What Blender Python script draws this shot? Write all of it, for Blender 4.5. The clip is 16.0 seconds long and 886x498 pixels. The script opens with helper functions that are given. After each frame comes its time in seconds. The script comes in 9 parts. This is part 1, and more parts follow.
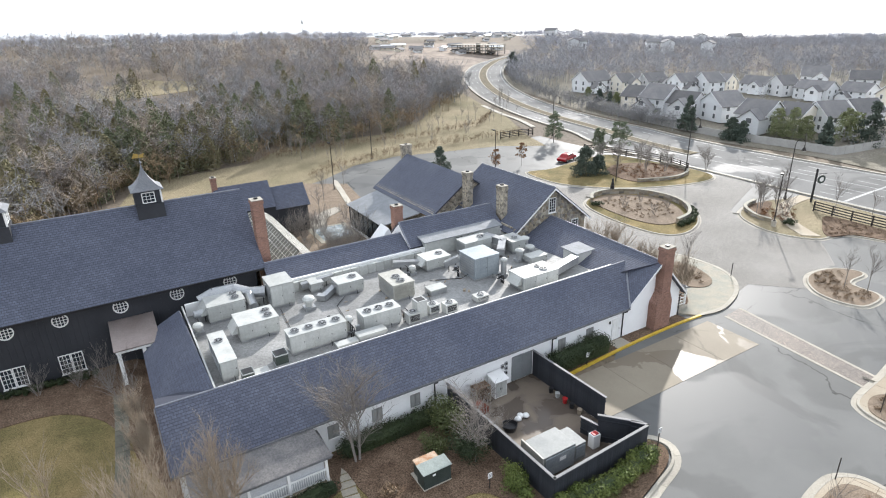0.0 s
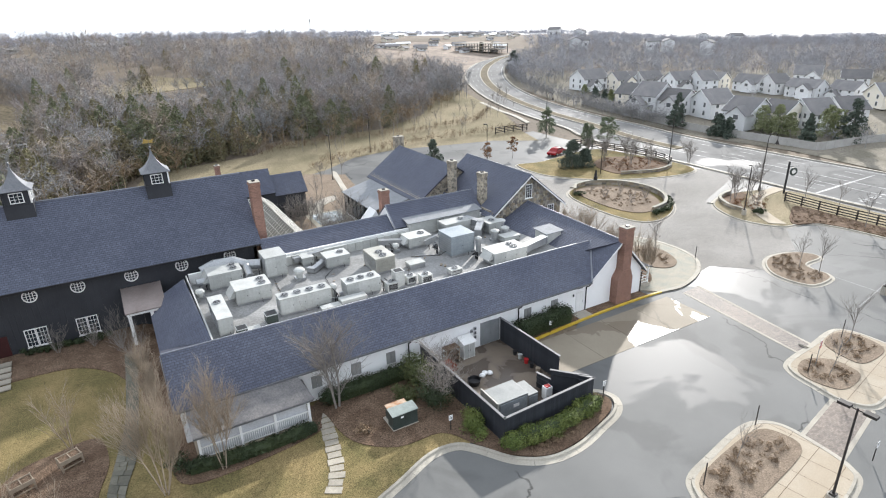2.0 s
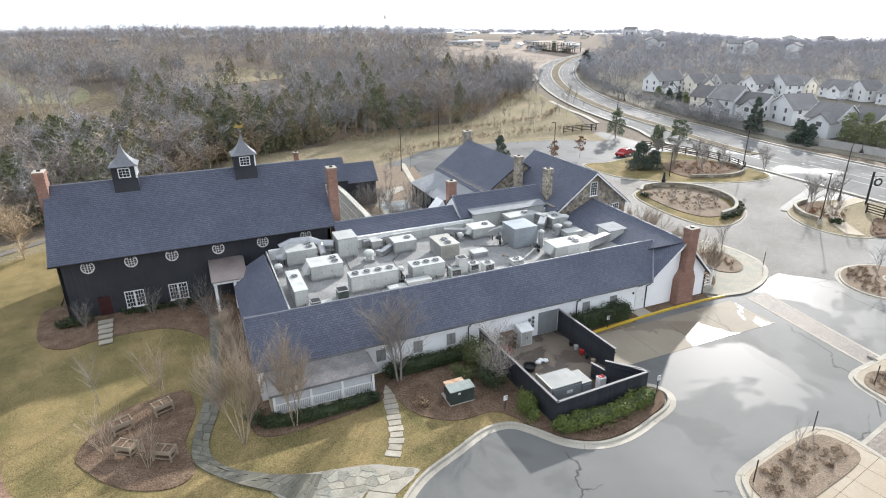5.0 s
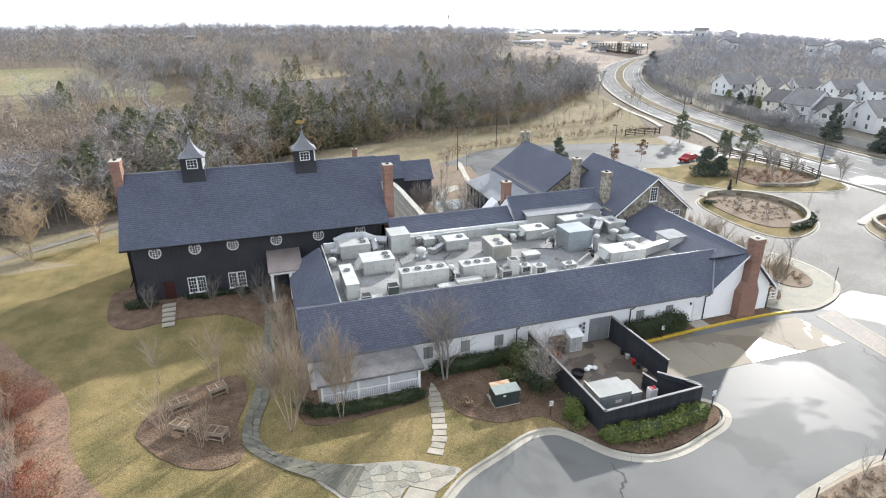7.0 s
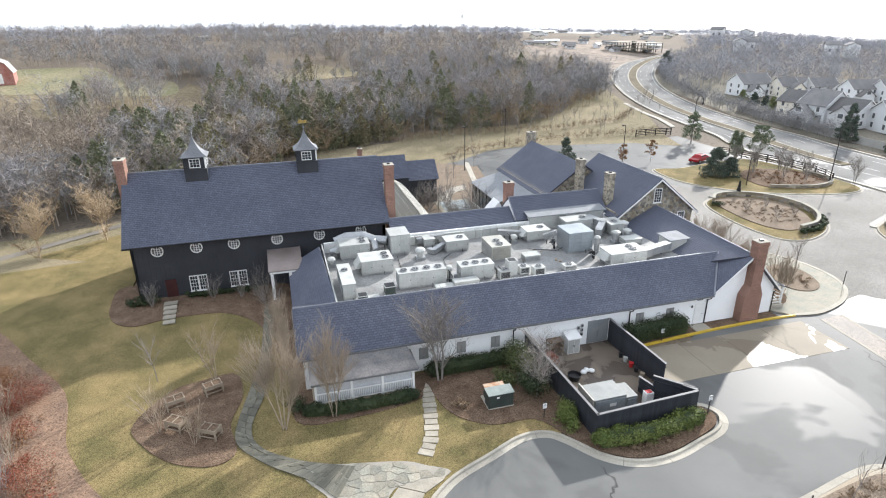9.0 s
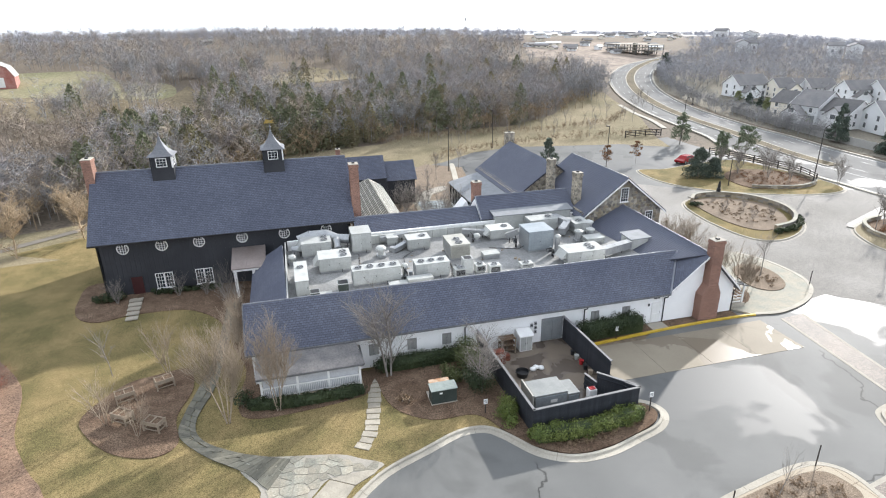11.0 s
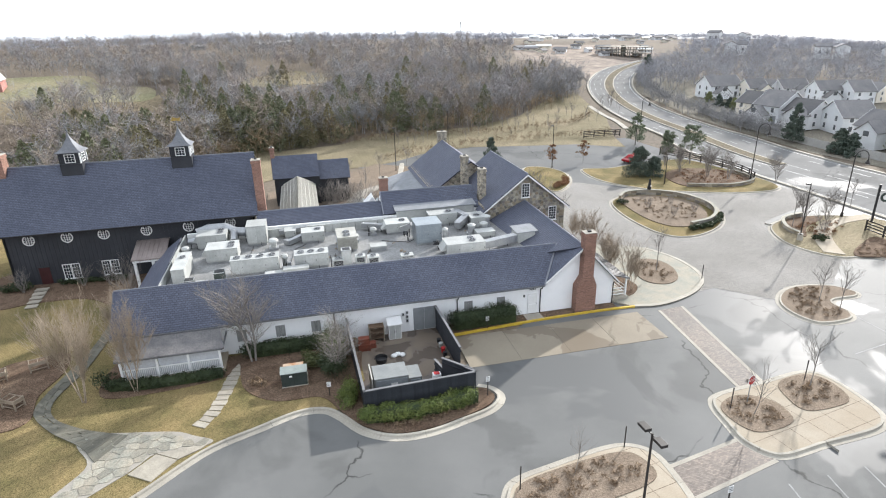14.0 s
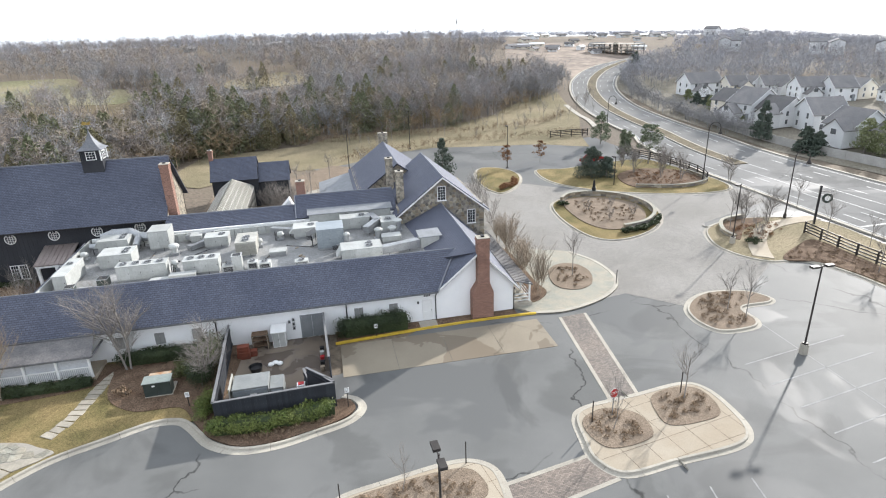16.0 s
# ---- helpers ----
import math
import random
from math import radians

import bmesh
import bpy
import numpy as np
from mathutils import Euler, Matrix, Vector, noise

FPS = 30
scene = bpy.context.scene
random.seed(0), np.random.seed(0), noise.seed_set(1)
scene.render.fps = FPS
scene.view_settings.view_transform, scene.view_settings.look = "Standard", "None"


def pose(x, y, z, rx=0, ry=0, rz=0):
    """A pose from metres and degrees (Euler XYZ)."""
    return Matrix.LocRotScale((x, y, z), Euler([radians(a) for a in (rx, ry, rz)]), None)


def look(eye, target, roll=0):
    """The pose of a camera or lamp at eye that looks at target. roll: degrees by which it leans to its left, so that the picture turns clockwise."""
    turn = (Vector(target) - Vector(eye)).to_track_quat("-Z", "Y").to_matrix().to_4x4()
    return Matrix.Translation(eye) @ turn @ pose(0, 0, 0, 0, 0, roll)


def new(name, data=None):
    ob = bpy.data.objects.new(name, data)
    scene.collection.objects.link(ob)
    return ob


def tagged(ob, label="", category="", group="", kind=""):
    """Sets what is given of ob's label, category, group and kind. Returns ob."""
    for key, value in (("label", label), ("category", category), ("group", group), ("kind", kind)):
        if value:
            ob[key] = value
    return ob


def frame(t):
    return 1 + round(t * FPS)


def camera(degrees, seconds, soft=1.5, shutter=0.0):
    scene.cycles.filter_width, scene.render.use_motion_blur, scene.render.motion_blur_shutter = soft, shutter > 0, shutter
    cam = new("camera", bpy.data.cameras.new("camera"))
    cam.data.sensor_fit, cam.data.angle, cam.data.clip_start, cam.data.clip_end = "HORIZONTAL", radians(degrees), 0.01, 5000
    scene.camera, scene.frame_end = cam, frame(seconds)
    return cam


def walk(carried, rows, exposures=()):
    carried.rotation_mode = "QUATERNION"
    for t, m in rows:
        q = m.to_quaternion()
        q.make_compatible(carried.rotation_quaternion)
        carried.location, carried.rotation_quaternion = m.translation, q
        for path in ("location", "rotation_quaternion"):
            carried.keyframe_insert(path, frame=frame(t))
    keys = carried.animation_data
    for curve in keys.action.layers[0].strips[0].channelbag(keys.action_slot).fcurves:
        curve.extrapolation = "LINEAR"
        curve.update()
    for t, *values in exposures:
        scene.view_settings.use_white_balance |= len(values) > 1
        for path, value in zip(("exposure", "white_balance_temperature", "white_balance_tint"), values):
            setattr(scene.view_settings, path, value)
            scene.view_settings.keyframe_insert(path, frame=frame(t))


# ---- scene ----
cam = camera(75.0, 16.0, 1.1)
PATH = [
    (0, (-0.316, 0.77, 26.172), (0.629, 2.37, 25.433), -1.6),
    (0.5, (-0.3, -0.788, 26.216), (0.637, 0.817, 25.476), -1.6),
    (1, (-0.367, -2.258, 26.198), (0.563, -0.651, 25.458), -1.6),
    (1.5, (-0.524, -3.678, 26.163), (0.402, -2.068, 25.422), -1.5),
    (2, (-0.725, -5.147, 26.152), (0.195, -3.534, 25.411), -1.5),
    (2.5, (-0.886, -6.309, 26.231), (0.028, -4.695, 25.485), -1.4),
    (3, (-1.181, -6.752, 26.234), (-0.271, -5.135, 25.488), -1.3),
    (3.5, (-1.504, -7.033, 26.179), (-0.594, -5.416, 25.434), -1.3),
    (4, (-1.814, -7.063, 26.157), (-0.936, -5.428, 25.412), -1.1),
    (4.5, (-1.928, -7.063, 26.192), (-1.121, -5.392, 25.447), -1.0),
    (5, (-2.074, -7.006, 26.16), (-1.34, -5.301, 25.416), -0.7),
    (7.5, (-1.83, -7.013, 26.123), (-1.283, -5.238, 25.379), -0.4),
    (8, (-1.804, -6.983, 26.166), (-1.262, -5.207, 25.422), -0.3),
    (8.5, (-1.273, -7.093, 26.152), (-0.746, -5.313, 25.407), -0.4),
    (11, (4.022, -9.156, 25.811), (4.498, -7.357, 25.077), -0.9),
    (11.5, (5.537, -9.946, 25.651), (6.008, -8.144, 24.921), -0.9),
    (12, (7.153, -10.918, 25.562), (7.618, -9.114, 24.836), -1.1),
    (12.5, (9.075, -11.813, 25.444), (9.527, -10.005, 24.719), -1.3),
    (13, (11.107, -12.701, 25.261), (11.548, -10.888, 24.541), -1.4),
    (13.5, (13.212, -13.474, 25.232), (13.645, -11.659, 24.511), -1.4),
    (14, (15.453, -14.031, 25.12), (15.879, -12.215, 24.401), -1.3),
    (14.5, (17.931, -14.593, 25.125), (18.347, -12.775, 24.404), -1.5),
    (15, (20.573, -14.987, 25.092), (20.977, -13.166, 24.369), -1.6),
    (15.5, (23.481, -15.222, 25.034), (23.87, -13.399, 24.311), -1.8),
    (16, (26.453, -15.189, 24.916), (26.828, -13.361, 24.195), -2.0),
]
walk(cam, [(t, look(eye, target, roll)) for t, eye, target, roll in PATH],
     [(0.0, 1.42), (5.0, 1.42), (7.5, 1.50), (12.0, 1.50), (13.5, 1.45), (16.0, 1.41)])

# ---- daylight: thin bright overcast with a low winter sun ahead and to the right ----
SUN_TO = Vector((0.72, 0.555, 0.41)).normalized()
world = bpy.data.worlds.new("sky")
scene.world = world
world.use_nodes = True
wn, wl = world.node_tree.nodes, world.node_tree.links
sky = wn.new("ShaderNodeTexSky")
sky.sky_type = "NISHITA"
sky.sun_disc = False
sky.sun_elevation = math.asin(SUN_TO.z)
sky.sun_rotation = math.atan2(SUN_TO.x, SUN_TO.y)
sky.air_density, sky.dust_density, sky.ozone_density = 1.0, 1.0, 1.0
wn["Background"].inputs[1].default_value = 0.15
pale = wn.new("ShaderNodeHueSaturation")
pale.inputs["Saturation"].default_value = 0.35
wl.new(sky.outputs[0], pale.inputs["Color"])
veil = wn.new("ShaderNodeMix")
veil.data_type = "RGBA"
veil.inputs[0].default_value = 0.9
veil.inputs["B"].default_value = (3.0, 3.27, 3.68, 1)
wl.new(pale.outputs[0], veil.inputs["A"])
wl.new(veil.outputs["Result"], wn["Background"].inputs[0])
sun = new("sun", bpy.data.lights.new("sun", "SUN"))
sun.data.energy, sun.data.angle, sun.data.color = 2.65, radians(1.2), (1.0, 0.97, 0.93)
sun.matrix_world = look((0, 0, 0), -SUN_TO) @ Matrix.Identity(4)
sun.location = (60, 60, 80)
scene.view_settings.exposure = 1.42

# ---- building helpers ----


def smooth01(u):
    u = min(1.0, max(0.0, u))
    return u * u * (3 - 2 * u)


def lay(x, y):
    """Height of the land: level round the buildings, rising steadily into the woods and towards the town, with a crest."""
    d = math.hypot(x - 12, y + 8)
    east = smooth01((math.degrees(math.atan2(x - 12, max(y + 8, 1.0))) - 5) / 32)
    beyond = smooth01((math.degrees(math.atan2(x - 12, max(y + 8, 1.0))) - 38) / 14)
    u = max(0.0, min(d, 300 + 55 * east - 75 * beyond) - 95 - 15 * east)
    rise = (0.09 - 0.029 * east) * (u * u / 40 if u < 20 else u - 10)
    return rise * smooth01((y - 20) / 50) + 0.9 * smooth01((y - 30) / 32) + 0.5 * smooth01((12 - x) / 12) * smooth01((y - 34) / 12) - 0.036 * max(0.0, d - 400)


class Geo:
    """A growing list of points and faces, with optional map coordinates."""

    def __init__(self):
        self.v, self.f, self.uv = [], [], []

    def add(self, pts, faces, uvs=None):
        n = len(self.v)
        self.v += [tuple(p) for p in pts]
        for k, f in enumerate(faces):
            self.f.append([n + i for i in f])
            self.uv.append(uvs[k] if uvs else None)
        return self

    def box(self, x0, y0, z0, x1, y1, z1):
        p = [(x, y, z) for z in (z0, z1) for y in (y0, y1) for x in (x0, x1)]
        return self.add(p, [(0, 2, 3, 1), (4, 5, 7, 6), (0, 1, 5, 4), (2, 6, 7, 3), (0, 4, 6, 2), (1, 3, 7, 5)])

    def obox(self, c, s, rz=0.0, m=None):
        """A box with its base centre at c, size s, turned by rz degrees."""
        a = radians(rz)
        ca, sa = math.cos(a), math.sin(a)
        p = []
        for z in (0, s[2]):
            for y in (-s[1] / 2, s[1] / 2):
                for x in (-s[0] / 2, s[0] / 2):
                    p.append((c[0] + x * ca - y * sa, c[1] + x * sa + y * ca, c[2] + z))
        return self.add(p, [(0, 2, 3, 1), (4, 5, 7, 6), (0, 1, 5, 4), (2, 6, 7, 3), (0, 4, 6, 2), (1, 3, 7, 5)])

    def tube(self, p0, p1, r0, r1=None, n=8, caps=True):
        p0, p1 = Vector(p0), Vector(p1)
        r1 = r0 if r1 is None else r1
        d = p1 - p0
        if d.length < 1e-6:
            return self
        u = d.orthogonal().normalized()
        w = d.normalized().cross(u)
        pts = []
        for p, r in ((p0, r0), (p1, r1)):
            for k in range(n):
                a = 2 * math.pi * k / n
                pts.append(p + r * (math.cos(a) * u + math.sin(a) * w))
        faces = [(k, (k + 1) % n, n + (k + 1) % n, n + k) for k in range(n)]
        if caps:
            faces += [tuple(range(n - 1, -1, -1)), tuple(range(n, 2 * n))]
        return self.add(pts, faces)

    def pipe(self, pts, r, n=8):
        for a, b in zip(pts, pts[1:]):
            self.tube(a, b, r, r, n)
        return self

    def lathe(self, c, prof, n=12, square=False):
        """A turned form about the vertical through c; prof: radius and height, from below."""
        c = Vector(c)
        pts = []
        off = math.pi / 4 if square else 0
        for r, z in prof:
            for k in range(n):
                a = 2 * math.pi * k / n + off
                pts.append(c + Vector((r * math.cos(a), r * math.sin(a), z)))
        faces = []
        for j in range(len(prof) - 1):
            for k in range(n):
                faces.append((j * n + k, j * n + (k + 1) % n, (j + 1) * n + (k + 1) % n, (j + 1) * n + k))
        faces += [tuple(range(n - 1, -1, -1)), tuple(range((len(prof) - 1) * n, len(prof) * n))]
        return self.add(pts, faces)

    def plate(self, quad, t):
        """A slab on a flat outline of 3D points (counter-clockwise from outside), t thick towards the inside."""
        q = [Vector(p) for p in quad]
        nrm = (q[1] - q[0]).cross(q[2] - q[0]).normalized()
        n = len(q)
        pts = q + [p - t * nrm for p in q]
        faces = [tuple(range(n)), tuple(range(2 * n - 1, n - 1, -1))]
        faces += [(k, n + k, n + (k + 1) % n, (k + 1) % n) for k in range(n)]
        return self.add(pts, faces)

    def prism(self, poly, z0, z1):
        n = len(poly)
        pts = [(x, y, z0) for x, y in poly] + [(x, y, z1) for x, y in poly]
        faces = [tuple(range(n - 1, -1, -1)), tuple(range(n, 2 * n))]
        faces += [(k, (k + 1) % n, n + (k + 1) % n, n + k) for k in range(n)]
        return self.add(pts, faces)

    def mesh(self, name, mat, bevel=0.0, flat=True):
        me = bpy.data.meshes.new(name)
        me.from_pydata(self.v, [], self.f)
        if any(u for u in self.uv):
            lay_uv = me.uv_layers.new(name="map")
            flat_uv = []
            for f, u in zip(self.f, self.uv):
                for k in range(len(f)):
                    flat_uv += list(u[k]) if u else [0.0, 0.0]
            lay_uv.data.foreach_set("uv", flat_uv)
        if bevel:
            bm = bmesh.new()
            bm.from_mesh(me)
            bmesh.ops.remove_doubles(bm, verts=bm.verts, dist=1e-5)
            bmesh.ops.bevel(bm, geom=bm.edges[:], offset=bevel, segments=2, affect="EDGES", profile=0.6, clamp_overlap=True)
            bm.to_mesh(me)
            bm.free()
        me.materials.append(mat)
        if not flat:
            me.polygons.foreach_set("use_smooth", [True] * len(me.polygons))
        me.update()
        return me


def thing(name, label, category, group="", kind="", at=(0, 0, 0), rz=0.0):
    ob = new(name)
    ob.empty_display_size = 0.2
    ob.matrix_basis = pose(*at, 0, 0, rz)
    return tagged(ob, label, category, group, kind)


def part(name, geo, mat, parent, label="", bevel=0.0, flat=True, at=None, rz=0.0):
    me = geo if isinstance(geo, bpy.types.Mesh) else geo.mesh(name, mat, bevel, flat)
    ob = new(name, me)
    ob.parent = parent
    if at is not None:
        ob.matrix_basis = pose(*at, 0, 0, rz)
    if label:
        ob["label"] = label
    return ob


def solid(name, geo, mat, label, category, group="", kind="", bevel=0.0, flat=True, at=(0, 0, 0), rz=0.0):
    """A thing that is one mesh."""
    me = geo if isinstance(geo, bpy.types.Mesh) else geo.mesh(name, mat, bevel, flat)
    ob = new(name, me)
    ob.matrix_basis = pose(*at, 0, 0, rz)
    return tagged(ob, label, category, group, kind)


def array_mesh(name, verts, faces, mat):
    """A mesh from numpy arrays of points and equal-sized faces."""
    me = bpy.data.meshes.new(name)
    k = faces.shape[1]
    me.vertices.add(len(verts))
    me.vertices.foreach_set("co", np.ascontiguousarray(verts, np.float32).ravel())
    me.loops.add(faces.size)
    me.loops.foreach_set("vertex_index", np.ascontiguousarray(faces, np.int32).ravel())
    me.polygons.add(len(faces))
    me.polygons.foreach_set("loop_start", np.arange(0, faces.size, k, dtype=np.int32))
    me.materials.append(mat)
    me.update(calc_edges=True)
    return me


def curve(pts, closed=True, n=6):
    """A smooth line through plan points (Catmull-Rom)."""
    out, m = [], len(pts)
    last = m if closed else m - 1
    for i in range(last):
        p = [Vector(pts[(i + k) % m] if closed else pts[min(max(i + k, 0), m - 1)]) for k in (-1, 0, 1, 2)]
        for j in range(n):
            t = j / n
            q = 0.5 * (2 * p[1] + (p[2] - p[0]) * t + (2 * p[0] - 5 * p[1] + 4 * p[2] - p[3]) * t * t + (3 * p[1] - p[0] - 3 * p[2] + p[3]) * t ** 3)
            out.append((q.x, q.y))
    if not closed:
        out.append(tuple(pts[-1]))
    return out


def ccw(poly):
    a = sum(p[0] * q[1] - q[0] * p[1] for p, q in zip(poly, poly[1:] + poly[:1]))
    return poly if a > 0 else poly[::-1]


HILL_X, HILL_Y = list(range(-112, 281, 8)), list(range(46, 343, 8))


def sheet_mesh(name, poly, dz, mat, skirt=0.0, step=2.5):
    """A sheet with this outline that lies dz over the land, with a skirt down to it."""
    bm = bmesh.new()
    poly = ccw([tuple(p) for p in poly])
    bm.faces.new([bm.verts.new((x, y, 0)) for x, y in poly])
    ys = [p[1] for p in poly]
    xs = [p[0] for p in poly]
    cuts = [((0, y, 0), (0, 1, 0)) for y in np.arange(30, 62.1, step) if min(ys) < y < max(ys)]
    if max(ys) > 34:
        cuts += [((x, 0, 0), (1, 0, 0)) for x in np.arange(0, 12.1, 3) if min(xs) < x < max(xs)]
    if max(ys) > 84 and (max(xs) > 66 or max(ys) > 92):
        cuts += [((0, y, 0), (0, 1, 0)) for y in HILL_Y if min(ys) < y < max(ys)]
        cuts += [((x, 0, 0), (1, 0, 0)) for x in HILL_X if min(xs) < x < max(xs)]
    for co, no in cuts:
        bmesh.ops.bisect_plane(bm, geom=bm.verts[:] + bm.edges[:] + bm.faces[:], dist=1e-4, plane_co=co, plane_no=no)
    bmesh.ops.triangulate(bm, faces=bm.faces[:])
    for v in bm.verts:
        v.co.z = lay(v.co.x, v.co.y) + dz
    if skirt:
        edges = [e for e in bm.edges if e.is_boundary]
        r = bmesh.ops.extrude_edge_only(bm, edges=edges)
        for v in r["geom"]:
            if isinstance(v, bmesh.types.BMVert):
                v.co.z -= skirt
    bmesh.ops.recalc_face_normals(bm, faces=bm.faces[:])
    up = sum(f.normal.z * f.calc_area() for f in bm.faces)
    if up < 0:
        bmesh.ops.reverse_faces(bm, faces=bm.faces[:])
    me = bpy.data.meshes.new(name)
    bm.to_mesh(me)
    bm.free()
    me.materials.append(mat)
    return me


beds = []


def sheet(name, poly, dz, mat, label, category, skirt=0.0, kind="structure", group=""):
    if name.startswith("mulch_bed"):
        beds.append(name)
        dz += 0.004 * (len(beds) % 9)
    return tagged(new(name, sheet_mesh(name, poly, dz, mat, skirt)), label, category, group, kind)


def ribbon(geo, pts, prof, closed=False):
    """Sweeps a cross-section (distance to the right of the line, height over the land) along plan points."""
    m, k = len(pts), len(prof)
    ring = []
    for i, p in enumerate(pts):
        a = pts[(i - 1) % m] if closed or i else p
        b = pts[(i + 1) % m] if closed or i < m - 1 else p
        d = (Vector(b) - Vector(a)).normalized()
        for off, z in prof:
            x, y = p[0] + d.y * off, p[1] - d.x * off
            ring.append((x, y, lay(p[0], p[1]) + z))
    faces = []
    for i in range(m if closed else m - 1):
        j = (i + 1) % m
        for q in range(k):
            r = (q + 1) % k
            faces.append((i * k + q, j * k + q, j * k + r, i * k + r))
    if not closed:
        faces += [tuple(range(k)), tuple(range((m - 1) * k + k - 1, (m - 1) * k - 1, -1))]
    return geo.add(ring, faces)


def along(pts, step):
    """The line cut into lengths of about step: lists of plan points."""
    out, cur, run = [], [pts[0]], 0.0
    for a, b in zip(pts, pts[1:]):
        a, b = Vector(a), Vector(b)
        left = (b - a).length
        while run + left > step:
            a = a + (b - a).normalized() * (step - run)
            left = (b - a).length
            cur.append(tuple(a))
            out.append(cur)
            cur, run = [tuple(a)], 0.0
        run += left
        if left > 1e-3:
            cur.append(tuple(b))
    if len(cur) > 1 and run > 0.3:
        out.append(cur)
    elif out and len(cur) > 1:
        out[-1].append(cur[-1])
    return out


def trim_gap(seg, g=0.012):
    """Draws the ends of a length in a little, to leave a joint."""
    a, b = Vector(seg[0]), Vector(seg[1])
    c, d = Vector(seg[-1]), Vector(seg[-2])
    s = [tuple(a + (b - a).normalized() * g)] + seg[1:-1] + [tuple(c + (d - c).normalized() * g)]
    return s

# ---- materials ----
def mat(name, c1, c2, rough=0.85, big=0.6, fine=9.0, bump=0.25, bfine=None, metal=0.0, vary=0.0, spec=0.25, rough2=None, c3=None, island=False, cover=0.5, grain=0.1):
    """Two colours mixed by broad noise, darkened and lightened by fine noise, with relief from the fine noise."""
    m = bpy.data.materials.new(name)
    m.use_nodes = True
    n, l = m.node_tree.nodes, m.node_tree.links
    b = n["Principled BSDF"]
    tc = n.new("ShaderNodeTexCoord")
    n1 = n.new("ShaderNodeTexNoise")
    n1.inputs["Scale"].default_value, n1.inputs["Detail"].default_value, n1.inputs["Roughness"].default_value = big, 6, 0.6
    n2 = n.new("ShaderNodeTexNoise")
    n2.inputs["Scale"].default_value, n2.inputs["Detail"].default_value, n2.inputs["Roughness"].default_value = fine, 8, 0.7
    for q in (n1, n2):
        l.new(tc.outputs["Object"], q.inputs["Vector"])
    ramp = n.new("ShaderNodeValToRGB")
    ramp.color_ramp.elements[0].position, ramp.color_ramp.elements[1].position = cover - 0.14, cover + 0.14
    ramp.color_ramp.elements[0].color, ramp.color_ramp.elements[1].color = (*c1, 1), (*c2, 1)
    l.new(n1.outputs["Fac"], ramp.inputs[0])
    mul = n.new("ShaderNodeMix")
    mul.data_type, mul.blend_type = "RGBA", "OVERLAY"
    mul.inputs[0].default_value = 0.8
    l.new(ramp.outputs[0], mul.inputs["A"])
    stretch = n.new("ShaderNodeMapRange")
    stretch.inputs["From Min"].default_value, stretch.inputs["From Max"].default_value = 0.32, 0.68
    stretch.inputs["To Min"].default_value, stretch.inputs["To Max"].default_value = 0.5 - grain, 0.5 + grain
    l.new(n2.outputs["Fac"], stretch.inputs["Value"])
    l.new(stretch.outputs[0], mul.inputs["B"])
    col = mul.outputs["Result"]
    if vary:
        info = n.new("ShaderNodeNewGeometry" if island else "ShaderNodeObjectInfo")
        hsv = n.new("ShaderNodeHueSaturation")
        mr = n.new("ShaderNodeMapRange")
        mr.inputs["To Min"].default_value, mr.inputs["To Max"].default_value = 1 - vary, 1 + vary
        l.new(info.outputs["Random Per Island" if island else "Random"], mr.inputs["Value"])
        l.new(mr.outputs[0], hsv.inputs["Value"])
        l.new(col, hsv.inputs["Color"])
        col = hsv.outputs[0]
    l.new(col, b.inputs["Base Color"])
    b.inputs["Roughness"].default_value, b.inputs["Metallic"].default_value = rough, metal
    b.inputs["Specular IOR Level"].default_value = spec
    if rough2 is not None:
        mr2 = n.new("ShaderNodeMapRange")
        mr2.inputs["From Min"].default_value, mr2.inputs["From Max"].default_value = 0.35, 0.65
        mr2.inputs["To Min"].default_value, mr2.inputs["To Max"].default_value = rough, rough2
        l.new(n1.outputs["Fac"], mr2.inputs["Value"])
        l.new(mr2.outputs[0], b.inputs["Roughness"])
    if bump:
        bp = n.new("ShaderNodeBump")
        bp.inputs["Strength"].default_value, bp.inputs["Distance"].default_value = bump, 0.02
        l.new(n2.outputs["Fac"], bp.inputs["Height"])
        l.new(bp.outputs[0], b.inputs["Normal"])
    return m


def slate_mat(name, c1, c2, w=0.28, h=0.2, bump=0.5, rough=0.6):
    """Courses of slates or bricks, laid by the map coordinates in metres."""
    m = mat(name, c1, c2, rough, 0.22, 9, 0.2, grain=0.14)
    n, l = m.node_tree.nodes, m.node_tree.links
    b = n["Principled BSDF"]
    tc = n.new("ShaderNodeTexCoord")
    br = n.new("ShaderNodeTexBrick")
    br.inputs["Scale"].default_value = 1.0
    br.inputs["Brick Width"].default_value, br.inputs["Row Height"].default_value = w, h
    br.inputs["Mortar Size"].default_value, br.inputs["Mortar Smooth"].default_value = 0.014, 0.2
    br.inputs["Color1"].default_value, br.inputs["Color2"].default_value = (0.84, 0.84, 0.85, 1), (1.12, 1.12, 1.14, 1)
    br.inputs["Mortar"].default_value = (0.42, 0.42, 0.42, 1)
    l.new(tc.outputs["UV"], br.inputs["Vector"])
    mx = n.new("ShaderNodeMix")
    mx.data_type, mx.blend_type = "RGBA", "MULTIPLY"
    mx.inputs[0].default_value = 0.8
    src = b.inputs["Base Color"].links[0].from_socket
    l.new(src, mx.inputs["A"])
    l.new(br.outputs["Color"], mx.inputs["B"])
    l.new(mx.outputs["Result"], b.inputs["Base Color"])
    return m


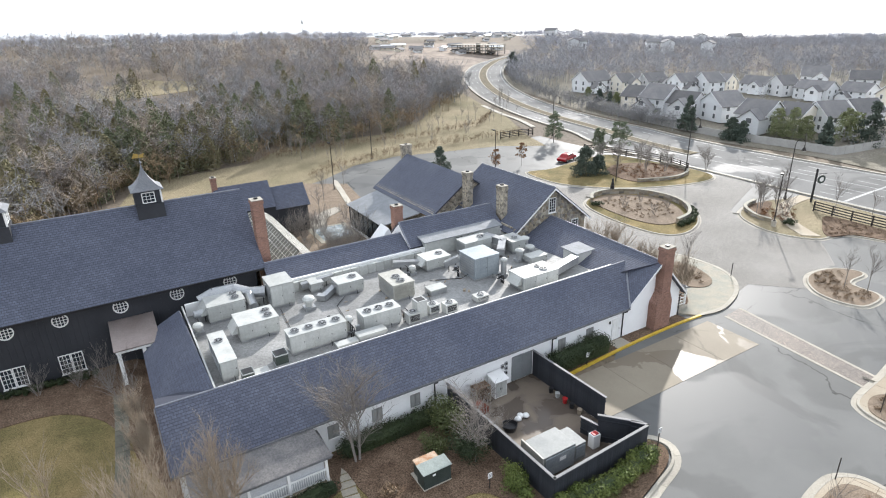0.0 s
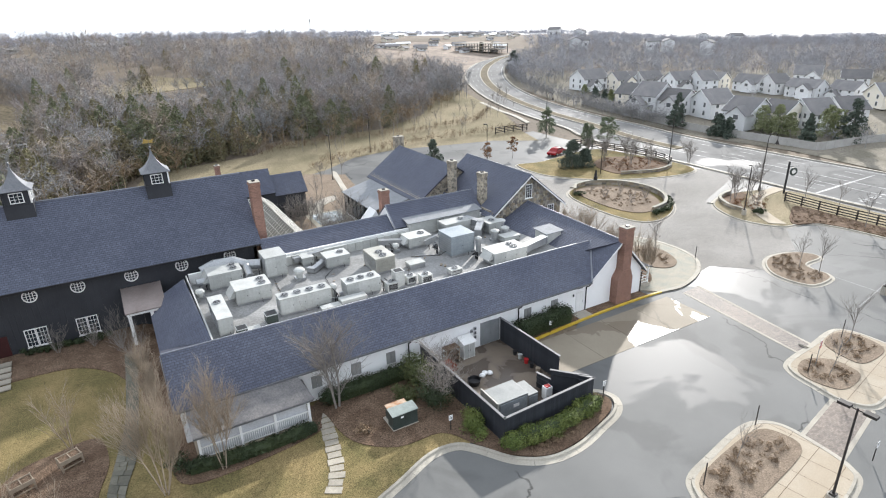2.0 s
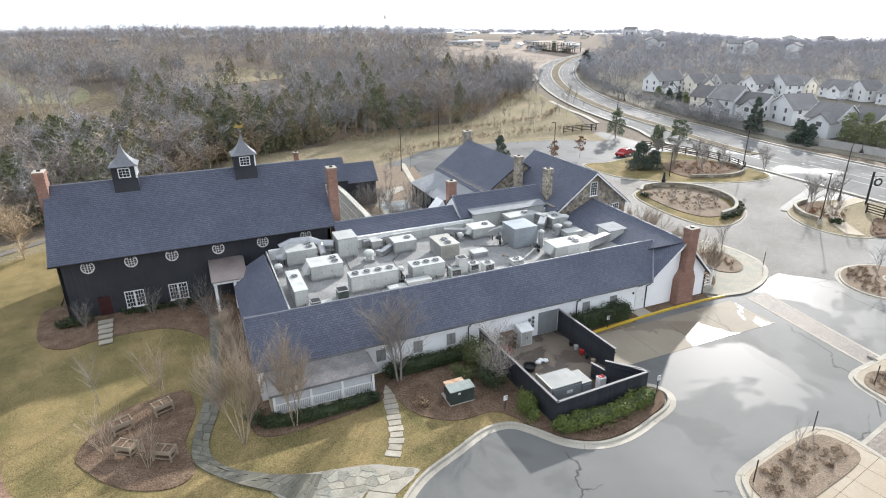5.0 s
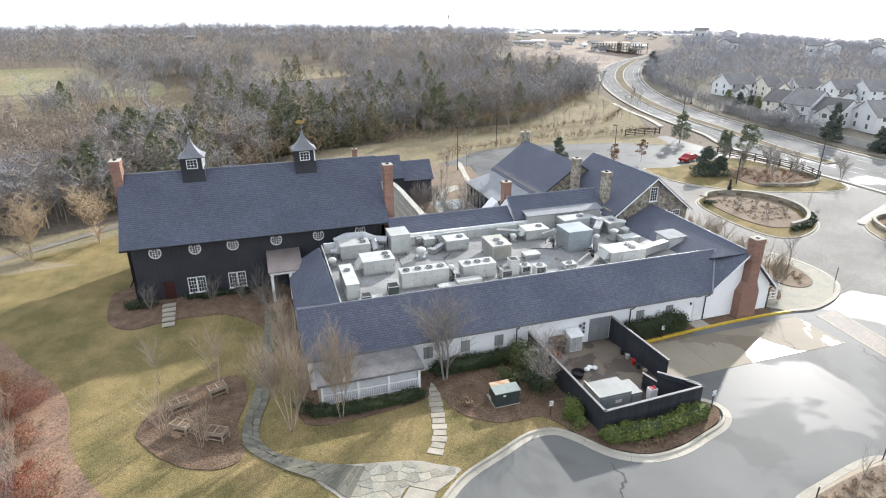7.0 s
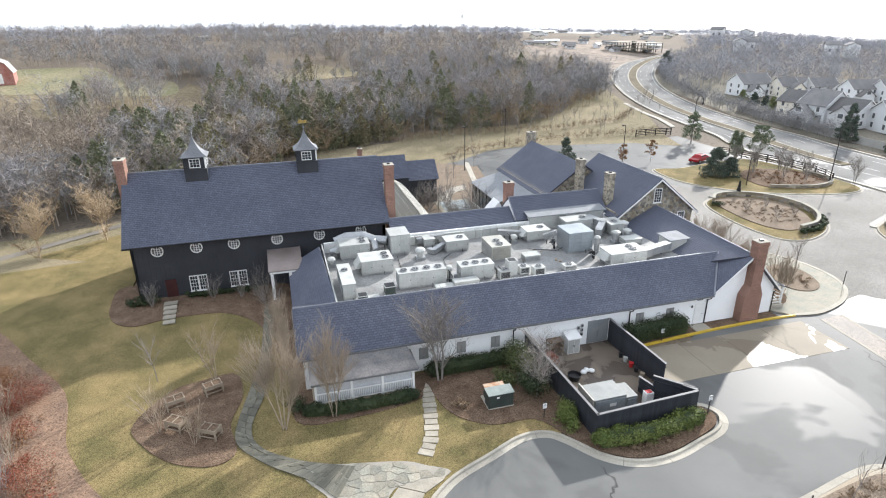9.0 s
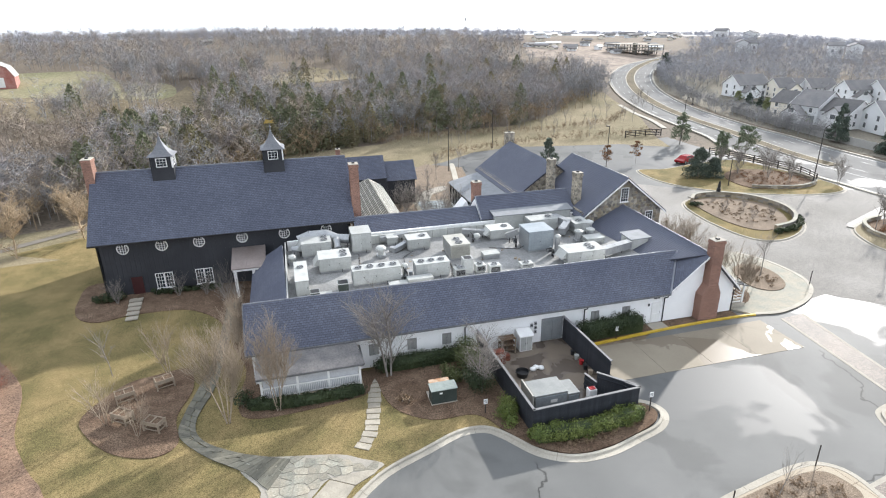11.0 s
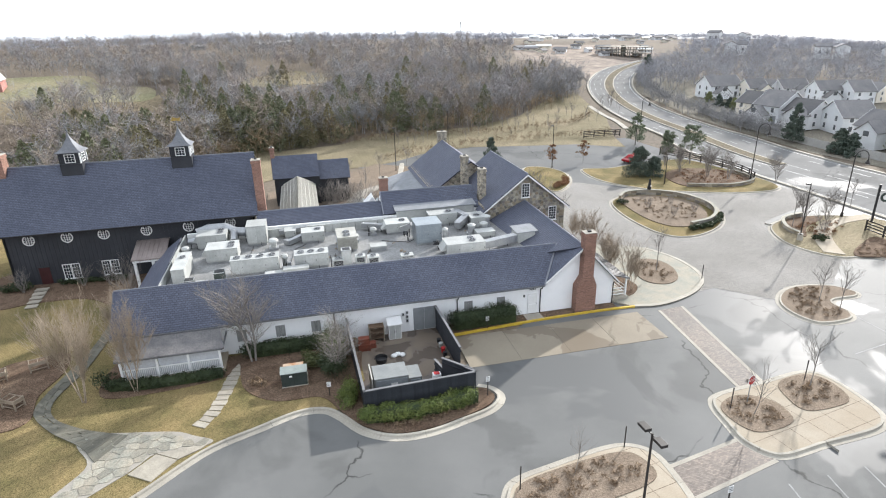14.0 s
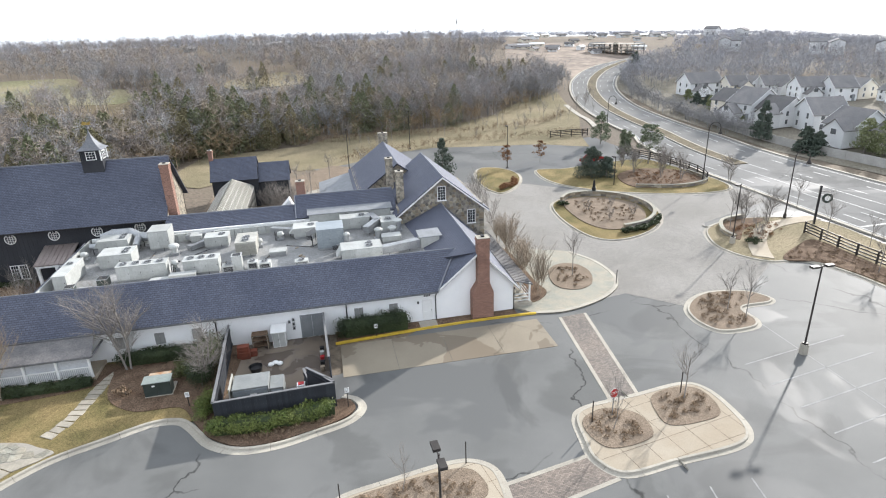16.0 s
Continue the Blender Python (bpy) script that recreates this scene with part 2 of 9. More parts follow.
def brick_mat(name, c1, c2, mortar, w, h, gap=0.01, uv=False, bump=0.4, rough=0.85, rough2=None, big=0.25, spec=0.15, lo=(0.65, 0.65, 0.65), hi=(1.3, 1.25, 1.2)):
    """Bricks or pavers by the object's own coordinates: upright faces by length and height, or level ones from above."""
    m = mat(name, c1, c2, rough, big, 12, 0.25, rough2=rough2, spec=spec)
    n, l = m.node_tree.nodes, m.node_tree.links
    b = n["Principled BSDF"]
    tc = n.new("ShaderNodeTexCoord")
    br = n.new("ShaderNodeTexBrick")
    br.inputs["Scale"].default_value = 1.0
    br.inputs["Brick Width"].default_value, br.inputs["Row Height"].default_value = w, h
    br.inputs["Mortar Size"].default_value = gap
    br.inputs["Color1"].default_value, br.inputs["Color2"].default_value = (*lo, 1), (*hi, 1)
    br.inputs["Mortar"].default_value = (*mortar, 1)
    if uv:
        l.new(tc.outputs["UV"], br.inputs["Vector"])
    else:
        l.new(tc.outputs["Object"], br.inputs["Vector"])
    mx = n.new("ShaderNodeMix")
    mx.data_type, mx.blend_type = "RGBA", "MULTIPLY"
    mx.inputs[0].default_value = 0.85
    src = b.inputs["Base Color"].links[0].from_socket
    l.new(src, mx.inputs["A"])
    l.new(br.outputs["Color"], mx.inputs["B"])
    l.new(mx.outputs["Result"], b.inputs["Base Color"])
    bp = n.new("ShaderNodeBump")
    bp.inputs["Strength"].default_value, bp.inputs["Distance"].default_value = bump, 0.01
    l.new(br.outputs["Fac"], bp.inputs["Height"])
    bp.invert = True
    old = b.inputs["Normal"].links[0].from_socket
    l.new(old, bp.inputs["Normal"])
    l.new(bp.outputs[0], b.inputs["Normal"])
    return m


def wet_mat(name, c1, c2, c_wet, dry=0.55, wet=0.08, scale=0.09, cut=0.5, bump=0.3, spec=0.13, edge=0.05, crack=0.75, film=0.3):
    """Paving that is wet in patches: where a broad noise is high, it is darker and smoother; thin broken cracks."""
    m = mat(name, c1, c2, dry, 0.12, 26, bump, spec=spec, grain=0.07)
    n, l = m.node_tree.nodes, m.node_tree.links
    b = n["Principled BSDF"]
    tc = n.new("ShaderNodeTexCoord")
    no = n.new("ShaderNodeTexNoise")
    no.inputs["Scale"].default_value, no.inputs["Detail"].default_value = scale, 4
    no.inputs["Roughness"].default_value, no.inputs["Distortion"].default_value = 0.5, 0.6
    l.new(tc.outputs["Object"], no.inputs["Vector"])
    mr = n.new("ShaderNodeMapRange")
    mr.interpolation_type = "SMOOTHSTEP"
    mr.inputs["From Min"].default_value, mr.inputs["From Max"].default_value = cut - edge, cut + edge
    l.new(no.outputs["Fac"], mr.inputs["Value"])
    mx = n.new("ShaderNodeMix")
    mx.data_type = "RGBA"
    src = b.inputs["Base Color"].links[0].from_socket
    l.new(mr.outputs[0], mx.inputs[0])
    l.new(src, mx.inputs["A"])
    mx.inputs["B"].default_value = (*c_wet, 1)
    # damp stains with a crisper edge
    st = n.new("ShaderNodeTexNoise")
    st.inputs["Scale"].default_value, st.inputs["Detail"].default_value, st.inputs["Distortion"].default_value = 0.085, 5, 1.4
    off = n.new("ShaderNodeVectorMath")
    off.operation = "ADD"
    off.inputs[1].default_value = (31.0, 17.0, 3.0)
    l.new(tc.outputs["Object"], off.inputs[0])
    l.new(off.outputs[0], st.inputs["Vector"])
    sm = n.new("ShaderNodeMapRange")
    sm.interpolation_type = "SMOOTHSTEP"
    sm.inputs["From Min"].default_value, sm.inputs["From Max"].default_value = 0.545, 0.62
    sm.inputs["To Min"].default_value, sm.inputs["To Max"].default_value = 1.0, 0.82
    l.new(st.outputs["Fac"], sm.inputs["Value"])
    gl = n.new("ShaderNodeMapRange")
    gl.inputs["To Min"].default_value, gl.inputs["To Max"].default_value = spec, film
    l.new(mr.outputs[0], gl.inputs["Value"])
    l.new(gl.outputs[0], b.inputs["Specular IOR Level"])
    # thin seams and cracks, broken here and there
    vo = n.new("ShaderNodeTexVoronoi")
    vo.feature = "DISTANCE_TO_EDGE"
    vo.inputs["Scale"].default_value = 0.055
    wob = n.new("ShaderNodeTexNoise")
    wob.inputs["Scale"].default_value, wob.inputs["Detail"].default_value = 0.35, 5
    add = n.new("ShaderNodeVectorMath")
    add.operation = "MULTIPLY_ADD"
    add.inputs[1].default_value = (3.5, 3.5, 0)
    l.new(tc.outputs["Object"], wob.inputs["Vector"])
    l.new(wob.outputs["Color"], add.inputs[0])
    l.new(tc.outputs["Object"], add.inputs[2])
    l.new(add.outputs[0], vo.inputs["Vector"])
    cr = n.new("ShaderNodeMapRange")
    cr.inputs["From Min"].default_value, cr.inputs["From Max"].default_value = 0.0008, 0.0055
    cr.inputs["To Min"].default_value, cr.inputs["To Max"].default_value = crack, 1.0
    l.new(vo.outputs["Distance"], cr.inputs["Value"])
    br = n.new("ShaderNodeMapRange")
    br.inputs["From Min"].default_value, br.inputs["From Max"].default_value = 0.44, 0.54
    l.new(st.outputs["Fac"], br.inputs["Value"])
    gap = n.new("ShaderNodeMix")
    gap.inputs["A"].default_value = 1.0
    l.new(br.outputs[0], gap.inputs["Factor"])
    l.new(cr.outputs[0], gap.inputs["B"])
    pr = n.new("ShaderNodeMath")
    pr.operation = "MULTIPLY"
    l.new(gap.outputs["Result"], pr.inputs[0])
    l.new(sm.outputs[0], pr.inputs[1])
    dk = n.new("ShaderNodeMix")
    dk.data_type, dk.blend_type = "RGBA", "MULTIPLY"
    dk.inputs[0].default_value = 1.0
    l.new(mx.outputs["Result"], dk.inputs["A"])
    l.new(pr.outputs[0], dk.inputs["B"])
    l.new(dk.outputs["Result"], b.inputs["Base Color"])
    mr2 = n.new("ShaderNodeMapRange")
    mr2.inputs["To Min"].default_value, mr2.inputs["To Max"].default_value = dry, wet
    l.new(mr.outputs[0], mr2.inputs["Value"])
    l.new(mr2.outputs[0], b.inputs["Roughness"])
    bn = next(q for q in n if q.bl_idname == "ShaderNodeBump")
    mr3 = n.new("ShaderNodeMapRange")
    mr3.inputs["To Min"].default_value, mr3.inputs["To Max"].default_value = bump, 0.03
    l.new(mr.outputs[0], mr3.inputs["Value"])
    l.new(mr3.outputs[0], bn.inputs["Strength"])
    return m


def glass_mat(name, tint=(0.02, 0.025, 0.03), rough=0.06):
    m = mat(name, tint, tuple(1.6 * c for c in tint), rough, 0.5, 4, 0.0)
    return m


M_LAWN = mat("winter_lawn", (0.232, 0.176, 0.085), (0.130, 0.112, 0.050), 0.95, 0.3, 15, 1.0, cover=0.5, grain=0.46, spec=0.1)
M_FIELD = mat("tan_field", (0.265, 0.22, 0.145), (0.185, 0.16, 0.10), 0.95, 0.09, 6, 0.8, grain=0.42, spec=0.1)
M_MULCH = mat("mulch", (0.108, 0.072, 0.050), (0.168, 0.118, 0.083), 0.95, 0.9, 11, 1.0, grain=0.5, spec=0.1)
M_MULCH_PALE = mat("pale_mulch", (0.235, 0.185, 0.14), (0.185, 0.145, 0.11), 0.95, 0.9, 14, 0.9, grain=0.4, spec=0.1)
M_MULCHRED = mat("reddish_mulch", (0.25, 0.165, 0.115), (0.175, 0.12, 0.088), 0.95, 0.6, 9, 0.9, grain=0.45, spec=0.1)
M_LITTER = mat("forest_litter", (0.18, 0.145, 0.108), (0.14, 0.115, 0.09), 0.95, 0.04, 2, 0.4, grain=0.25)
M_ASPHALT = wet_mat("wet_asphalt", (0.165, 0.165, 0.16), (0.136, 0.137, 0.133), (0.125, 0.126, 0.124), 0.6, 0.49, 0.07, 0.53, spec=0.065, edge=0.015, film=0.08, crack=0.38)
M_ROAD = wet_mat("road_asphalt", (0.21, 0.207, 0.20), (0.165, 0.163, 0.158), (0.15, 0.15, 0.15), 0.9, 0.6, 0.05, 0.58, spec=0.07, film=0.06, edge=0.03)
M_PAVER = brick_mat("grey_pavers", (0.255, 0.242, 0.224), (0.30, 0.286, 0.268), (0.5, 0.5, 0.5), 0.22, 0.11, 0.008, rough=0.9, rough2=0.75, spec=0.06, big=0.1, lo=(0.84, 0.84, 0.84), hi=(1.1, 1.09, 1.07))
M_BAND = brick_mat("band_pavers", (0.22, 0.185, 0.16), (0.17, 0.15, 0.135), (0.5, 0.5, 0.5), 0.22, 0.11, 0.01, rough=0.6)
M_CONC = mat("kerb_concrete", (0.415, 0.383, 0.325), (0.33, 0.305, 0.26), 0.85, 0.4, 10, 0.3, vary=0.1, spec=0.2)
M_WALKC = mat("walk_concrete", (0.335, 0.28, 0.21), (0.375, 0.325, 0.255), 0.85, 0.35, 16, 0.3, vary=0.07, grain=0.1)
M_SLAB = wet_mat("apron_concrete", (0.275, 0.24, 0.185), (0.225, 0.193, 0.15), (0.19, 0.158, 0.12), 0.65, 0.33, 0.16, 0.5, edge=0.004, spec=0.1, film=0.1)
M_YELLOW = mat("yellow_paint", (0.62, 0.42, 0.05), (0.5, 0.34, 0.05), 0.6, 1.5, 20, 0.2)
M_STALL = mat("faded_line_paint", (0.30, 0.30, 0.295), (0.20, 0.20, 0.20), 0.75, 1.2, 15, 0.1)
M_MEDIAN = mat("median_grass", (0.12, 0.10, 0.07), (0.165, 0.14, 0.095), 0.95, 0.3, 3, 0.5, grain=0.3, spec=0.1)
M_MEADOW = mat("rough_meadow", (0.215, 0.175, 0.115), (0.165, 0.135, 0.09), 0.95, 0.08, 1.2, 0.4, grain=0.35, spec=0.1)
M_PASTURE = mat("pale_pasture", (0.255, 0.225, 0.145), (0.205, 0.195, 0.115), 0.95, 0.06, 1.5, 0.4, grain=0.25, spec=0.1)
M_LINE = mat("line_paint", (0.48, 0.48, 0.47), (0.28, 0.28, 0.28), 0.7, 1.2, 15, 0.1)
M_FLAG = mat("flagstone", (0.235, 0.235, 0.20), (0.30, 0.27, 0.215), 0.85, 0.8, 8, 0.4, vary=0.22, grain=0.2)
M_STEP = mat("stepping_stone", (0.37, 0.335, 0.275), (0.29, 0.265, 0.22), 0.8, 1.2, 9, 0.4, vary=0.12)
M_PATH = mat("slate_path", (0.128, 0.125, 0.104), (0.172, 0.162, 0.13), 0.9, 0.8, 8, 0.5, vary=0.2, spec=0.12)
M_SLATE = slate_mat("slate_roof", (0.093, 0.102, 0.138), (0.118, 0.127, 0.163))
M_SLATE2 = slate_mat("barn_slate", (0.082, 0.091, 0.124), (0.10, 0.11, 0.146))
M_CAP = mat("ridge_metal", (0.28, 0.29, 0.32), (0.22, 0.23, 0.26), 0.45, 1.5, 20, 0.1, metal=0.4)
M_TINROOF = mat("standing_seam_metal", (0.34, 0.29, 0.27), (0.27, 0.225, 0.21), 0.4, 0.5, 12, 0.15, metal=0.5)
M_PORCHROOF = mat("porch_metal", (0.19, 0.18, 0.175), (0.125, 0.122, 0.125), 0.5, 0.9, 9, 0.15, metal=0.2, grain=0.2)
M_ZINC = mat("zinc", (0.275, 0.285, 0.30), (0.23, 0.24, 0.25), 0.75, 1.2, 12, 0.1, metal=0.05, spec=0.12)
M_CUPOLA = mat("weathered_zinc", (0.20, 0.205, 0.22), (0.15, 0.155, 0.165), 0.5, 1.2, 12, 0.1, metal=0.3, grain=0.2)
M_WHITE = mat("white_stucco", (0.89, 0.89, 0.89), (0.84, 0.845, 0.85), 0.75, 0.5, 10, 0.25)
M_TRIM = mat("white_trim", (0.80, 0.80, 0.79), (0.74, 0.74, 0.73), 0.5, 1.5, 20, 0.1)
M_BLACKWOOD = mat("black_siding", (0.032, 0.034, 0.040), (0.044, 0.046, 0.053), 0.6, 0.5, 20, 0.3)
M_FENCEDARK = mat("dark_fence_board", (0.030, 0.033, 0.040), (0.045, 0.048, 0.055), 0.6, 0.8, 18, 0.3, vary=0.15)
M_FENCECAP = mat("fence_cap", (0.20, 0.20, 0.205), (0.15, 0.15, 0.155), 0.6, 1.2, 14, 0.2)
M_GREYDOOR = mat("grey_paint", (0.20, 0.215, 0.225), (0.25, 0.26, 0.27), 0.5, 0.8, 15, 0.1)
M_SHUTTER = mat("grey_shutter", (0.21, 0.215, 0.21), (0.27, 0.27, 0.26), 0.6, 0.8, 15, 0.2)
M_GLASS = glass_mat("window_glass")
# lighter grey base colour stands in for sky reflected in far windows
M_PANE = glass_mat("far_pane_sky_grey", (0.10, 0.105, 0.11), 0.2)
M_DARK = mat("dark_metal", (0.02, 0.02, 0.022), (0.032, 0.032, 0.034), 0.45, 1, 20, 0.1)
M_BRICK = brick_mat("red_brick", (0.20, 0.115, 0.088), (0.27, 0.16, 0.125), (1.6, 1.7, 1.8), 0.215, 0.075, 0.009, uv=True)


def rubble_mat(name, c1, c2, scale):
    """Small field stones of mixed colour with pale joints."""
    m = mat(name, c1, c2, 0.9, 1.5, 8, 0.5, vary=0.15, spec=0.2)
    n, l = m.node_tree.nodes, m.node_tree.links
    b = n["Principled BSDF"]
    tc = n.new("ShaderNodeTexCoord")
    vo, ve = n.new("ShaderNodeTexVoronoi"), n.new("ShaderNodeTexVoronoi")
    ve.feature = "DISTANCE_TO_EDGE"
    for q in (vo, ve):
        q.inputs["Scale"].default_value = scale
        l.new(tc.outputs["Object"], q.inputs["Vector"])
    sp = n.new("ShaderNodeSeparateColor")
    l.new(vo.outputs["Color"], sp.inputs[0])
    mr = n.new("ShaderNodeMapRange")
    mr.inputs["To Min"].default_value, mr.inputs["To Max"].default_value = 0.45, 1.5
    l.new(sp.outputs[0], mr.inputs["Value"])
    mx = n.new("ShaderNodeMix")
    mx.data_type, mx.blend_type = "RGBA", "MULTIPLY"
    mx.inputs[0].default_value = 1.0
    l.new(b.inputs["Base Color"].links[0].from_socket, mx.inputs["A"])
    l.new(mr.outputs[0], mx.inputs["B"])
    jt = n.new("ShaderNodeMapRange")
    jt.inputs["From Min"].default_value, jt.inputs["From Max"].default_value = 0.03, 0.07
    l.new(ve.outputs["Distance"], jt.inputs["Value"])
    mj = n.new("ShaderNodeMix")
    mj.data_type = "RGBA"
    mj.inputs["A"].default_value = (0.30, 0.28, 0.24, 1)
    l.new(jt.outputs[0], mj.inputs[0])
    l.new(mx.outputs["Result"], mj.inputs["B"])
    l.new(mj.outputs["Result"], b.inputs["Base Color"])
    return m


M_STONE = rubble_mat("field_stone", (0.33, 0.285, 0.215), (0.24, 0.215, 0.18), 3.6)


def piece_colours(m, colours):
    """Lets each piece take one of several colours by its own chance number."""
    n, l = m.node_tree.nodes, m.node_tree.links
    info = n.new("ShaderNodeObjectInfo")
    ramp = n.new("ShaderNodeValToRGB")
    ramp.color_ramp.interpolation = "CONSTANT"
    for k, c in enumerate(colours):
        e = ramp.color_ramp.elements[k] if k < 2 else ramp.color_ramp.elements.new(k / len(colours))
        e.position, e.color = k / len(colours), (*c, 1)
    mul = n.new("ShaderNodeMath")
    mul.operation = "FRACT"
    big = n.new("ShaderNodeMath")
    big.operation = "MULTIPLY"
    big.inputs[1].default_value = 7.31
    l.new(info.outputs["Random"], big.inputs[0])
    l.new(big.outputs[0], mul.inputs[0])
    l.new(mul.outputs[0], ramp.inputs[0])
    mx = n.new("ShaderNodeMix")
    mx.data_type, mx.blend_type = "RGBA", "MULTIPLY"
    mx.inputs[0].default_value = 1.0
    b = n["Principled BSDF"]
    l.new(b.inputs["Base Color"].links[0].from_socket, mx.inputs["A"])
    l.new(ramp.outputs[0], mx.inputs["B"])
    l.new(mx.outputs["Result"], b.inputs["Base Color"])
    return m


M_GABLESTONE = piece_colours(mat("gable_stone", (0.34, 0.32, 0.29), (0.26, 0.245, 0.22), 0.9, 2.0, 8, 0.5, vary=0.25, spec=0.2), [(1.0, 0.92, 0.76), (0.75, 0.73, 0.72), (1.15, 1.1, 1.0), (0.85, 0.74, 0.6), (0.6, 0.58, 0.58), (1.0, 0.97, 0.93)])
M_MORTAR = mat("stone_mortar", (0.34, 0.315, 0.27), (0.29, 0.27, 0.235), 0.9, 1.5, 12, 0.4)
M_MEMBRANE = mat("roof_membrane", (0.30, 0.30, 0.295), (0.19, 0.19, 0.187), 0.7, 0.3, 6, 0.2, rough2=0.5, grain=0.18)
M_UNIT = mat("unit_sheet_metal", (0.455, 0.463, 0.448), (0.385, 0.393, 0.375), 0.5, 0.9, 5, 0.05, metal=0.05, vary=0.12, grain=0.07)
M_UNITBLUE = mat("blue_grey_metal", (0.33, 0.365, 0.39), (0.27, 0.305, 0.33), 0.4, 0.6, 6, 0.05, metal=0.3)
M_UNITTAN = mat("beige_metal", (0.45, 0.44, 0.40), (0.36, 0.35, 0.31), 0.45, 0.6, 6, 0.05, metal=0.1)
M_GALV = mat("galvanised_duct", (0.42, 0.43, 0.44), (0.32, 0.33, 0.34), 0.35, 1.2, 10, 0.1, metal=0.6)
M_GREENBOX = mat("green_enamel", (0.036, 0.048, 0.043), (0.05, 0.062, 0.056), 0.4, 1, 10, 0.1)
M_WOOD = mat("weathered_teak", (0.33, 0.275, 0.21), (0.25, 0.20, 0.15), 0.8, 2, 18, 0.3)
M_BARK = mat("grey_bark", (0.275, 0.25, 0.23), (0.20, 0.182, 0.165), 0.9, 1.2, 12, 0.6)
M_BARKTAN = mat("tan_bark", (0.46, 0.36, 0.24), (0.36, 0.275, 0.19), 0.85, 1.2, 10, 0.4)
M_TRACK = mat("earth_track", (0.155, 0.14, 0.12), (0.20, 0.178, 0.15), 0.9, 0.5, 6, 0.3)
M_BARKPALE = mat("pale_bark", (0.375, 0.31, 0.24), (0.285, 0.23, 0.175), 0.85, 1.2, 10, 0.4)
M_WOODTAN = mat("tan_woods", (0.345, 0.29, 0.235), (0.27, 0.228, 0.188), 0.95, 0.03, 0.6, 0.0, vary=0.24, island=True)
M_WOODRED = mat("ruddy_woods", (0.315, 0.28, 0.272), (0.255, 0.228, 0.222), 0.95, 0.03, 0.6, 0.0, vary=0.3, island=True)
M_WOODS = mat("bare_woods", (0.32, 0.315, 0.318), (0.24, 0.236, 0.24), 0.95, 0.03, 0.6, 0.0, vary=0.24, island=True)
# light blue-grey tint carries the haze over the eastern woods
M_EASTWOODS = mat("hazed_east_woods", (0.34, 0.343, 0.362), (0.30, 0.302, 0.32), 0.95, 0.03, 0.6, 0.0, vary=0.1, island=True)
M_SUBURB = mat("suburb_ground", (0.25, 0.225, 0.185), (0.17, 0.155, 0.12), 0.95, 0.12, 3, 0.3, grain=0.25, spec=0.1)
# paler and bluer than the near woods: distance haze put into the colour
M_FARWOODS = mat("hazed_far_woods", (0.40, 0.415, 0.47), (0.35, 0.362, 0.41), 0.95, 0.012, 0.3, 0.0, vary=0.14, island=True)
M_CEDAR = mat("cedar_needles", (0.18, 0.165, 0.095), (0.22, 0.195, 0.118), 0.9, 0.25, 3, 0.0, vary=0.16, island=True)
M_CEDARDARK = mat("dark_cedar_needles", (0.148, 0.162, 0.098), (0.18, 0.186, 0.115), 0.9, 0.25, 3, 0.0, vary=0.16, island=True)
M_HEDGE = mat("hedge_leaves", (0.085, 0.12, 0.030), (0.15, 0.175, 0.05), 0.6, 0.6, 6, 0.0, vary=0.4, island=True)
M_SHRUB = mat("olive_shrub_leaves", (0.075, 0.092, 0.035), (0.115, 0.125, 0.05), 0.6, 0.6, 6, 0.0, vary=0.4, island=True)
M_HEDGEDARK = mat("dark_hedge_leaves_and_core", (0.028, 0.042, 0.020), (0.045, 0.06, 0.026), 0.6, 0.6, 6, 0.0, vary=0.4, island=True)
M_SPRUCE = mat("spruce_needles", (0.070, 0.092, 0.074), (0.095, 0.115, 0.088), 0.8, 0.6, 6, 0.0, vary=0.35, island=True)
M_PINE = mat("pine_needles", (0.13, 0.16, 0.10), (0.17, 0.19, 0.125), 0.8, 0.6, 6, 0.0, vary=0.35, island=True)
M_PINEPALE = mat("pale_pine_needles", (0.18, 0.205, 0.10), (0.23, 0.24, 0.13), 0.8, 0.6, 6, 0.0, vary=0.35, island=True)
M_REDLEAF = mat("red_shrub_leaves", (0.25, 0.07, 0.045), (0.20, 0.10, 0.06), 0.8, 0.6, 6, 0.0, vary=0.35, island=True)
M_RUST = mat("rust_leaves", (0.22, 0.11, 0.05), (0.17, 0.09, 0.05), 0.85, 0.6, 6, 0.0, vary=0.35, island=True)
M_TUFT = mat("dry_tufts", (0.26, 0.185, 0.12), (0.18, 0.13, 0.09), 0.95, 0.8, 6, 0.0, vary=0.35, island=True)
M_RED = mat("red_enamel", (0.45, 0.03, 0.03), (0.38, 0.025, 0.03), 0.35, 1, 10, 0.0)
M_SIDING = mat("house_siding", (0.76, 0.77, 0.78), (0.69, 0.70, 0.71), 0.8, 0.2, 4, 0.1, vary=0.12)
M_SIDECREAM = mat("cream_siding", (0.80, 0.75, 0.65), (0.74, 0.69, 0.60), 0.8, 0.2, 4, 0.1, vary=0.08)
M_SIDEGREY = mat("grey_siding", (0.70, 0.70, 0.70), (0.64, 0.64, 0.645), 0.8, 0.2, 4, 0.1, vary=0.08)
M_SHINGLE = mat("grey_shingle", (0.16, 0.157, 0.16), (0.215, 0.205, 0.20), 0.9, 0.3, 5, 0.2, vary=0.25)
M_SUBFENCE = mat("pale_board_fence", (0.42, 0.41, 0.39), (0.34, 0.33, 0.31), 0.85, 0.4, 8, 0.2)
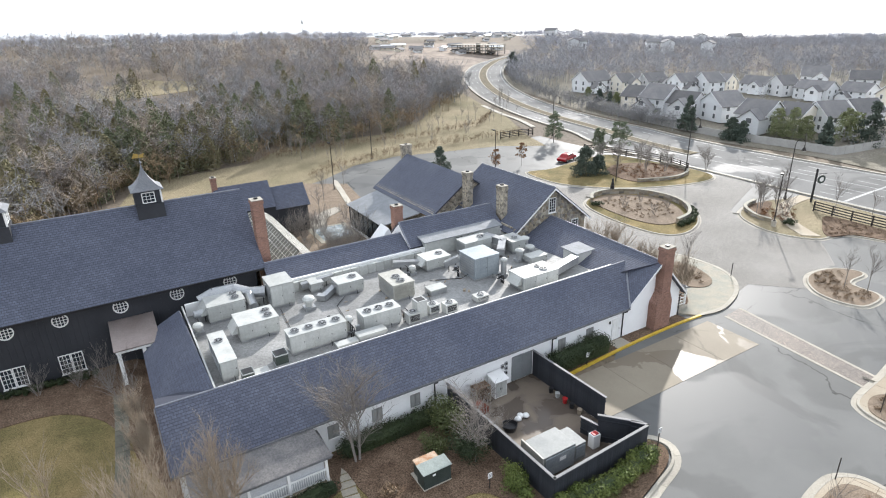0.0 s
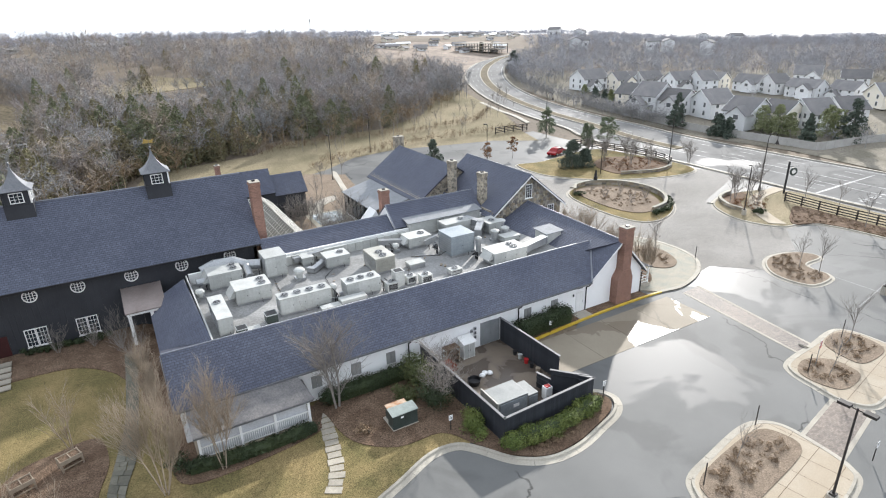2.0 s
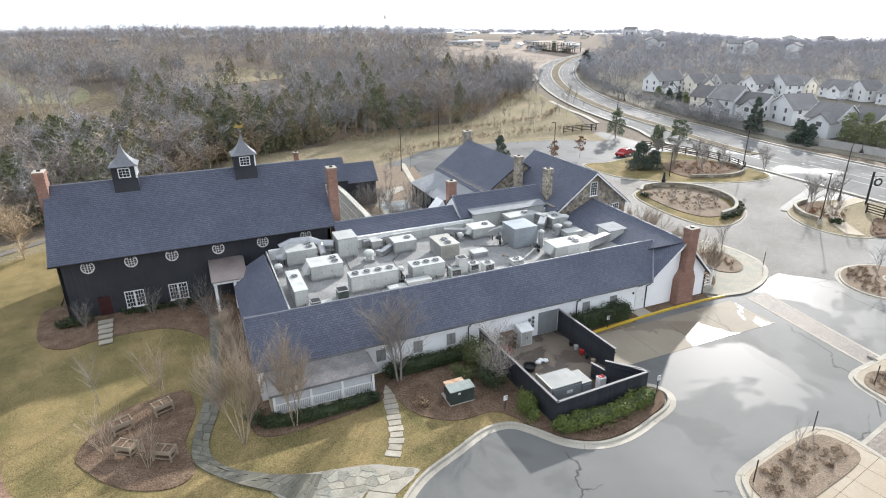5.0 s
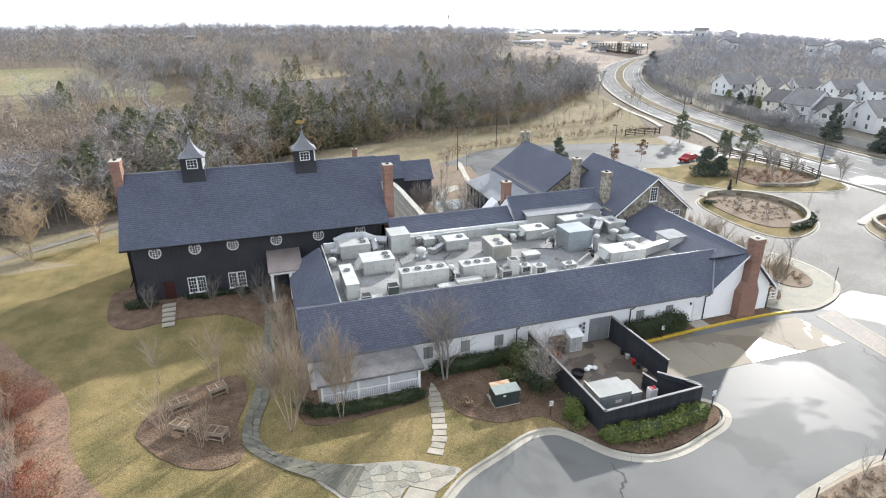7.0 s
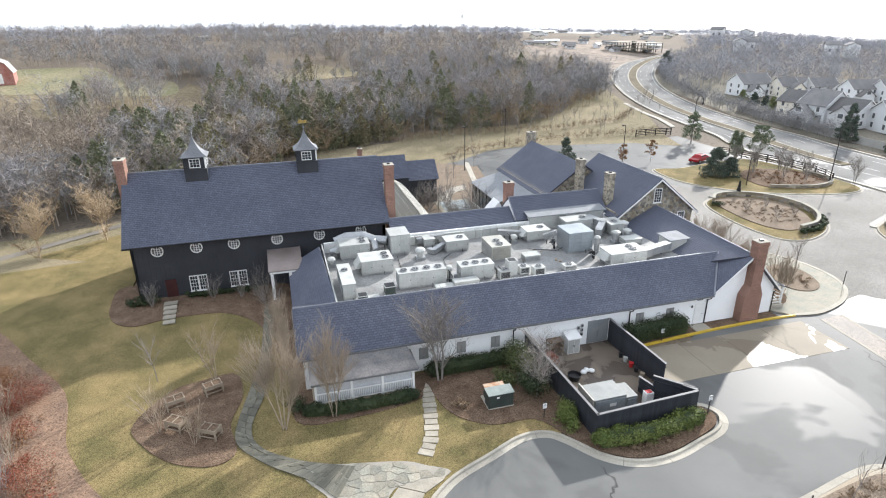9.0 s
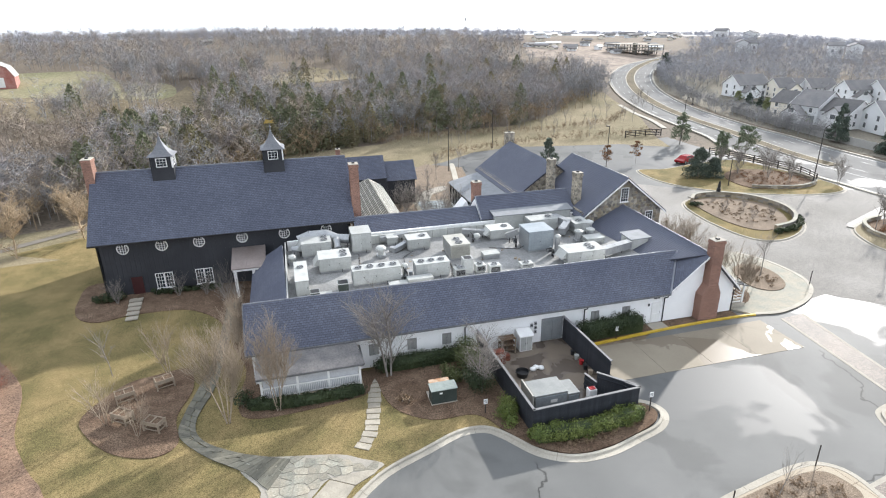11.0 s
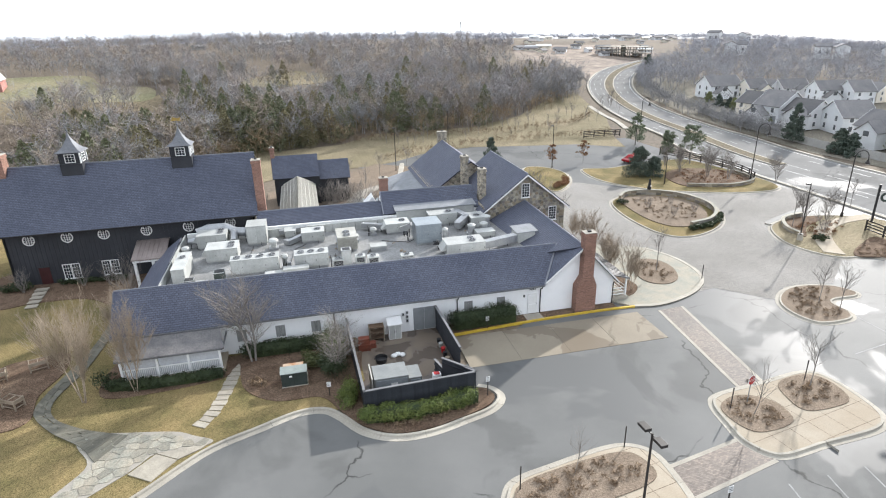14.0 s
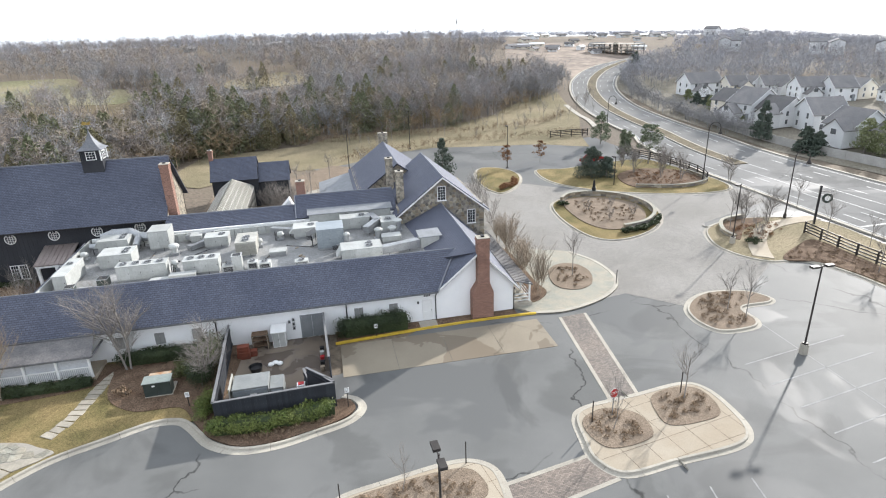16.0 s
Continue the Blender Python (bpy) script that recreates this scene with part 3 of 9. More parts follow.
M_CLAY = mat("bare_earth", (0.31, 0.25, 0.20), (0.19, 0.155, 0.13), 0.95, 0.022, 0.3, 0.3, grain=0.25)
M_POLE = mat("bronze_pole", (0.035, 0.03, 0.028), (0.05, 0.044, 0.04), 0.5, 1, 12, 0.0)

# ---- the land ----
def in_poly(poly):
    def test(x, y):
        c = False
        for a, b in zip(poly, poly[1:] + poly[:1]):
            if (a[1] > y) != (b[1] > y) and x < (b[0] - a[0]) * (y - a[1]) / (b[1] - a[1]) + a[0]:
                c = not c
        return c
    return test


def land_mesh():
    """One sheet from here to the horizon, finer where the land bends."""
    xs = [-4400, -2000, -900, -600] + list(range(-472, -112, 24)) + sorted(set(HILL_X + [0, 3, 6, 9, 12])) + list(range(304, 560, 24)) + [700, 1000, 2000, 4400]
    ys = [-4400, -2000, -900, -380, -100, -40, 0, 15, 30] + sorted(set([30 + 2 * k for k in range(1, 17)] + HILL_Y)) + list(range(366, 560, 24)) + [700, 1000, 1700, 4500]
    v = np.array([(x, y, lay(x, y) - 0.08) for y in ys for x in xs])
    w = len(xs)
    f = np.array([(j * w + i, j * w + i + 1, (j + 1) * w + i + 1, (j + 1) * w + i) for j in range(len(ys) - 1) for i in range(w - 1)])
    return array_mesh("ground", v, f, M_LITTER)


tagged(new("ground", land_mesh()), "brown winter ground with leaf litter", "ground", kind="structure")

KERB = [(-9.0, 3.0), (-3.0, 9.6), (0.6, 13.0), (3.8, 15.6), (7.2, 18.7), (10.5, 20.2), (13.0, 21.2), (14.8, 21.1), (15.9, 20.1), (17.4, 18.0), (19.3, 16.9), (21.6, 16.8), (24.0, 17.4), (26.2, 18.1), (27.2, 19.2), (26.9, 20.3), (26.0, 20.9)]
kerb_line = curve(KERB, closed=False, n=7)

# paved lot, with the drive round to the back
sheet("parking_lot", [(-40, -60), (120, -60), (120, 30), (93, 36), (88, 58), (84, 100), (30, 104), (22, 96), (40, 70), (44, 34), (34, 30), (26, 24), (20, 24), (8, 24), (-40, -10)], 0.0, M_ASPHALT, "dark grey asphalt, wet in patches, with puddles", "asphalt")
sheet("back_lawn_verge", [(17.9, 97.5), (22.0, 92.0), (27.0, 92.5), (31.8, 94.5), (39.6, 100.0), (49.3, 101.9), (71.3, 98.0), (79.6, 92.5), (81.9, 101.3), (89.3, 118.8), (94.0, 138.7), (97.9, 153.7), (85.0, 145.6), (69.2, 127.0), (54.2, 118.5), (30.9, 116.6), (23.0, 110.2), (3.9, 107.2), (-2.0, 88.0), (6, 84)], 0.03, M_FIELD, "tan dormant grass verge with young trees", "grass")
sheet("west_lawn", [(-40, -12)] + [p for p in kerb_line if p[0] < 15.4] + curve([(15.6, 20.6), (18, 24), (18, 31), (-1, 31), (-1, 48), (-16, 50), (-16, 60), (-12, 74), (-24, 66), (-34, 60), (-60, 45), (-60, 0)], False, 1), 0.10, M_LAWN, "patchy tan and green winter lawn", "lawn", skirt=0.18)
sheet("field_beyond_barn", [(-16, 58), (-14, 76), (-34, 70), (-80, 58), (-80, 48), (-34, 58)], 0.06, M_FIELD, "tan dormant grass beside the barn", "grass")
sheet("gravel_track", [(-80, 48.3), (-31.5, 62.9), (-20.4, 71.8), (-10, 78.4), (-10.6, 79.4), (-21, 73), (-32, 64.3), (-80, 50.0)], 0.13, M_TRACK, "narrow brown track past the barn", "path")
sheet("pasture", curve([(-68.0, 168.0), (-85.7, 191.8), (-79.6, 201.0), (-70.9, 205.8), (-53.0, 208.2), (-43.0, 189.5), (-29.7, 184.7), (-25.1, 173.6), (-26.9, 162.6), (-45.8, 164.5), (-58.0, 166.8)], n=3), 0.04, M_PASTURE, "pale green open pasture among the woods", "pasture", skirt=0.4)
sheet("tan_meadow", [(-87.7, 189.8), (-67.3, 144.5), (-45.8, 137.3), (-15.8, 136.6), (-14.1, 161.6), (-23.0, 179.9), (-25.0, 166.6), (-26.9, 162.6), (-45.8, 164.5), (-68.0, 168.0)], 0.0, M_MEADOW, "rough tan meadow below the pasture", "meadow", skirt=0.4)
sheet("clearing", curve([(-1.8, 187.0), (0.0, 195.8), (8.5, 203.3), (14.8, 211.3), (22.1, 203.3), (39.4, 199.8), (38.3, 193.3), (29.5, 187.1), (13.3, 182.0), (1.8, 178.1)], n=3), 0.04, M_FIELD, "small tan clearing in the woods", "clearing", skirt=0.4)
SITE = [(111.2, 173.6), (118.6, 195.6), (118.3, 217.8), (105.6, 226.8), (120, 272.8), (148.4, 279), (188.5, 271.6), (175.1, 227.9), (159.2, 214.2), (139.1, 204.6), (120.5, 184.9)]
sheet("building_site", SITE, 0.03, M_CLAY, "bare graded earth of a far building site", "bare earth")
sheet("suburb_lawn", [(112.0, 20.0), (112.0, 56.0), (108.4, 74.8), (108.6, 111.9), (114.9, 144.7), (120.0, 162.4), (126.8, 177.2), (155.0, 154.1), (196.3, 119.8), (260.0, 20.0)], 0.03, M_SUBURB, "worn winter lawns and drives round the houses", "lawn")

# road with kerbs, median and lane lines
ROAD_L = [(94, -40), (91, 0), (89.5, 35), (88, 56), (88.2, 76), (89.8, 90), (92.1, 98), (92.8, 112), (94.5, 126), (97.8, 140), (102.7, 154), (109.2, 168), (116.7, 180), (125.3, 191), (135.7, 201), (148, 209), (161, 216), (188, 223)]
ROAD_R = [(118, -40), (114, 0), (111, 35), (107.5, 56), (106.5, 76), (107, 90), (106.4, 98), (106.9, 112), (108.5, 126), (112.1, 140), (117.4, 154), (125, 168), (133.1, 180), (142.1, 191), (152, 201), (159, 209), (175, 213), (203, 217)]
rl, rr = curve(ROAD_L, False, 6), curve(ROAD_R, False, 6)
sheet("road", rl + rr[::-1], 0.06, M_ROAD, "grey asphalt road curving away, damp and worn", "road")


def mix_line(a, b, u):
    return [(p[0] * (1 - u) + q[0] * u, p[1] * (1 - u) + q[1] * u) for p, q in zip(a, b)]


for nm, ln, side in (("kerb_west", rl, 1), ("kerb_east", rr, -1)):
    g = Geo()
    ribbon(g, ln[::1], [(0, 0.0), (0, 0.2), (-0.5 * side, 0.2), (-0.5 * side, 0.0)])
    tagged(new(nm, g.mesh(nm, M_CONC)), "pale concrete kerb along the road", "kerb", kind="structure")
med = [p for p in mix_line(rl, rr, 0.47) if 67 < p[1]]
g = Geo()
ribbon(g, med, [(-1.2, 0.05), (-1.2, 0.2), (1.2, 0.2), (1.2, 0.05)])
median = tagged(new("road_median", g.mesh("road_median", M_MEDIAN)), "narrow raised median with dead brown grass", "median", kind="structure")
for off in (-1.35, 1.35):
    g = Geo()
    ribbon(g, med, [(off - 0.15, 0.05), (off - 0.15, 0.2), (off + 0.15, 0.2), (off + 0.15, 0.05)])
    part("median_kerb", g, M_CONC, median, "pale concrete kerb")
g = Geo()
for u in (0.14, 0.27, 0.66, 0.82):
    for seg in along(mix_line(rl, rr, u), 3.0)[::3][:60]:
        ribbon(g, seg, [(-0.09, 0.062), (-0.09, 0.07), (0.09, 0.07), (0.09, 0.062)])
for u in (0.03, 0.36, 0.54, 0.95):
    ribbon(g, mix_line(rl, rr, u), [(-0.09, 0.062), (-0.09, 0.07), (0.09, 0.07), (0.09, 0.062)])
tagged(new("lane_marking", g.mesh("lane_marking", M_LINE)), "white lane lines on the road", "road marking", kind="structure")

g = Geo()
ribbon(g, curve([(92.3, 134.0), (90.5, 122.6), (90.1, 115.4), (88.2, 107.3)], False, 4), [(-0.6, 0.0), (-0.6, 0.1), (0.6, 0.1), (0.6, 0.0)])
tagged(new("verge_walk", g.mesh("verge_walk", M_CONC)), "pale concrete walk beside the road", "walk", kind="structure")
# entrance pavers
PAVERS = [(44, 30.6), (47, 29.6), (53.9, 31.0), (57.9, 26.9), (60, 29), (66, 28.6), (72.3, 33.5), (74.5, 36), (70, 40), (73, 46), (86, 51), (88.5, 55), (86, 58), (76, 58), (64, 64), (58, 70), (52, 72), (46, 76), (44.5, 70), (44, 50)]
sheet("entrance_pavers", PAVERS, 0.012, M_PAVER, "greyish tan concrete pavers of the entrance court", "pavers")


def band(name, quad, mat, dz, label):
    ob = sheet(name, quad, dz, mat, label, "paver band")
    g = Geo()
    for a, b in ((quad[0], quad[1]), (quad[3], quad[2])):
        d = (Vector(b) - Vector(a)).normalized()
        n = Vector((d.y, -d.x)) * 0.14
        a, b = Vector(a), Vector(b)
        g.prism([tuple(a - n), tuple(b - n), tuple(b + n), tuple(a + n)][::-1], -0.02, dz + 0.004)
    part("band_border", g, M_CONC, ob, "pale concrete border")
    return ob


band("paver_band_1", [(45.9, 28.1), (44.4, 15.5), (46.6, 15.9), (48.4, 28.3)], M_BAND, 0.012, "reddish grey paver band across the asphalt")
band("paver_band_2", [(34.9, 9.9), (40.8, 11.0), (41.4, 8.7), (34.8, 7.3)], M_BAND, 0.012, "reddish grey paver band between the islands")

# lines of the parking stalls
g = Geo()


def stripe(a, b, w=0.1, dz=0.006):
    a, b = Vector(a), Vector(b)
    d = (b - a).normalized()
    n = Vector((d.y, -d.x)) * w / 2
    z = lay(a.x, a.y)
    q = [a - n, b - n, b + n, a + n][::-1]
    g.add([(p.x, p.y, z + dz) for p in q], [(0, 1, 2, 3)])


stripe((62, 22.3), (61.4, -2))
for k in range(9):
    stripe((56.4 - 0.02 * k, 17.2 - 2.75 * k), (67.0, 18.9 - 2.75 * k))
for k in range(4):
    stripe((39.5 + 2.7 * k, 1.5), (40.6 + 2.7 * k, 6.9))
stripe((39.0, 1.4), (48.5, 1.6))
tagged(new("stall_marking", g.mesh("stall_marking", M_STALL)), "faded white parking stall lines", "road marking", kind="structure")
g = Geo()
for k in range(11):
    stripe((90.2 + 1.5 * k, 33.5), (89.8 + 1.5 * k, 37.5), 0.6, 0.075)
stripe((90, 39.5), (108, 40), 0.4, 0.075)
tagged(new("crosswalk", g.mesh("crosswalk", M_LINE)), "white zebra crosswalk at the junction", "crosswalk", kind="structure")


# kerbs with gutter, in cast lengths
FULLK = [(0.44, -0.03), (0.44, 0.016), (0.06, 0.02), (0.02, 0.14), (-0.03, 0.155), (-0.16, 0.155), (-0.16, -0.03)]


def kerb_run(name, pts, label, step=3.0, prof=FULLK, mat=M_CONC):
    ob = thing(name, label, "kerb", kind="structure", at=(pts[0][0], pts[0][1], lay(*pts[0])))
    for seg in along(pts, step):
        gk = Geo()
        ribbon(gk, trim_gap(seg), prof)
        o = gk.v[0]
        gk.v = [(p[0] - ob.location.x, p[1] - ob.location.y, p[2] - ob.location.z) for p in gk.v]
        part("kerb_stone", gk, mat, ob)
    return ob


kerb_run("lawn_kerb", kerb_line, "pale concrete kerb and gutter round the lawn")


def island(name, outline, label, mulch=(), top=M_WALKC, raise_by=0.15, n=6):
    """A raised island: kerb lengths round it, a top, and mulch beds let into it."""
    line = ccw(curve(outline, True, n))
    inner = []
    for i, p in enumerate(line):
        a, b = Vector(line[i - 1]), Vector(line[(i + 1) % len(line)])
        d = (b - a).normalized()
        inner.append((p[0] - d.y * 0.5, p[1] + d.x * 0.5))
    ob = sheet(name, inner, raise_by - 0.01, top, label, "island", skirt=0.2)
    kerb_run(name + "_kerb", line + [line[0]], "pale concrete kerb round the " + name.split("_1")[0].replace("_", " "), 2.6,
             [(0.0, -0.03), (0.0, 0.015), (-0.30, 0.02), (-0.34, 0.15), (-0.5, 0.155), (-0.5, -0.03)])
    if top == M_WALKC:
        free, taken = in_poly(inner), [in_poly(curve(bed, True, 5)) for bed in mulch]
        c0 = Vector((sum(p[0] for p in line) / len(line), sum(p[1] for p in line) / len(line)))
        g = Geo()
        for d in (Vector((0.985, 0.17)), Vector((-0.17, 0.985))):
            n_ = Vector((-d.y, d.x))
            for r in range(-5, 6):
                runs, run = [], []
                for k in range(-70, 71):
                    p = c0 + n_ * (r * 1.7 + 0.4) + d * 0.1 * k
                    if free(p.x, p.y) and not any(q(p.x, p.y) for q in taken):
                        run.append(p)
                    elif run:
                        runs.append(run)
                        run = []
                for run in runs:
                    if len(run) > 4:
                        a, b = run[0], run[-1]
                        g.add([(*(a - n_ * 0.014), lay(*a) + raise_by - 0.006), (*(b - n_ * 0.014), lay(*b) + raise_by - 0.006), (*(b + n_ * 0.014), lay(*b) + raise_by - 0.006), (*(a + n_ * 0.014), lay(*a) + raise_by - 0.006)], [(0, 1, 2, 3)])
        part("panel_joint", g, M_MULCH, ob, "dark joints between the concrete panels")
    for k, bed in enumerate(mulch):
        sheet("mulch_bed", curve(bed, True, 5), raise_by + 0.03, M_MULCH_PALE, "brown mulch bed with dead tufts", "mulch bed", skirt=0.1)
    return ob


ISL_A = [(41.0, 14.6), (40.5, 12.4), (40.4, 10.3), (41.8, 8.6), (45.5, 8.8), (49.8, 9.1), (51.5, 10.2), (52.0, 12.4), (51.8, 15.2), (50.4, 16.4), (46.4, 16.0), (42.4, 15.6)]
island("island_1", ISL_A, "concrete traffic island with two mulch beds",
       [[(41.6, 14.1), (41.3, 12.4), (42.2, 11.0), (45.1, 11.4), (45.4, 13.6), (43.6, 14.8)], [(47.4, 15.3), (46.6, 13.4), (46.8, 12.1), (48.8, 11.9), (50.7, 12.4), (51.1, 14.6), (50.0, 15.7)]])
ISL_B = [(24.2, 10.2), (25.3, 11.4), (28, 12.0), (31.7, 12.6), (33.6, 12.4), (34.8, 11.2), (34.9, 8.8), (34.5, 6.6), (33.0, 5.4), (27, 4.6), (23.8, 5.4), (23.4, 8)]
island("island_2", ISL_B, "concrete traffic island with a long mulch bed", [[(24.8, 9.2), (25.4, 10.6), (28, 11.3), (32.4, 11.7), (33.6, 10.6), (33.2, 9.0), (29, 8.2), (25, 7.9)]])
ISL_C = [(57.2, 26.4), (59.4, 28.5), (62.1, 29.2), (65.2, 28.4), (66.5, 26.4), (65.6, 25.2), (62.6, 25.0), (62.3, 22.8), (61.0, 21.6), (57.8, 21.7), (56.7, 23.8)]
island("island_3", ISL_C, "kidney-shaped kerbed island filled with brown mulch", [], top=M_MULCH_PALE)
ISL_R = [(56.6, 57.0), (55.9, 50.8), (57.1, 45.0), (60.4, 43.3), (65.2, 44.9), (68.8, 48.4), (70.6, 53.6), (68.9, 59.2), (64.2, 61.3), (59.0, 60.0)]
island("island_4", ISL_R, "grassy round island with a low stone wall", [], top=M_LAWN)
ISL_BUSH = [(62.3, 78), (61.6, 69.5), (65.9, 62.6), (72.6, 58.4), (80.5, 56.2), (85.6, 57.2), (87.0, 62.2), (86.0, 72), (83.5, 79.5), (74, 79), (67.6, 77.6)]
island("island_5", ISL_BUSH, "large grassy island with shrubs and a split fence", [], top=M_LAWN)
ISL_F = [(72.3, 44.6), (69.6, 40.0), (70.0, 36.2), (72.1, 33.4), (75.6, 32.6), (77.2, 29.8), (77.8, 24.7), (78.2, 10), (86, 10), (88.2, 34), (87.2, 43), (79, 46.2)]
island("island_6", ISL_F, "wide verge island with mulch, path and fence", [], top=M_FIELD)
ISL_N = [(51.8, 65.6), (54.6, 66.8), (57.8, 71.6), (59.0, 77), (57.4, 81.6), (54, 83.0), (51.6, 79), (50.4, 71)]
island("island_7", ISL_N, "kerbed island with clipped shrubs", [], top=M_LAWN)
sheet("mulch_bed", curve([(75.2, 45.0), (73.2, 42.2), (73.4, 39.8), (76.0, 42.4), (80.6, 44.6), (79.2, 45.6)], True, 5), 0.19, M_MULCH, "reddish brown mulch bed on the verge", "mulch bed", skirt=0.1)
sheet("mulch_bed", curve([(74.0, 33.6), (77.2, 31.6), (78.6, 25), (79, 12), (81.6, 12), (81.8, 28), (81.6, 37), (78.2, 36.4)], True, 4), 0.19, M_MULCH, "long brown mulch bed along the fence", "mulch bed", skirt=0.1)
sheet("verge_path", curve([(71.6, 35.4), (73.4, 38.4), (76.6, 41.8), (81.0, 43.8), (87.2, 44.4)], False, 4) + curve([(87.4, 42.8), (81.6, 42.2), (77.6, 40.2), (75.0, 37.2), (73.2, 34.0)], False, 4), 0.2, M_WALKC, "curving pale concrete path across the verge", "path", skirt=0.1)
sheet("mulch_bed", curve([(72.5, 62.5), (79, 60.2), (84.4, 62.2), (84.8, 69), (79, 72.5), (73.5, 69.5)], True, 5), 0.19, M_MULCH, "reddish mulch bed inside a low stone edge", "mulch bed", skirt=0.1)
sheet("mulch_bed", curve([(58.6, 57.0), (58.4, 50.4), (60.4, 46.8), (64.6, 47.2), (67.6, 50.8), (68.2, 55.2), (64.6, 59.2), (60.4, 59.4)], True, 5), 0.2, M_MULCH_PALE, "pale brown planting bed inside the round wall", "mulch bed", skirt=0.1)

# apron, plaza and yellow kerb beside the white building
ap = thing("concrete_apron", "damp tan concrete apron in large panels", "concrete slab", kind="structure", at=(26.2, 23.5, 0))
xs_ap = [26.25, 30.6, 34.9, 39.2, 43.8]
for a, b in zip(xs_ap, xs_ap[1:]):
    part("panel", Geo().box(a - 26.2 + 0.012, 0.0, -0.1, b - 26.2 - 0.012, 4.9, 0.02), M_SLAB, ap)
YK = curve([(25.9, 28.62), (32.2, 29.1), (37.8, 29.35), (43.4, 29.3), (46.8, 28.9), (51.0, 30.2), (53.9, 32.5), (55.0, 35.4), (54.6, 39.0), (53.0, 42.0)], False, 6)
yel = [p for p in YK if p[0] < 44.6 and p[1] < 30]
kerb_run("yellow_kerb", yel, "yellow painted kerb beside the apron", 3.0, [(0.0, -0.03), (0.0, 0.15), (-0.22, 0.155), (-0.22, -0.03)], M_YELLOW)
kerb_run("plaza_kerb", YK[len(yel) - 1:], "pale kerb round the plaza", 3.0, [(0.0, -0.03), (0.0, 0.14), (-0.4, 0.15), (-0.4, -0.03)])
sheet("plaza", YK[len(yel) - 1:] + [(46, 45), (43.2, 45), (42.4, 31)], 0.13, M_FLAG, "damp grey stone plaza at the entrance", "plaza", skirt=0.2)
sheet("mulch_bed", curve([(48.6, 37.6), (50.4, 39.0), (52.2, 38.4), (52.7, 36.2), (51.6, 33.6), (49.6, 32.8), (48.0, 34.2)], True, 5), 0.17, M_MULCH_PALE, "oval mulch bed round the plaza tree", "mulch bed", skirt=0.1)
sheet("mulch_bed", curve([(44.2, 31.6), (46.6, 33.0), (46.4, 36), (46.2, 44), (44.6, 44.6), (44.2, 38)], True, 4), 0.17, M_MULCH, "mulch strip with shrubs by the porch", "mulch bed", skirt=0.1)
sheet("foundation_bed_1", [(26.0, 28.8), (32.0, 29.3), (37.8, 29.6), (42.4, 29.5), (42.4, 31), (26.0, 31)], 0.12, M_MULCH, "brown planting strip along the wall", "mulch bed", skirt=0.15)

# beds, path and flagstones on the lawn
sheet("mulch_bed", curve([(8.9, 30.6), (8.6, 28.4), (9.2, 25.0), (11.5, 22.9), (14.6, 22.6), (15.9, 20.6), (17.1, 18.7), (19.2, 17.2), (21.6, 17.08), (24, 17.65), (26.0, 18.35), (26.85, 19.25), (26.6, 20.2), (25.9, 20.6), (18, 21), (17.8, 30.6)], True, 4), 0.15, M_MULCH, "brown mulch bed round the hedge and fence", "mulch bed", skirt=0.1)
sheet("mulch_bed", curve([(-12.2, 30.1), (-11.4, 27.8), (-9.2, 25.3), (-6.6, 24.2), (-5.2, 25.2), (-5.7, 28.2), (-5.0, 31.4), (-5.6, 34.4), (-8, 34.2), (-10.2, 33.4)], True, 5), 0.15, M_MULCH, "brown mulch bed with wooden crates and saplings", "mulch bed", skirt=0.1)
sheet("mulch_bed", curve([(-16.4, 52), (-17.2, 48.0), (-16.4, 44.9), (-14.4, 43.6), (-11.6, 44.2), (-7.1, 44.0), (-4.4, 42), (-3.2, 40), (-1.2, 38), (-0.8, 48), (-8, 49)], True, 4), 0.15, M_MULCH, "brown mulch bed along the barn", "mulch bed", skirt=0.1)
sheet("mulch_bed", curve([(-32, 52), (-25.7, 45.9), (-21.7, 40.7), (-17.8, 35.4), (-16.1, 29.2), (-14.2, 25.5), (-12, 21), (-16, 14), (-30, 10), (-45, 30)], True, 4), 0.15, M_MULCHRED, "wide reddish mulch bed with red-leaved shrubs", "mulch bed", skirt=0.1)
sheet("mulch_bed", curve([(-0.8, 26.6), (-1.6, 29), (-1.2, 33), (-2.6, 38), (-0.4, 40), (0.2, 31), (8, 30.2), (8.0, 28.0), (7.2, 27.0), (3, 26.4)], True, 4), 0.15, M_MULCH, "mulch bed under the porch hedge", "mulch bed", skirt=0.1)
path_outer = [(-3.3, 44), (-3.5, 40), (-3.9, 35), (-4.6, 31.5), (-5.25, 28.1), (-5.2, 25.8), (-3.3, 23.3), (-0.9, 21.2), (0.6, 19.2)]
path_inner = [(-2.4, 44), (-2.6, 40), (-3.0, 35), (-3.4, 31.1), (-4.3, 27.3), (-3.6, 25.0), (-1.4, 23.2), (0.6, 22.2), (2.0, 21.6)]
po, pi_ = curve(path_outer, False, 9), curve(path_inner, False, 9)
pth = thing("garden_path", "grey mossy slate garden path curving over the lawn", "path", kind="structure", at=(-4, 26, 0.14))
rp = random.Random(41)
rows_, k = [0], 0
while k < len(po) - 3:
    k += rp.choice((1, 1, 2))
    rows_.append(k)
rows_.append(len(po) - 1)
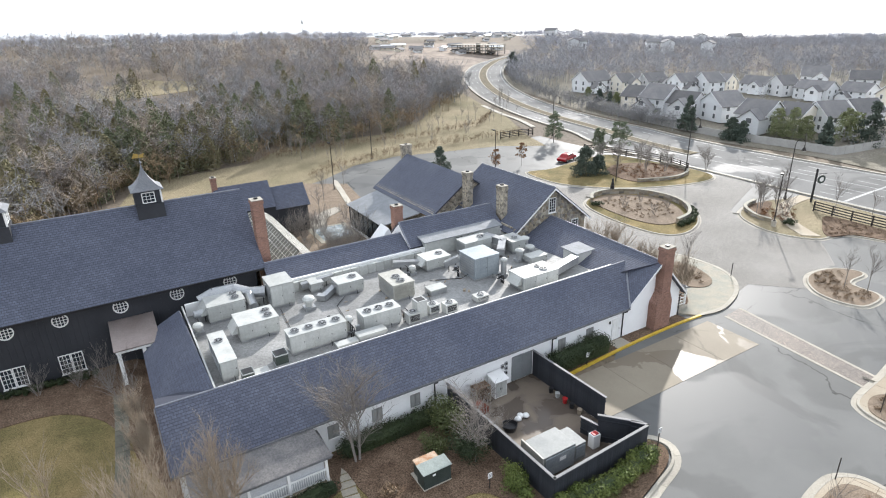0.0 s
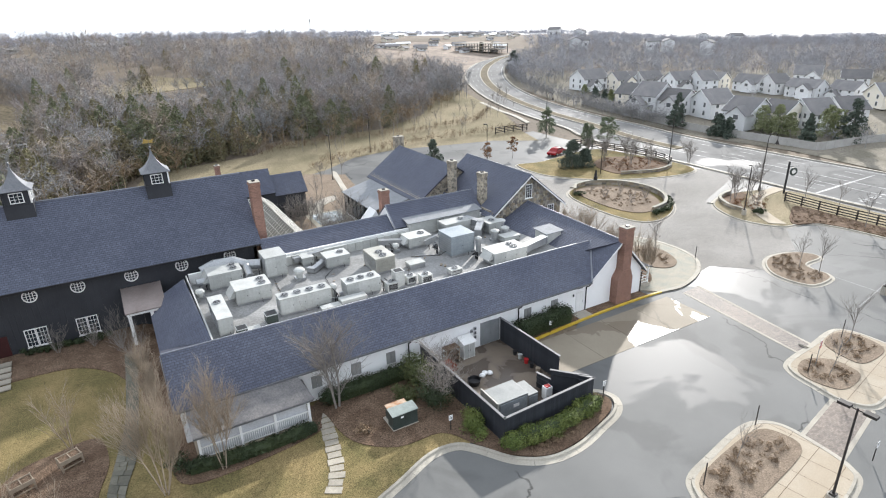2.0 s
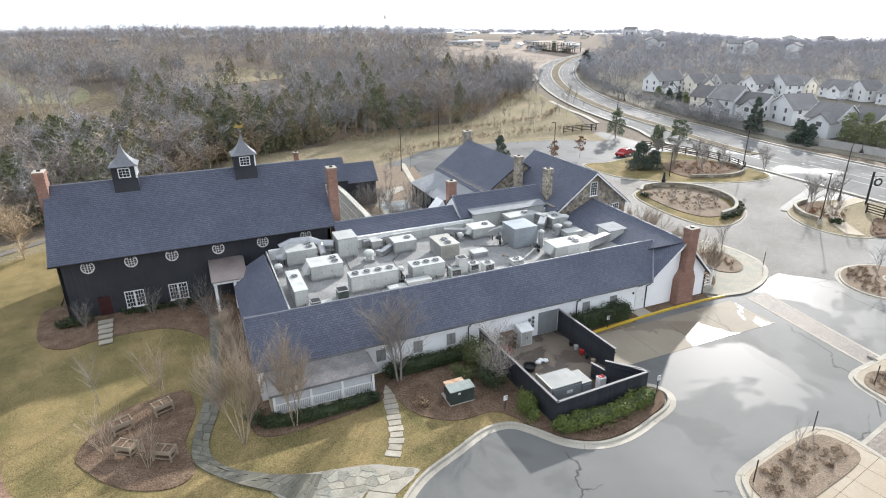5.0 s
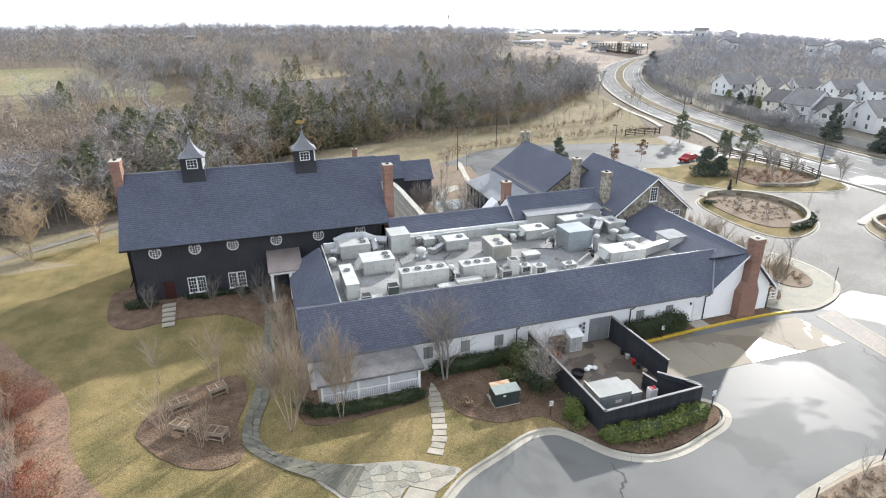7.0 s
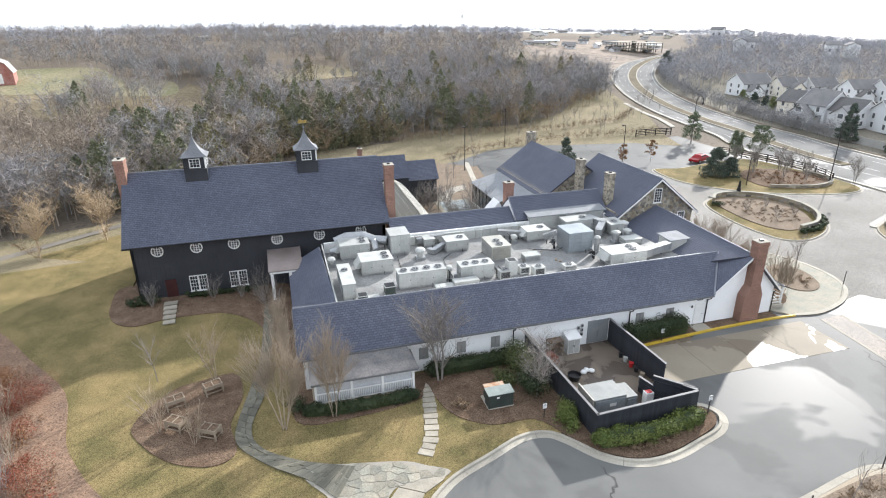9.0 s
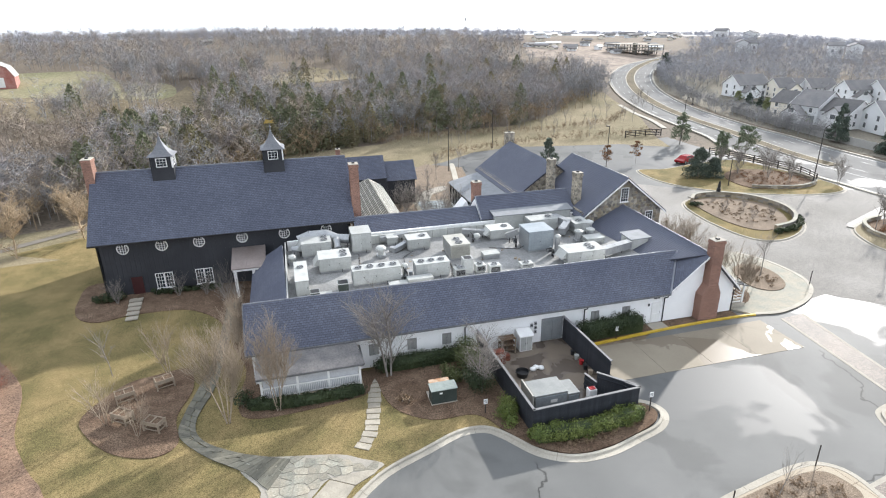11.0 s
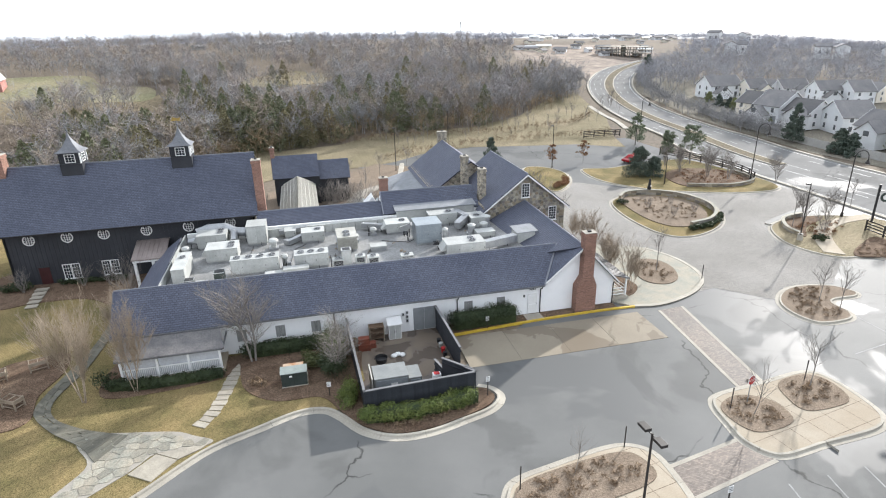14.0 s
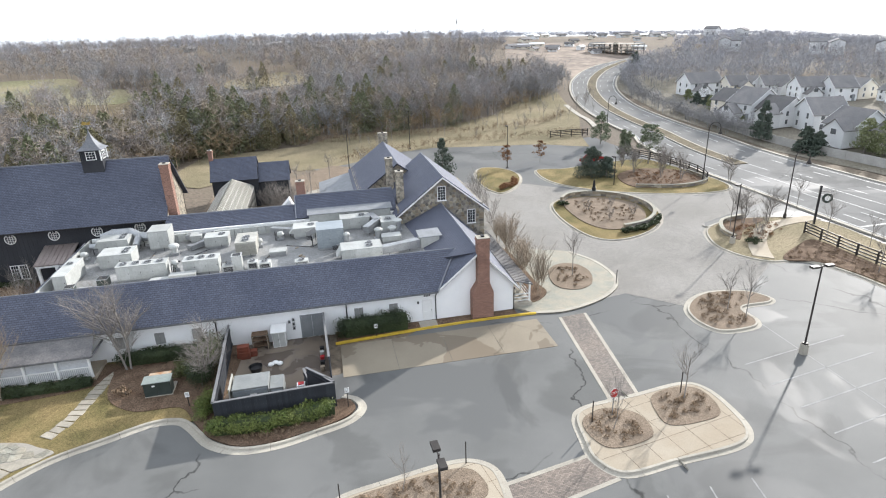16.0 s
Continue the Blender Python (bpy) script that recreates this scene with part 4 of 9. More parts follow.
for k0, k1 in zip(rows_, rows_[1:]):
    cuts = [0.0, rp.uniform(0.36, 0.64), 1.0] if rp.random() < 0.75 else [0.0, rp.uniform(0.25, 0.4), rp.uniform(0.6, 0.78), 1.0]
    for u0, u1 in zip(cuts, cuts[1:]):
        j = [rp.uniform(-0.05, 0.05) if 0 < u < 1 else 0.0 for u in (u0, u0, u1, u1)]
        q = [mix_line([po[k0]], [pi_[k0]], u0 + j[0])[0], mix_line([po[k1]], [pi_[k1]], u0 + j[1])[0], mix_line([po[k1]], [pi_[k1]], u1 + j[2])[0], mix_line([po[k0]], [pi_[k0]], u1 + j[3])[0]]
        c = Vector((sum(p[0] for p in q) / 4, sum(p[1] for p in q) / 4))
        q = ccw([tuple(c + (Vector((p[0], p[1])) - c) * rp.uniform(0.93, 0.97)) for p in q])
        zt = rp.uniform(0.042, 0.054)
        gq = Geo()
        gq.add([(p[0] + 4, p[1] - 26, lay(*p)) for p in q] + [(p[0] + 4, p[1] - 26, lay(*p) + zt) for p in q],
               [(3, 2, 1, 0), (4, 5, 6, 7), (0, 1, 5, 4), (1, 2, 6, 5), (2, 3, 7, 6), (3, 0, 4, 7)])
        part("paving_stone", gq, M_PATH, pth)


# flagstones: irregular pieces from a jittered net
def cells(inside, x0, x1, y0, y1, size, seed, gap=0.035):
    r = random.Random(seed)
    nx, ny = int((x1 - x0) / size), int((y1 - y0) / size)
    seeds = [(x0 + (i + r.uniform(0.1, 0.9)) * size, y0 + (j + r.uniform(0.1, 0.9)) * size) for i in range(nx) for j in range(ny)]
    out = []
    for i, s in enumerate(seeds):
        if not inside(*s):
            continue
        poly = [Vector((s[0] + a, s[1] + b)) for a, b in ((-size, -size), (size, -size), (size, size), (-size, size))]
        for j, t in enumerate(seeds):
            if i == j or abs(t[0] - s[0]) > 2.5 * size or abs(t[1] - s[1]) > 2.5 * size:
                continue
            m = Vector(((s[0] + t[0]) / 2, (s[1] + t[1]) / 2))
            d = (Vector(t) - Vector(s)).normalized()
            cut = []
            for a, b in zip(poly, poly[1:] + poly[:1]):
                da, db = (a - m).dot(d) + gap, (b - m).dot(d) + gap
                if da <= 0:
                    cut.append(a)
                if da * db < 0:
                    cut.append(a + (b - a) * (da / (da - db)))
            poly = cut
            if len(poly) < 3:
                break
        if len(poly) >= 3:
            out.append([tuple(p) for p in poly])
    return out


PATIO = curve([(-1.2, 22.6), (1.4, 22.0), (4.9, 21.2), (6.3, 20.4), (7.6, 19.5), (6.0, 18.9), (4.2, 19.2), (2.9, 17.8), (0.4, 15.6), (-1.4, 13.6), (-2.4, 14.6), (-0.6, 17.4), (0.2, 19.2), (-1.0, 21.2)], True, 4)
patio = sheet("flagstone_patio", PATIO, 0.14, M_MORTAR, "irregular grey and tan flagstones by the kerb", "patio", skirt=0.1)
inp = in_poly(PATIO)
for poly in cells(inp, -3, 8, 12, 23, 0.72, 5, 0.028):
    if not all(inp(*p) for p in poly):
        cx, cy = sum(p[0] for p in poly) / len(poly), sum(p[1] for p in poly) / len(poly)
        for u in (0.85, 0.7, 0.55, 0.4):
            q = [p if inp(*p) else (cx + (p[0] - cx) * u, cy + (p[1] - cy) * u) for p in poly]
            if all(inp(*p) for p in q):
                break
        else:
            continue
        poly = q
    part("flagstone", Geo().prism(poly, 0.1, 0.165), M_FLAG, patio)
ramp = thing("kerb_ramp", "pale concrete ramp panels at the kerb", "ramp", kind="structure", at=(5, 18.4, 0))
for q in ([(2.9, 17.6), (4.2, 19.1), (5.6, 18.2), (4.4, 16.6)], [(4.25, 19.15), (7.4, 19.4), (6.9, 18.9), (5.65, 18.25)]):
    part("panel", Geo().prism(ccw([(p[0] - 5, p[1] - 18.4) for p in q]), 0.0, 0.155), M_STEP, ramp)
steps = thing("stepping_stones", "row of pale rectangular stepping stones on the lawn", "stepping stones", kind="structure", at=(7.4, 25, 0.1))
sline = curve([(8.4, 29.6), (8.15, 27.0), (7.65, 24.4), (7.2, 22.7), (6.4, 21.3)], False, 6)
for k, seg in enumerate(along(sline, 0.62)):
    a, b = Vector(seg[0]), Vector(seg[-1])
    m = (a + b) / 2
    ang = math.degrees(math.atan2(b.y - a.y, b.x - a.x))
    part("stepping_stone", Geo().obox((m.x - 7.4, m.y - 25, -0.02), (0.52, 0.95 + 0.08 * math.sin(3 * k), 0.07), ang), M_STEP, steps, bevel=0.015)

# courtyard behind the restaurant: tan planting, a pale walk and a small terrace
sheet("courtyard", [(10.5, 51), (27, 51), (31, 56), (31, 71), (34, 90), (28, 94), (20, 86), (9, 79), (9, 60)], 0.05, M_MULCH_PALE, "tan planted courtyard between the buildings", "courtyard")
sheet("courtyard_walk", curve([(21.6, 71.8), (22.6, 75.0), (25.4, 77.6), (27.6, 78.4), (27.4, 76.4), (24.6, 74.4), (23.4, 71.6)], True, 3), 0.12, M_CONC, "pale concrete walk in the courtyard", "walk", skirt=0.1)
sheet("courtyard_terrace", [(20.6, 65.4), (25.8, 65.8), (26.0, 71.2), (20.8, 71.6)], 0.1, M_FLAG, "grey stone rim round the small pond", "terrace", skirt=0.1)
sheet("courtyard_pond", [(21.2, 66.0), (25.2, 66.4), (25.4, 70.6), (21.4, 71.0)], 0.125, mat("foaming_water", (0.13, 0.17, 0.18), (0.55, 0.58, 0.58), 0.15, 0.9, 6, 0.4, cover=0.54, spec=0.4), "small pond with pale blue foaming water", "pond")
sheet("courtyard_walk", curve([(29.5, 79), (31, 86), (32.4, 92.4), (33.2, 92.2), (31.8, 85.6), (30.2, 78.6)], True, 3), 0.12, M_CONC, "narrow pale walk to the back car park", "walk", skirt=0.1)

# ---- roofs and walls ----
def roof_plane(geo, e0, e1, r1, r0, step=0.2, lift=0.016, thick=0.14):
    """Lapped courses from the eave e0-e1 up to the ridge r0-r1, with the deck below."""
    e0, e1, r1, r0 = (Vector(p) for p in (e0, e1, r1, r0))
    nrm = (e1 - e0).cross(r0 - e0 if (r0 - e0).length > 0.01 else r1 - e0).normalized()
    rise = max(((r0 + r1) / 2 - (e0 + e1) / 2).length, 0.1)
    n = max(2, int(rise / step))
    ax = (e1 - e0).normalized()
    pts, faces, uvs = [], [], []
    for k in range(n + 1):
        a, b = e0.lerp(r0, k / n), e1.lerp(r1, k / n)
        pts += [a, b, a + nrm * lift, b + nrm * lift]
    for k in range(n):
        i, j = 4 * k, 4 * k + 4
        u0, u1, u2, u3 = ((p - e0).dot(ax) for p in (pts[i], pts[i + 1], pts[j + 1], pts[j]))
        v0, v1 = k * step, (k + 1) * step
        faces += [(i, i + 1, i + 3, i + 2), (i + 2, i + 3, j + 1, j)]
        uvs += [[(u0, v0), (u1, v0), (u1, v0), (u0, v0)], [(u0, v0), (u1, v0), (u2, v1), (u3, v1)]]
    m = len(pts)
    top = 4 * n
    pts += [p - nrm * thick for p in (e0, e1, r1, r0)]
    faces += [(m, m + 3, m + 2, m + 1), (0, m, m + 1, 1), (top, top + 1, m + 2, m + 3), tuple(range(0, top + 1, 4)) + (m + 3, m), (m + 1, m + 2) + tuple(range(top + 1, 0, -4))]
    uvs += [None] * 5
    geo.add(pts, faces, uvs)
    return geo


def cap_line(geo, a, b, w=0.12, h=0.05):
    a, b = Vector(a), Vector(b)
    geo.tube(a, b, w * 0.6, w * 0.6, 6)
    return geo


def brick_box(geo, x0, y0, z0, x1, y1, z1):
    """A box whose faces carry running map coordinates in metres."""
    p = [(x, y, z) for z in (z0, z1) for y in (y0, y1) for x in (x0, x1)]
    fs = [(0, 2, 3, 1), (4, 5, 7, 6), (0, 1, 5, 4), (2, 6, 7, 3), (0, 4, 6, 2), (1, 3, 7, 5)]
    uvs = []
    for f in fs:
        q = [p[i] for i in f]
        uvs.append([(a[0] + a[1], a[2]) if len({b[2] for b in q}) > 1 else (a[0], a[1]) for a in q])
    return geo.add(p, fs, uvs)


def chimney_parts(ob, w, d, z0, z1, shoulder=None, cap=True, mat=M_BRICK, flues=1):
    """A stack at the thing's origin: shaft, optional wide base with sloped shoulders, corbel, cap and flue."""
    g = Geo()
    brick_box(g, -w / 2, -d / 2, z0 if not shoulder else shoulder[1], w / 2, d / 2, z1 - 0.35)
    part("shaft", g, mat, ob)
    if shoulder:
        bw, zs = shoulder
        g = Geo()
        brick_box(g, -bw / 2 - 0.1, -d / 2 - 0.05, z0, bw / 2 - 0.1, d / 2, zs - 0.9)
        q = [(-bw / 2 - 0.1, zs - 0.9), (bw / 2 - 0.1, zs - 0.9), (w / 2, zs), (-w / 2, zs)]
        pts = [(x, y, z) for y in (-d / 2 - 0.05, d / 2) for x, z in q]
        fs = [(0, 1, 2, 3), (7, 6, 5, 4), (0, 4, 5, 1), (1, 5, 6, 2), (2, 6, 7, 3), (3, 7, 4, 0)]
        g.add(pts, fs, [[(pts[i][0] + pts[i][1], pts[i][2]) for i in f] for f in fs])
        part("base", g, mat, ob)
    g = Geo()
    brick_box(g, -w / 2 - 0.06, -d / 2 - 0.06, z1 - 0.35, w / 2 + 0.06, d / 2 + 0.06, z1 - 0.2)
    brick_box(g, -w / 2 - 0.02, -d / 2 - 0.02, z1 - 0.2, w / 2 + 0.02, d / 2 + 0.02, z1 - 0.06)
    part("corbel", g, mat, ob)
    part("cap", Geo().box(-w / 2 - 0.05, -d / 2 - 0.05, z1 - 0.06, w / 2 + 0.05, d / 2 + 0.05, z1), M_CONC, ob, "pale concrete cap", bevel=0.015)
    for k in range(flues):
        part("flue", Geo().box(-0.14 + 0.3 * k - 0.15 * (flues - 1), -0.14, z1, 0.14 + 0.3 * k - 0.15 * (flues - 1), 0.14, z1 + 0.12), M_DARK, ob, "dark flue opening")


def window(parent, x, y, z, w, h, cols, rows, facing="-y", sill=True, depth=0.06, bar=0.03):
    """A sash window on a wall face: frame, bars, panes and sill, seen from -y (or +x)."""
    ob = new("window")
    ob.parent = parent
    ob.matrix_basis = pose(x, y, z, 0, 0, {"-y": 0, "+x": 90, "-x": -90, "+y": 180}[facing])
    f = 0.07
    g = Geo()
    g.box(-w / 2, -depth, 0, -w / 2 + f, 0, h)
    g.box(w / 2 - f, -depth, 0, w / 2, 0, h)
    g.box(-w / 2 + f, -depth, 0, w / 2 - f, 0, f)
    g.box(-w / 2 + f, -depth, h - f, w / 2 - f, 0, h)
    part("frame", g, M_TRIM, ob)
    g = Geo()
    for i in range(1, cols):
        xx = -w / 2 + f + (w - 2 * f) * i / cols
        g.box(xx - bar / 2, -depth + 0.012, f, xx + bar / 2, -0.03, h - f)
    for j in range(1, rows):
        zz = f + (h - 2 * f) * j / rows
        g.box(-w / 2 + f, -depth + 0.014, zz - bar / 2, w / 2 - f, -0.028, zz + bar / 2)
    part("glazing_bar", g, M_TRIM, ob)
    part("pane", Geo().box(-w / 2 + f, -0.026, f, w / 2 - f, -0.018, h - f), M_GLASS, ob, "dark window glass")
    if sill:
        part("sill", Geo().box(-w / 2 - 0.06, -depth - 0.06, -0.07, w / 2 + 0.06, 0, 0), M_TRIM, ob)
    return ob


def shutter(parent, x, y, z, w=0.75, h=1.0):
    """A closed pair of louvred shutters in a frame."""
    ob = new("shuttered_window")
    ob.parent = parent
    ob.matrix_basis = pose(x, y, z)
    for s in (-1, 1):
        g = Geo()
        a, b = (-w / 2, -0.01) if s < 0 else (0.01, w / 2)
        g.box(a, -0.05, 0, a + 0.06, 0, h).box(b - 0.06, -0.05, 0, b, 0, h)
        g.box(a + 0.06, -0.05, 0, b - 0.06, 0, 0.07).box(a + 0.06, -0.05, h - 0.07, b - 0.06, 0, h)
        part("shutter_frame", g, M_SHUTTER, ob)
    for k in range(9):
        zz = 0.08 + (h - 0.16) * k / 9
        for a, b in ((-w / 2 + 0.06, -0.07), (0.07, w / 2 - 0.06)):
            part("louvre", Geo().plate([(a, -0.04, zz), (b, -0.04, zz), (b, -0.012, zz + 0.085), (a, -0.012, zz + 0.085)], 0.008), M_SHUTTER, ob)
    part("sill", Geo().box(-w / 2 - 0.04, -0.09, -0.06, w / 2 + 0.04, 0, 0), M_TRIM, ob)
    return ob


# ---- the long white restaurant building round its roof well ----
rest = thing("restaurant_building", "long white rendered building with slate roofs round a flat roof well", "building", at=(0, 0, 0))
EZ, RZ = 3.1, 5.8
g = Geo()
g.box(-0.4, 30.65, -0.1, 35.35, 30.95, 3.3)
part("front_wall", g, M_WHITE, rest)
g = Geo()
g.box(-0.4, 30.95, -0.1, -0.1, 47.6, 3.2)
g.add([(-0.4, 30.66, 3.2), (-0.4, 35.8, 3.2), (-0.4, 33.2, 5.6), (-0.1, 30.66, 3.2), (-0.1, 35.8, 3.2), (-0.1, 33.2, 5.6)], [(0, 2, 1), (3, 4, 5), (0, 1, 4, 3), (1, 2, 5, 4), (2, 0, 3, 5)])
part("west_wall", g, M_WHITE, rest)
part("flat_roof", Geo().box(2.5, 33.2, 4.6, 36.3, 46.1, 4.9), M_MEMBRANE, rest, "pale grey flat roof membrane, stained and damp")
g = Geo()
roof_plane(g, (-0.75, 30.1, EZ), (35.2, 30.1, EZ), (37.5, 33.05, RZ), (-0.75, 33.2, RZ))
part("front_roof", g, M_SLATE, rest, "dark blue-grey slate slope")
g = Geo()
roof_plane(g, (-0.75, 47.6, EZ + 0.2), (-0.75, 33.3, EZ + 0.2), (2.55, 33.3, RZ), (2.3, 45.6, RZ))
roof_plane(g, (2.4, 47.9, EZ + 1.2), (-0.75, 47.6, EZ + 0.2), (2.3, 45.6, RZ), (2.3, 45.6, RZ))
part("west_roof", g, M_SLATE, rest, "dark blue-grey slate slope")
g = Geo()
g.plate([(2.55, 36.4, 4.4), (-0.7, 36.4, 4.4), (-0.7, 33.22, RZ - 0.02), (2.55, 33.22, RZ - 0.02)], 0.12)
part("front_roof_back", g, M_SLATE, rest)
g = Geo()
g.box(2.55, 33.25, 4.9, 2.66, 46.2, RZ + 0.02)
part("west_parapet", g, M_UNIT, rest, "pale metal parapet edge")
g = Geo()
g.box(2.8, 33.2, 4.9, 36.0, 33.42, RZ - 0.03)
part("front_parapet", g, M_TRIM, rest, "white metal parapet flashing")
g = Geo()
g.box(2.8, 46.0, 4.9, 34.4, 46.25, RZ + 0.1)
part("back_parapet", g, M_TRIM, rest, "white parapet along the back of the roof well")
for k in range(18):
    part("parapet_panel", Geo().box(9.4 + 0.8 * k + 0.02, 45.55, 4.9, 10.2 + 0.8 * k - 0.02, 45.98, 5.75), M_UNIT, rest, "pale metal panel against the parapet")
g = Geo()
cap_line(g, (35.2, 30.1, EZ + 0.05), (37.5, 33.05, RZ + 0.05), 0.14)
part("valley_flashing", g, M_CAP, rest, "pale metal hip flashing")
g = Geo()
cap_line(g, (-0.75, 33.2, RZ + 0.02), (37.4, 33.1, RZ + 0.04), 0.1)
part("ridge_cap", g, M_CAP, rest)
g = Geo()
g.box(-0.75, 30.02, EZ - 0.14, 35.2, 30.12, EZ - 0.02)
part("gutter", g, M_CUPOLA, rest, "grey eave gutter")
part("soffit", Geo().box(-0.7, 30.12, EZ - 0.08, 35.2, 30.66, EZ - 0.02), M_TRIM, rest)
part("rake_board", Geo().plate([(-0.78, 30.1, EZ - 0.25), (-0.78, 30.1, EZ - 0.02), (-0.78, 33.2, RZ - 0.05), (-0.78, 33.2, RZ - 0.28)], -0.05), M_CUPOLA, rest, "grey rake board")
for x in (16.3, 27.1, 35.0):
    g = Geo()
    g.pipe([(x, 30.06, EZ - 0.1), (x, 30.2, EZ - 0.35), (x, 30.58, EZ - 0.6), (x, 30.58, 0.1)], 0.05)
    part("downpipe", g, M_DARK, rest, "dark downpipe")
for x in (8.75, 11.85, 14.75, 28.15, 31.2):
    shutter(rest, x, 30.645, 1.2, 0.76, 1.0)
# grey double service door
dd = new("double_door")
dd.parent = rest
dd.matrix_basis = pose(24.1, 30.64, 0.05)
for s in (-1, 1):
    part("door_leaf", Geo().box(-0.9 if s < 0 else 0.008, -0.05, 0, -0.008 if s < 0 else 0.9, 0, 2.05), M_GREYDOOR, dd, bevel=0.008)
    part("pull_handle", Geo().box(s * 0.09 - 0.015, -0.1, 0.95, s * 0.09 + 0.015, -0.05, 1.25), M_ZINC, dd, "steel pull handle")
g = Geo()
g.box(-0.98, -0.07, 0, -0.91, 0.0, 2.14).box(0.91, -0.07, 0, 0.98, 0, 2.14).box(-0.91, -0.07, 2.06, 0.91, 0, 2.14)
part("door_frame", g, M_GREYDOOR, dd)
# white side door with its sign
sd = new("side_door")
sd.parent = rest
sd.matrix_basis = pose(34.25, 30.64, 0.15)
part("door_leaf", Geo().box(-0.46, -0.05, 0, 0.46, 0, 2.05), M_TRIM, sd, bevel=0.008)
g = Geo()
for zz in (0.2, 1.1):
    for xx in (-0.34, 0.04):
        g.box(xx, -0.062, zz, xx + 0.3, -0.05, zz + 0.72)
part("door_panel", g, M_TRIM, sd)
part("knob", Geo().tube((0.36, -0.05, 1.0), (0.36, -0.12, 1.0), 0.03, 0.035), M_DARK, sd)
ns = Geo()
for k in range(4):
    ns.box(-0.3 + 0.16 * k, -0.03, 2.35, -0.19 + 0.16 * k, -0.005, 2.52)
part("sign_bar", ns, M_DARK, sd, "four dark bars of a small sign over the door")
part("stoop", Geo().box(-0.9, -1.35, -0.12, 0.7, -0.1, 0.0), M_CONC, sd, "pale concrete stoop", bevel=0.02)
part("wall_lamp", Geo().lathe((-0.85, -0.12, 1.75), [(0.02, 0), (0.07, 0.05), (0.08, 0.2), (0.03, 0.28)], 8), M_DARK, sd, "small dark wall lantern")

# east wing: gable to the front, ridge running back
g = Geo()
GX0, GX1, GP = 35.35, 42.3, 39.0
g.add([(x, y, z) for y in (30.65, 30.95) for x, z in ((35.35, -0.1), (42.3, -0.1), (42.3, 2.75), (39.0, 6.2), (35.35, 3.25))],
      [(0, 1, 2, 3, 4), (9, 8, 7, 6, 5), (0, 5, 6, 1), (1, 6, 7, 2), (2, 7, 8, 3), (3, 8, 9, 4), (4, 9, 5, 0)])
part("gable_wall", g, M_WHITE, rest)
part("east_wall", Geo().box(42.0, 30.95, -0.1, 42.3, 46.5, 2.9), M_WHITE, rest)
g = Geo()
roof_plane(g, (42.75, 30.2, 2.45), (42.75, 46.6, 2.7), (38.6, 44.3, 6.85), (39.05, 30.2, 6.35))
part("east_roof", g, M_SLATE, rest, "dark blue-grey slate slope")
g = Geo()
roof_plane(g, (34.3, 44.2, 4.84), (35.2, 33.35, 4.84), (39.05, 30.3, 6.35), (38.6, 44.3, 6.85))
roof_plane(g, (37.5, 33.05, 5.75), (35.2, 30.2, 3.05), (39.05, 30.2, 6.35), (39.05, 30.2, 6.35))
part("west_slope", g, M_SLATE, rest, "dark blue-grey slate slope")
g = Geo()
cap_line(g, (39.05, 30.2, 6.37), (38.6, 44.3, 6.88), 0.1)
part("ridge_cap", g, M_CAP, rest)
g = Geo()
for a, b in (((35.2, 30.17, 2.95), (39.05, 30.17, 6.2)), ((39.05, 30.17, 6.2), (42.75, 30.17, 2.3))):
    a, b = Vector(a), Vector(b)
    g.plate([a, b, b + Vector((0, 0, 0.2)), a + Vector((0, 0, 0.2))], 0.05)
part("rake_board", g, M_TRIM, rest)
g = Geo().pipe([(42.36, 30.4, 2.4), (42.36, 30.58, 2.2), (42.36, 30.58, 0.1)], 0.05)
part("downpipe", g, M_DARK, rest, "dark downpipe")
# side porch with a metal roof
g = Geo()
q = [(42.6, 31.0, 2.75), (44.4, 31.0, 2.2), (44.4, 46.2, 2.4), (42.6, 46.2, 2.95)]
g.plate([q[0], q[1], q[2], q[3]], 0.06)
part("porch_roof", g, M_PORCHROOF, rest, "grey standing-seam metal porch roof")
g = Geo()
for k in range(36):
    y = 31.05 + 0.43 * k
    g.plate([(42.6, y, 2.79 + 0.013 * (y - 31)), (44.4, y, 2.24 + 0.013 * (y - 31)), (44.4, y + 0.04, 2.24 + 0.013 * (y - 31)), (42.6, y + 0.04, 2.79 + 0.013 * (y - 31))], 0.05)
part("roof_seam", g, M_PORCHROOF, rest)
part("porch_floor", Geo().box(42.3, 31.0, 0.1, 44.3, 46.2, 0.42), M_CONC, rest, bevel=0.02)
for k in range(7):
    y = 31.2 + 2.45 * k
    part("porch_post", Geo().box(44.05, y, 0.42, 44.2, y + 0.15, 2.3), M_TRIM, rest)
g = Geo()
for z in (0.62, 0.95, 1.28):
    g.box(44.1, 31.3, z, 44.15, 45.9, z + 0.07)
    g.box(42.5, 31.1, z, 44.1, 31.15, z + 0.07)
part("porch_rail", g, M_TRIM, rest)
# boxy roof dormer on the west slope
part("dormer", Geo().box(34.9, 36.4, 4.85, 36.7, 38.2, 6.04), M_UNIT, rest, "white boxy roof dormer")
part("dormer_door", Geo().box(34.86, 36.75, 4.95, 34.9, 37.6, 5.8), M_UNIT, rest, "pale access door")
part("dormer_roof", Geo().plate([(34.72, 36.22, 6.05), (36.95, 36.22, 6.1), (36.95, 38.4, 6.16), (34.72, 38.4, 6.11)], 0.07), M_ZINC, rest, "pale grey metal dormer roof")
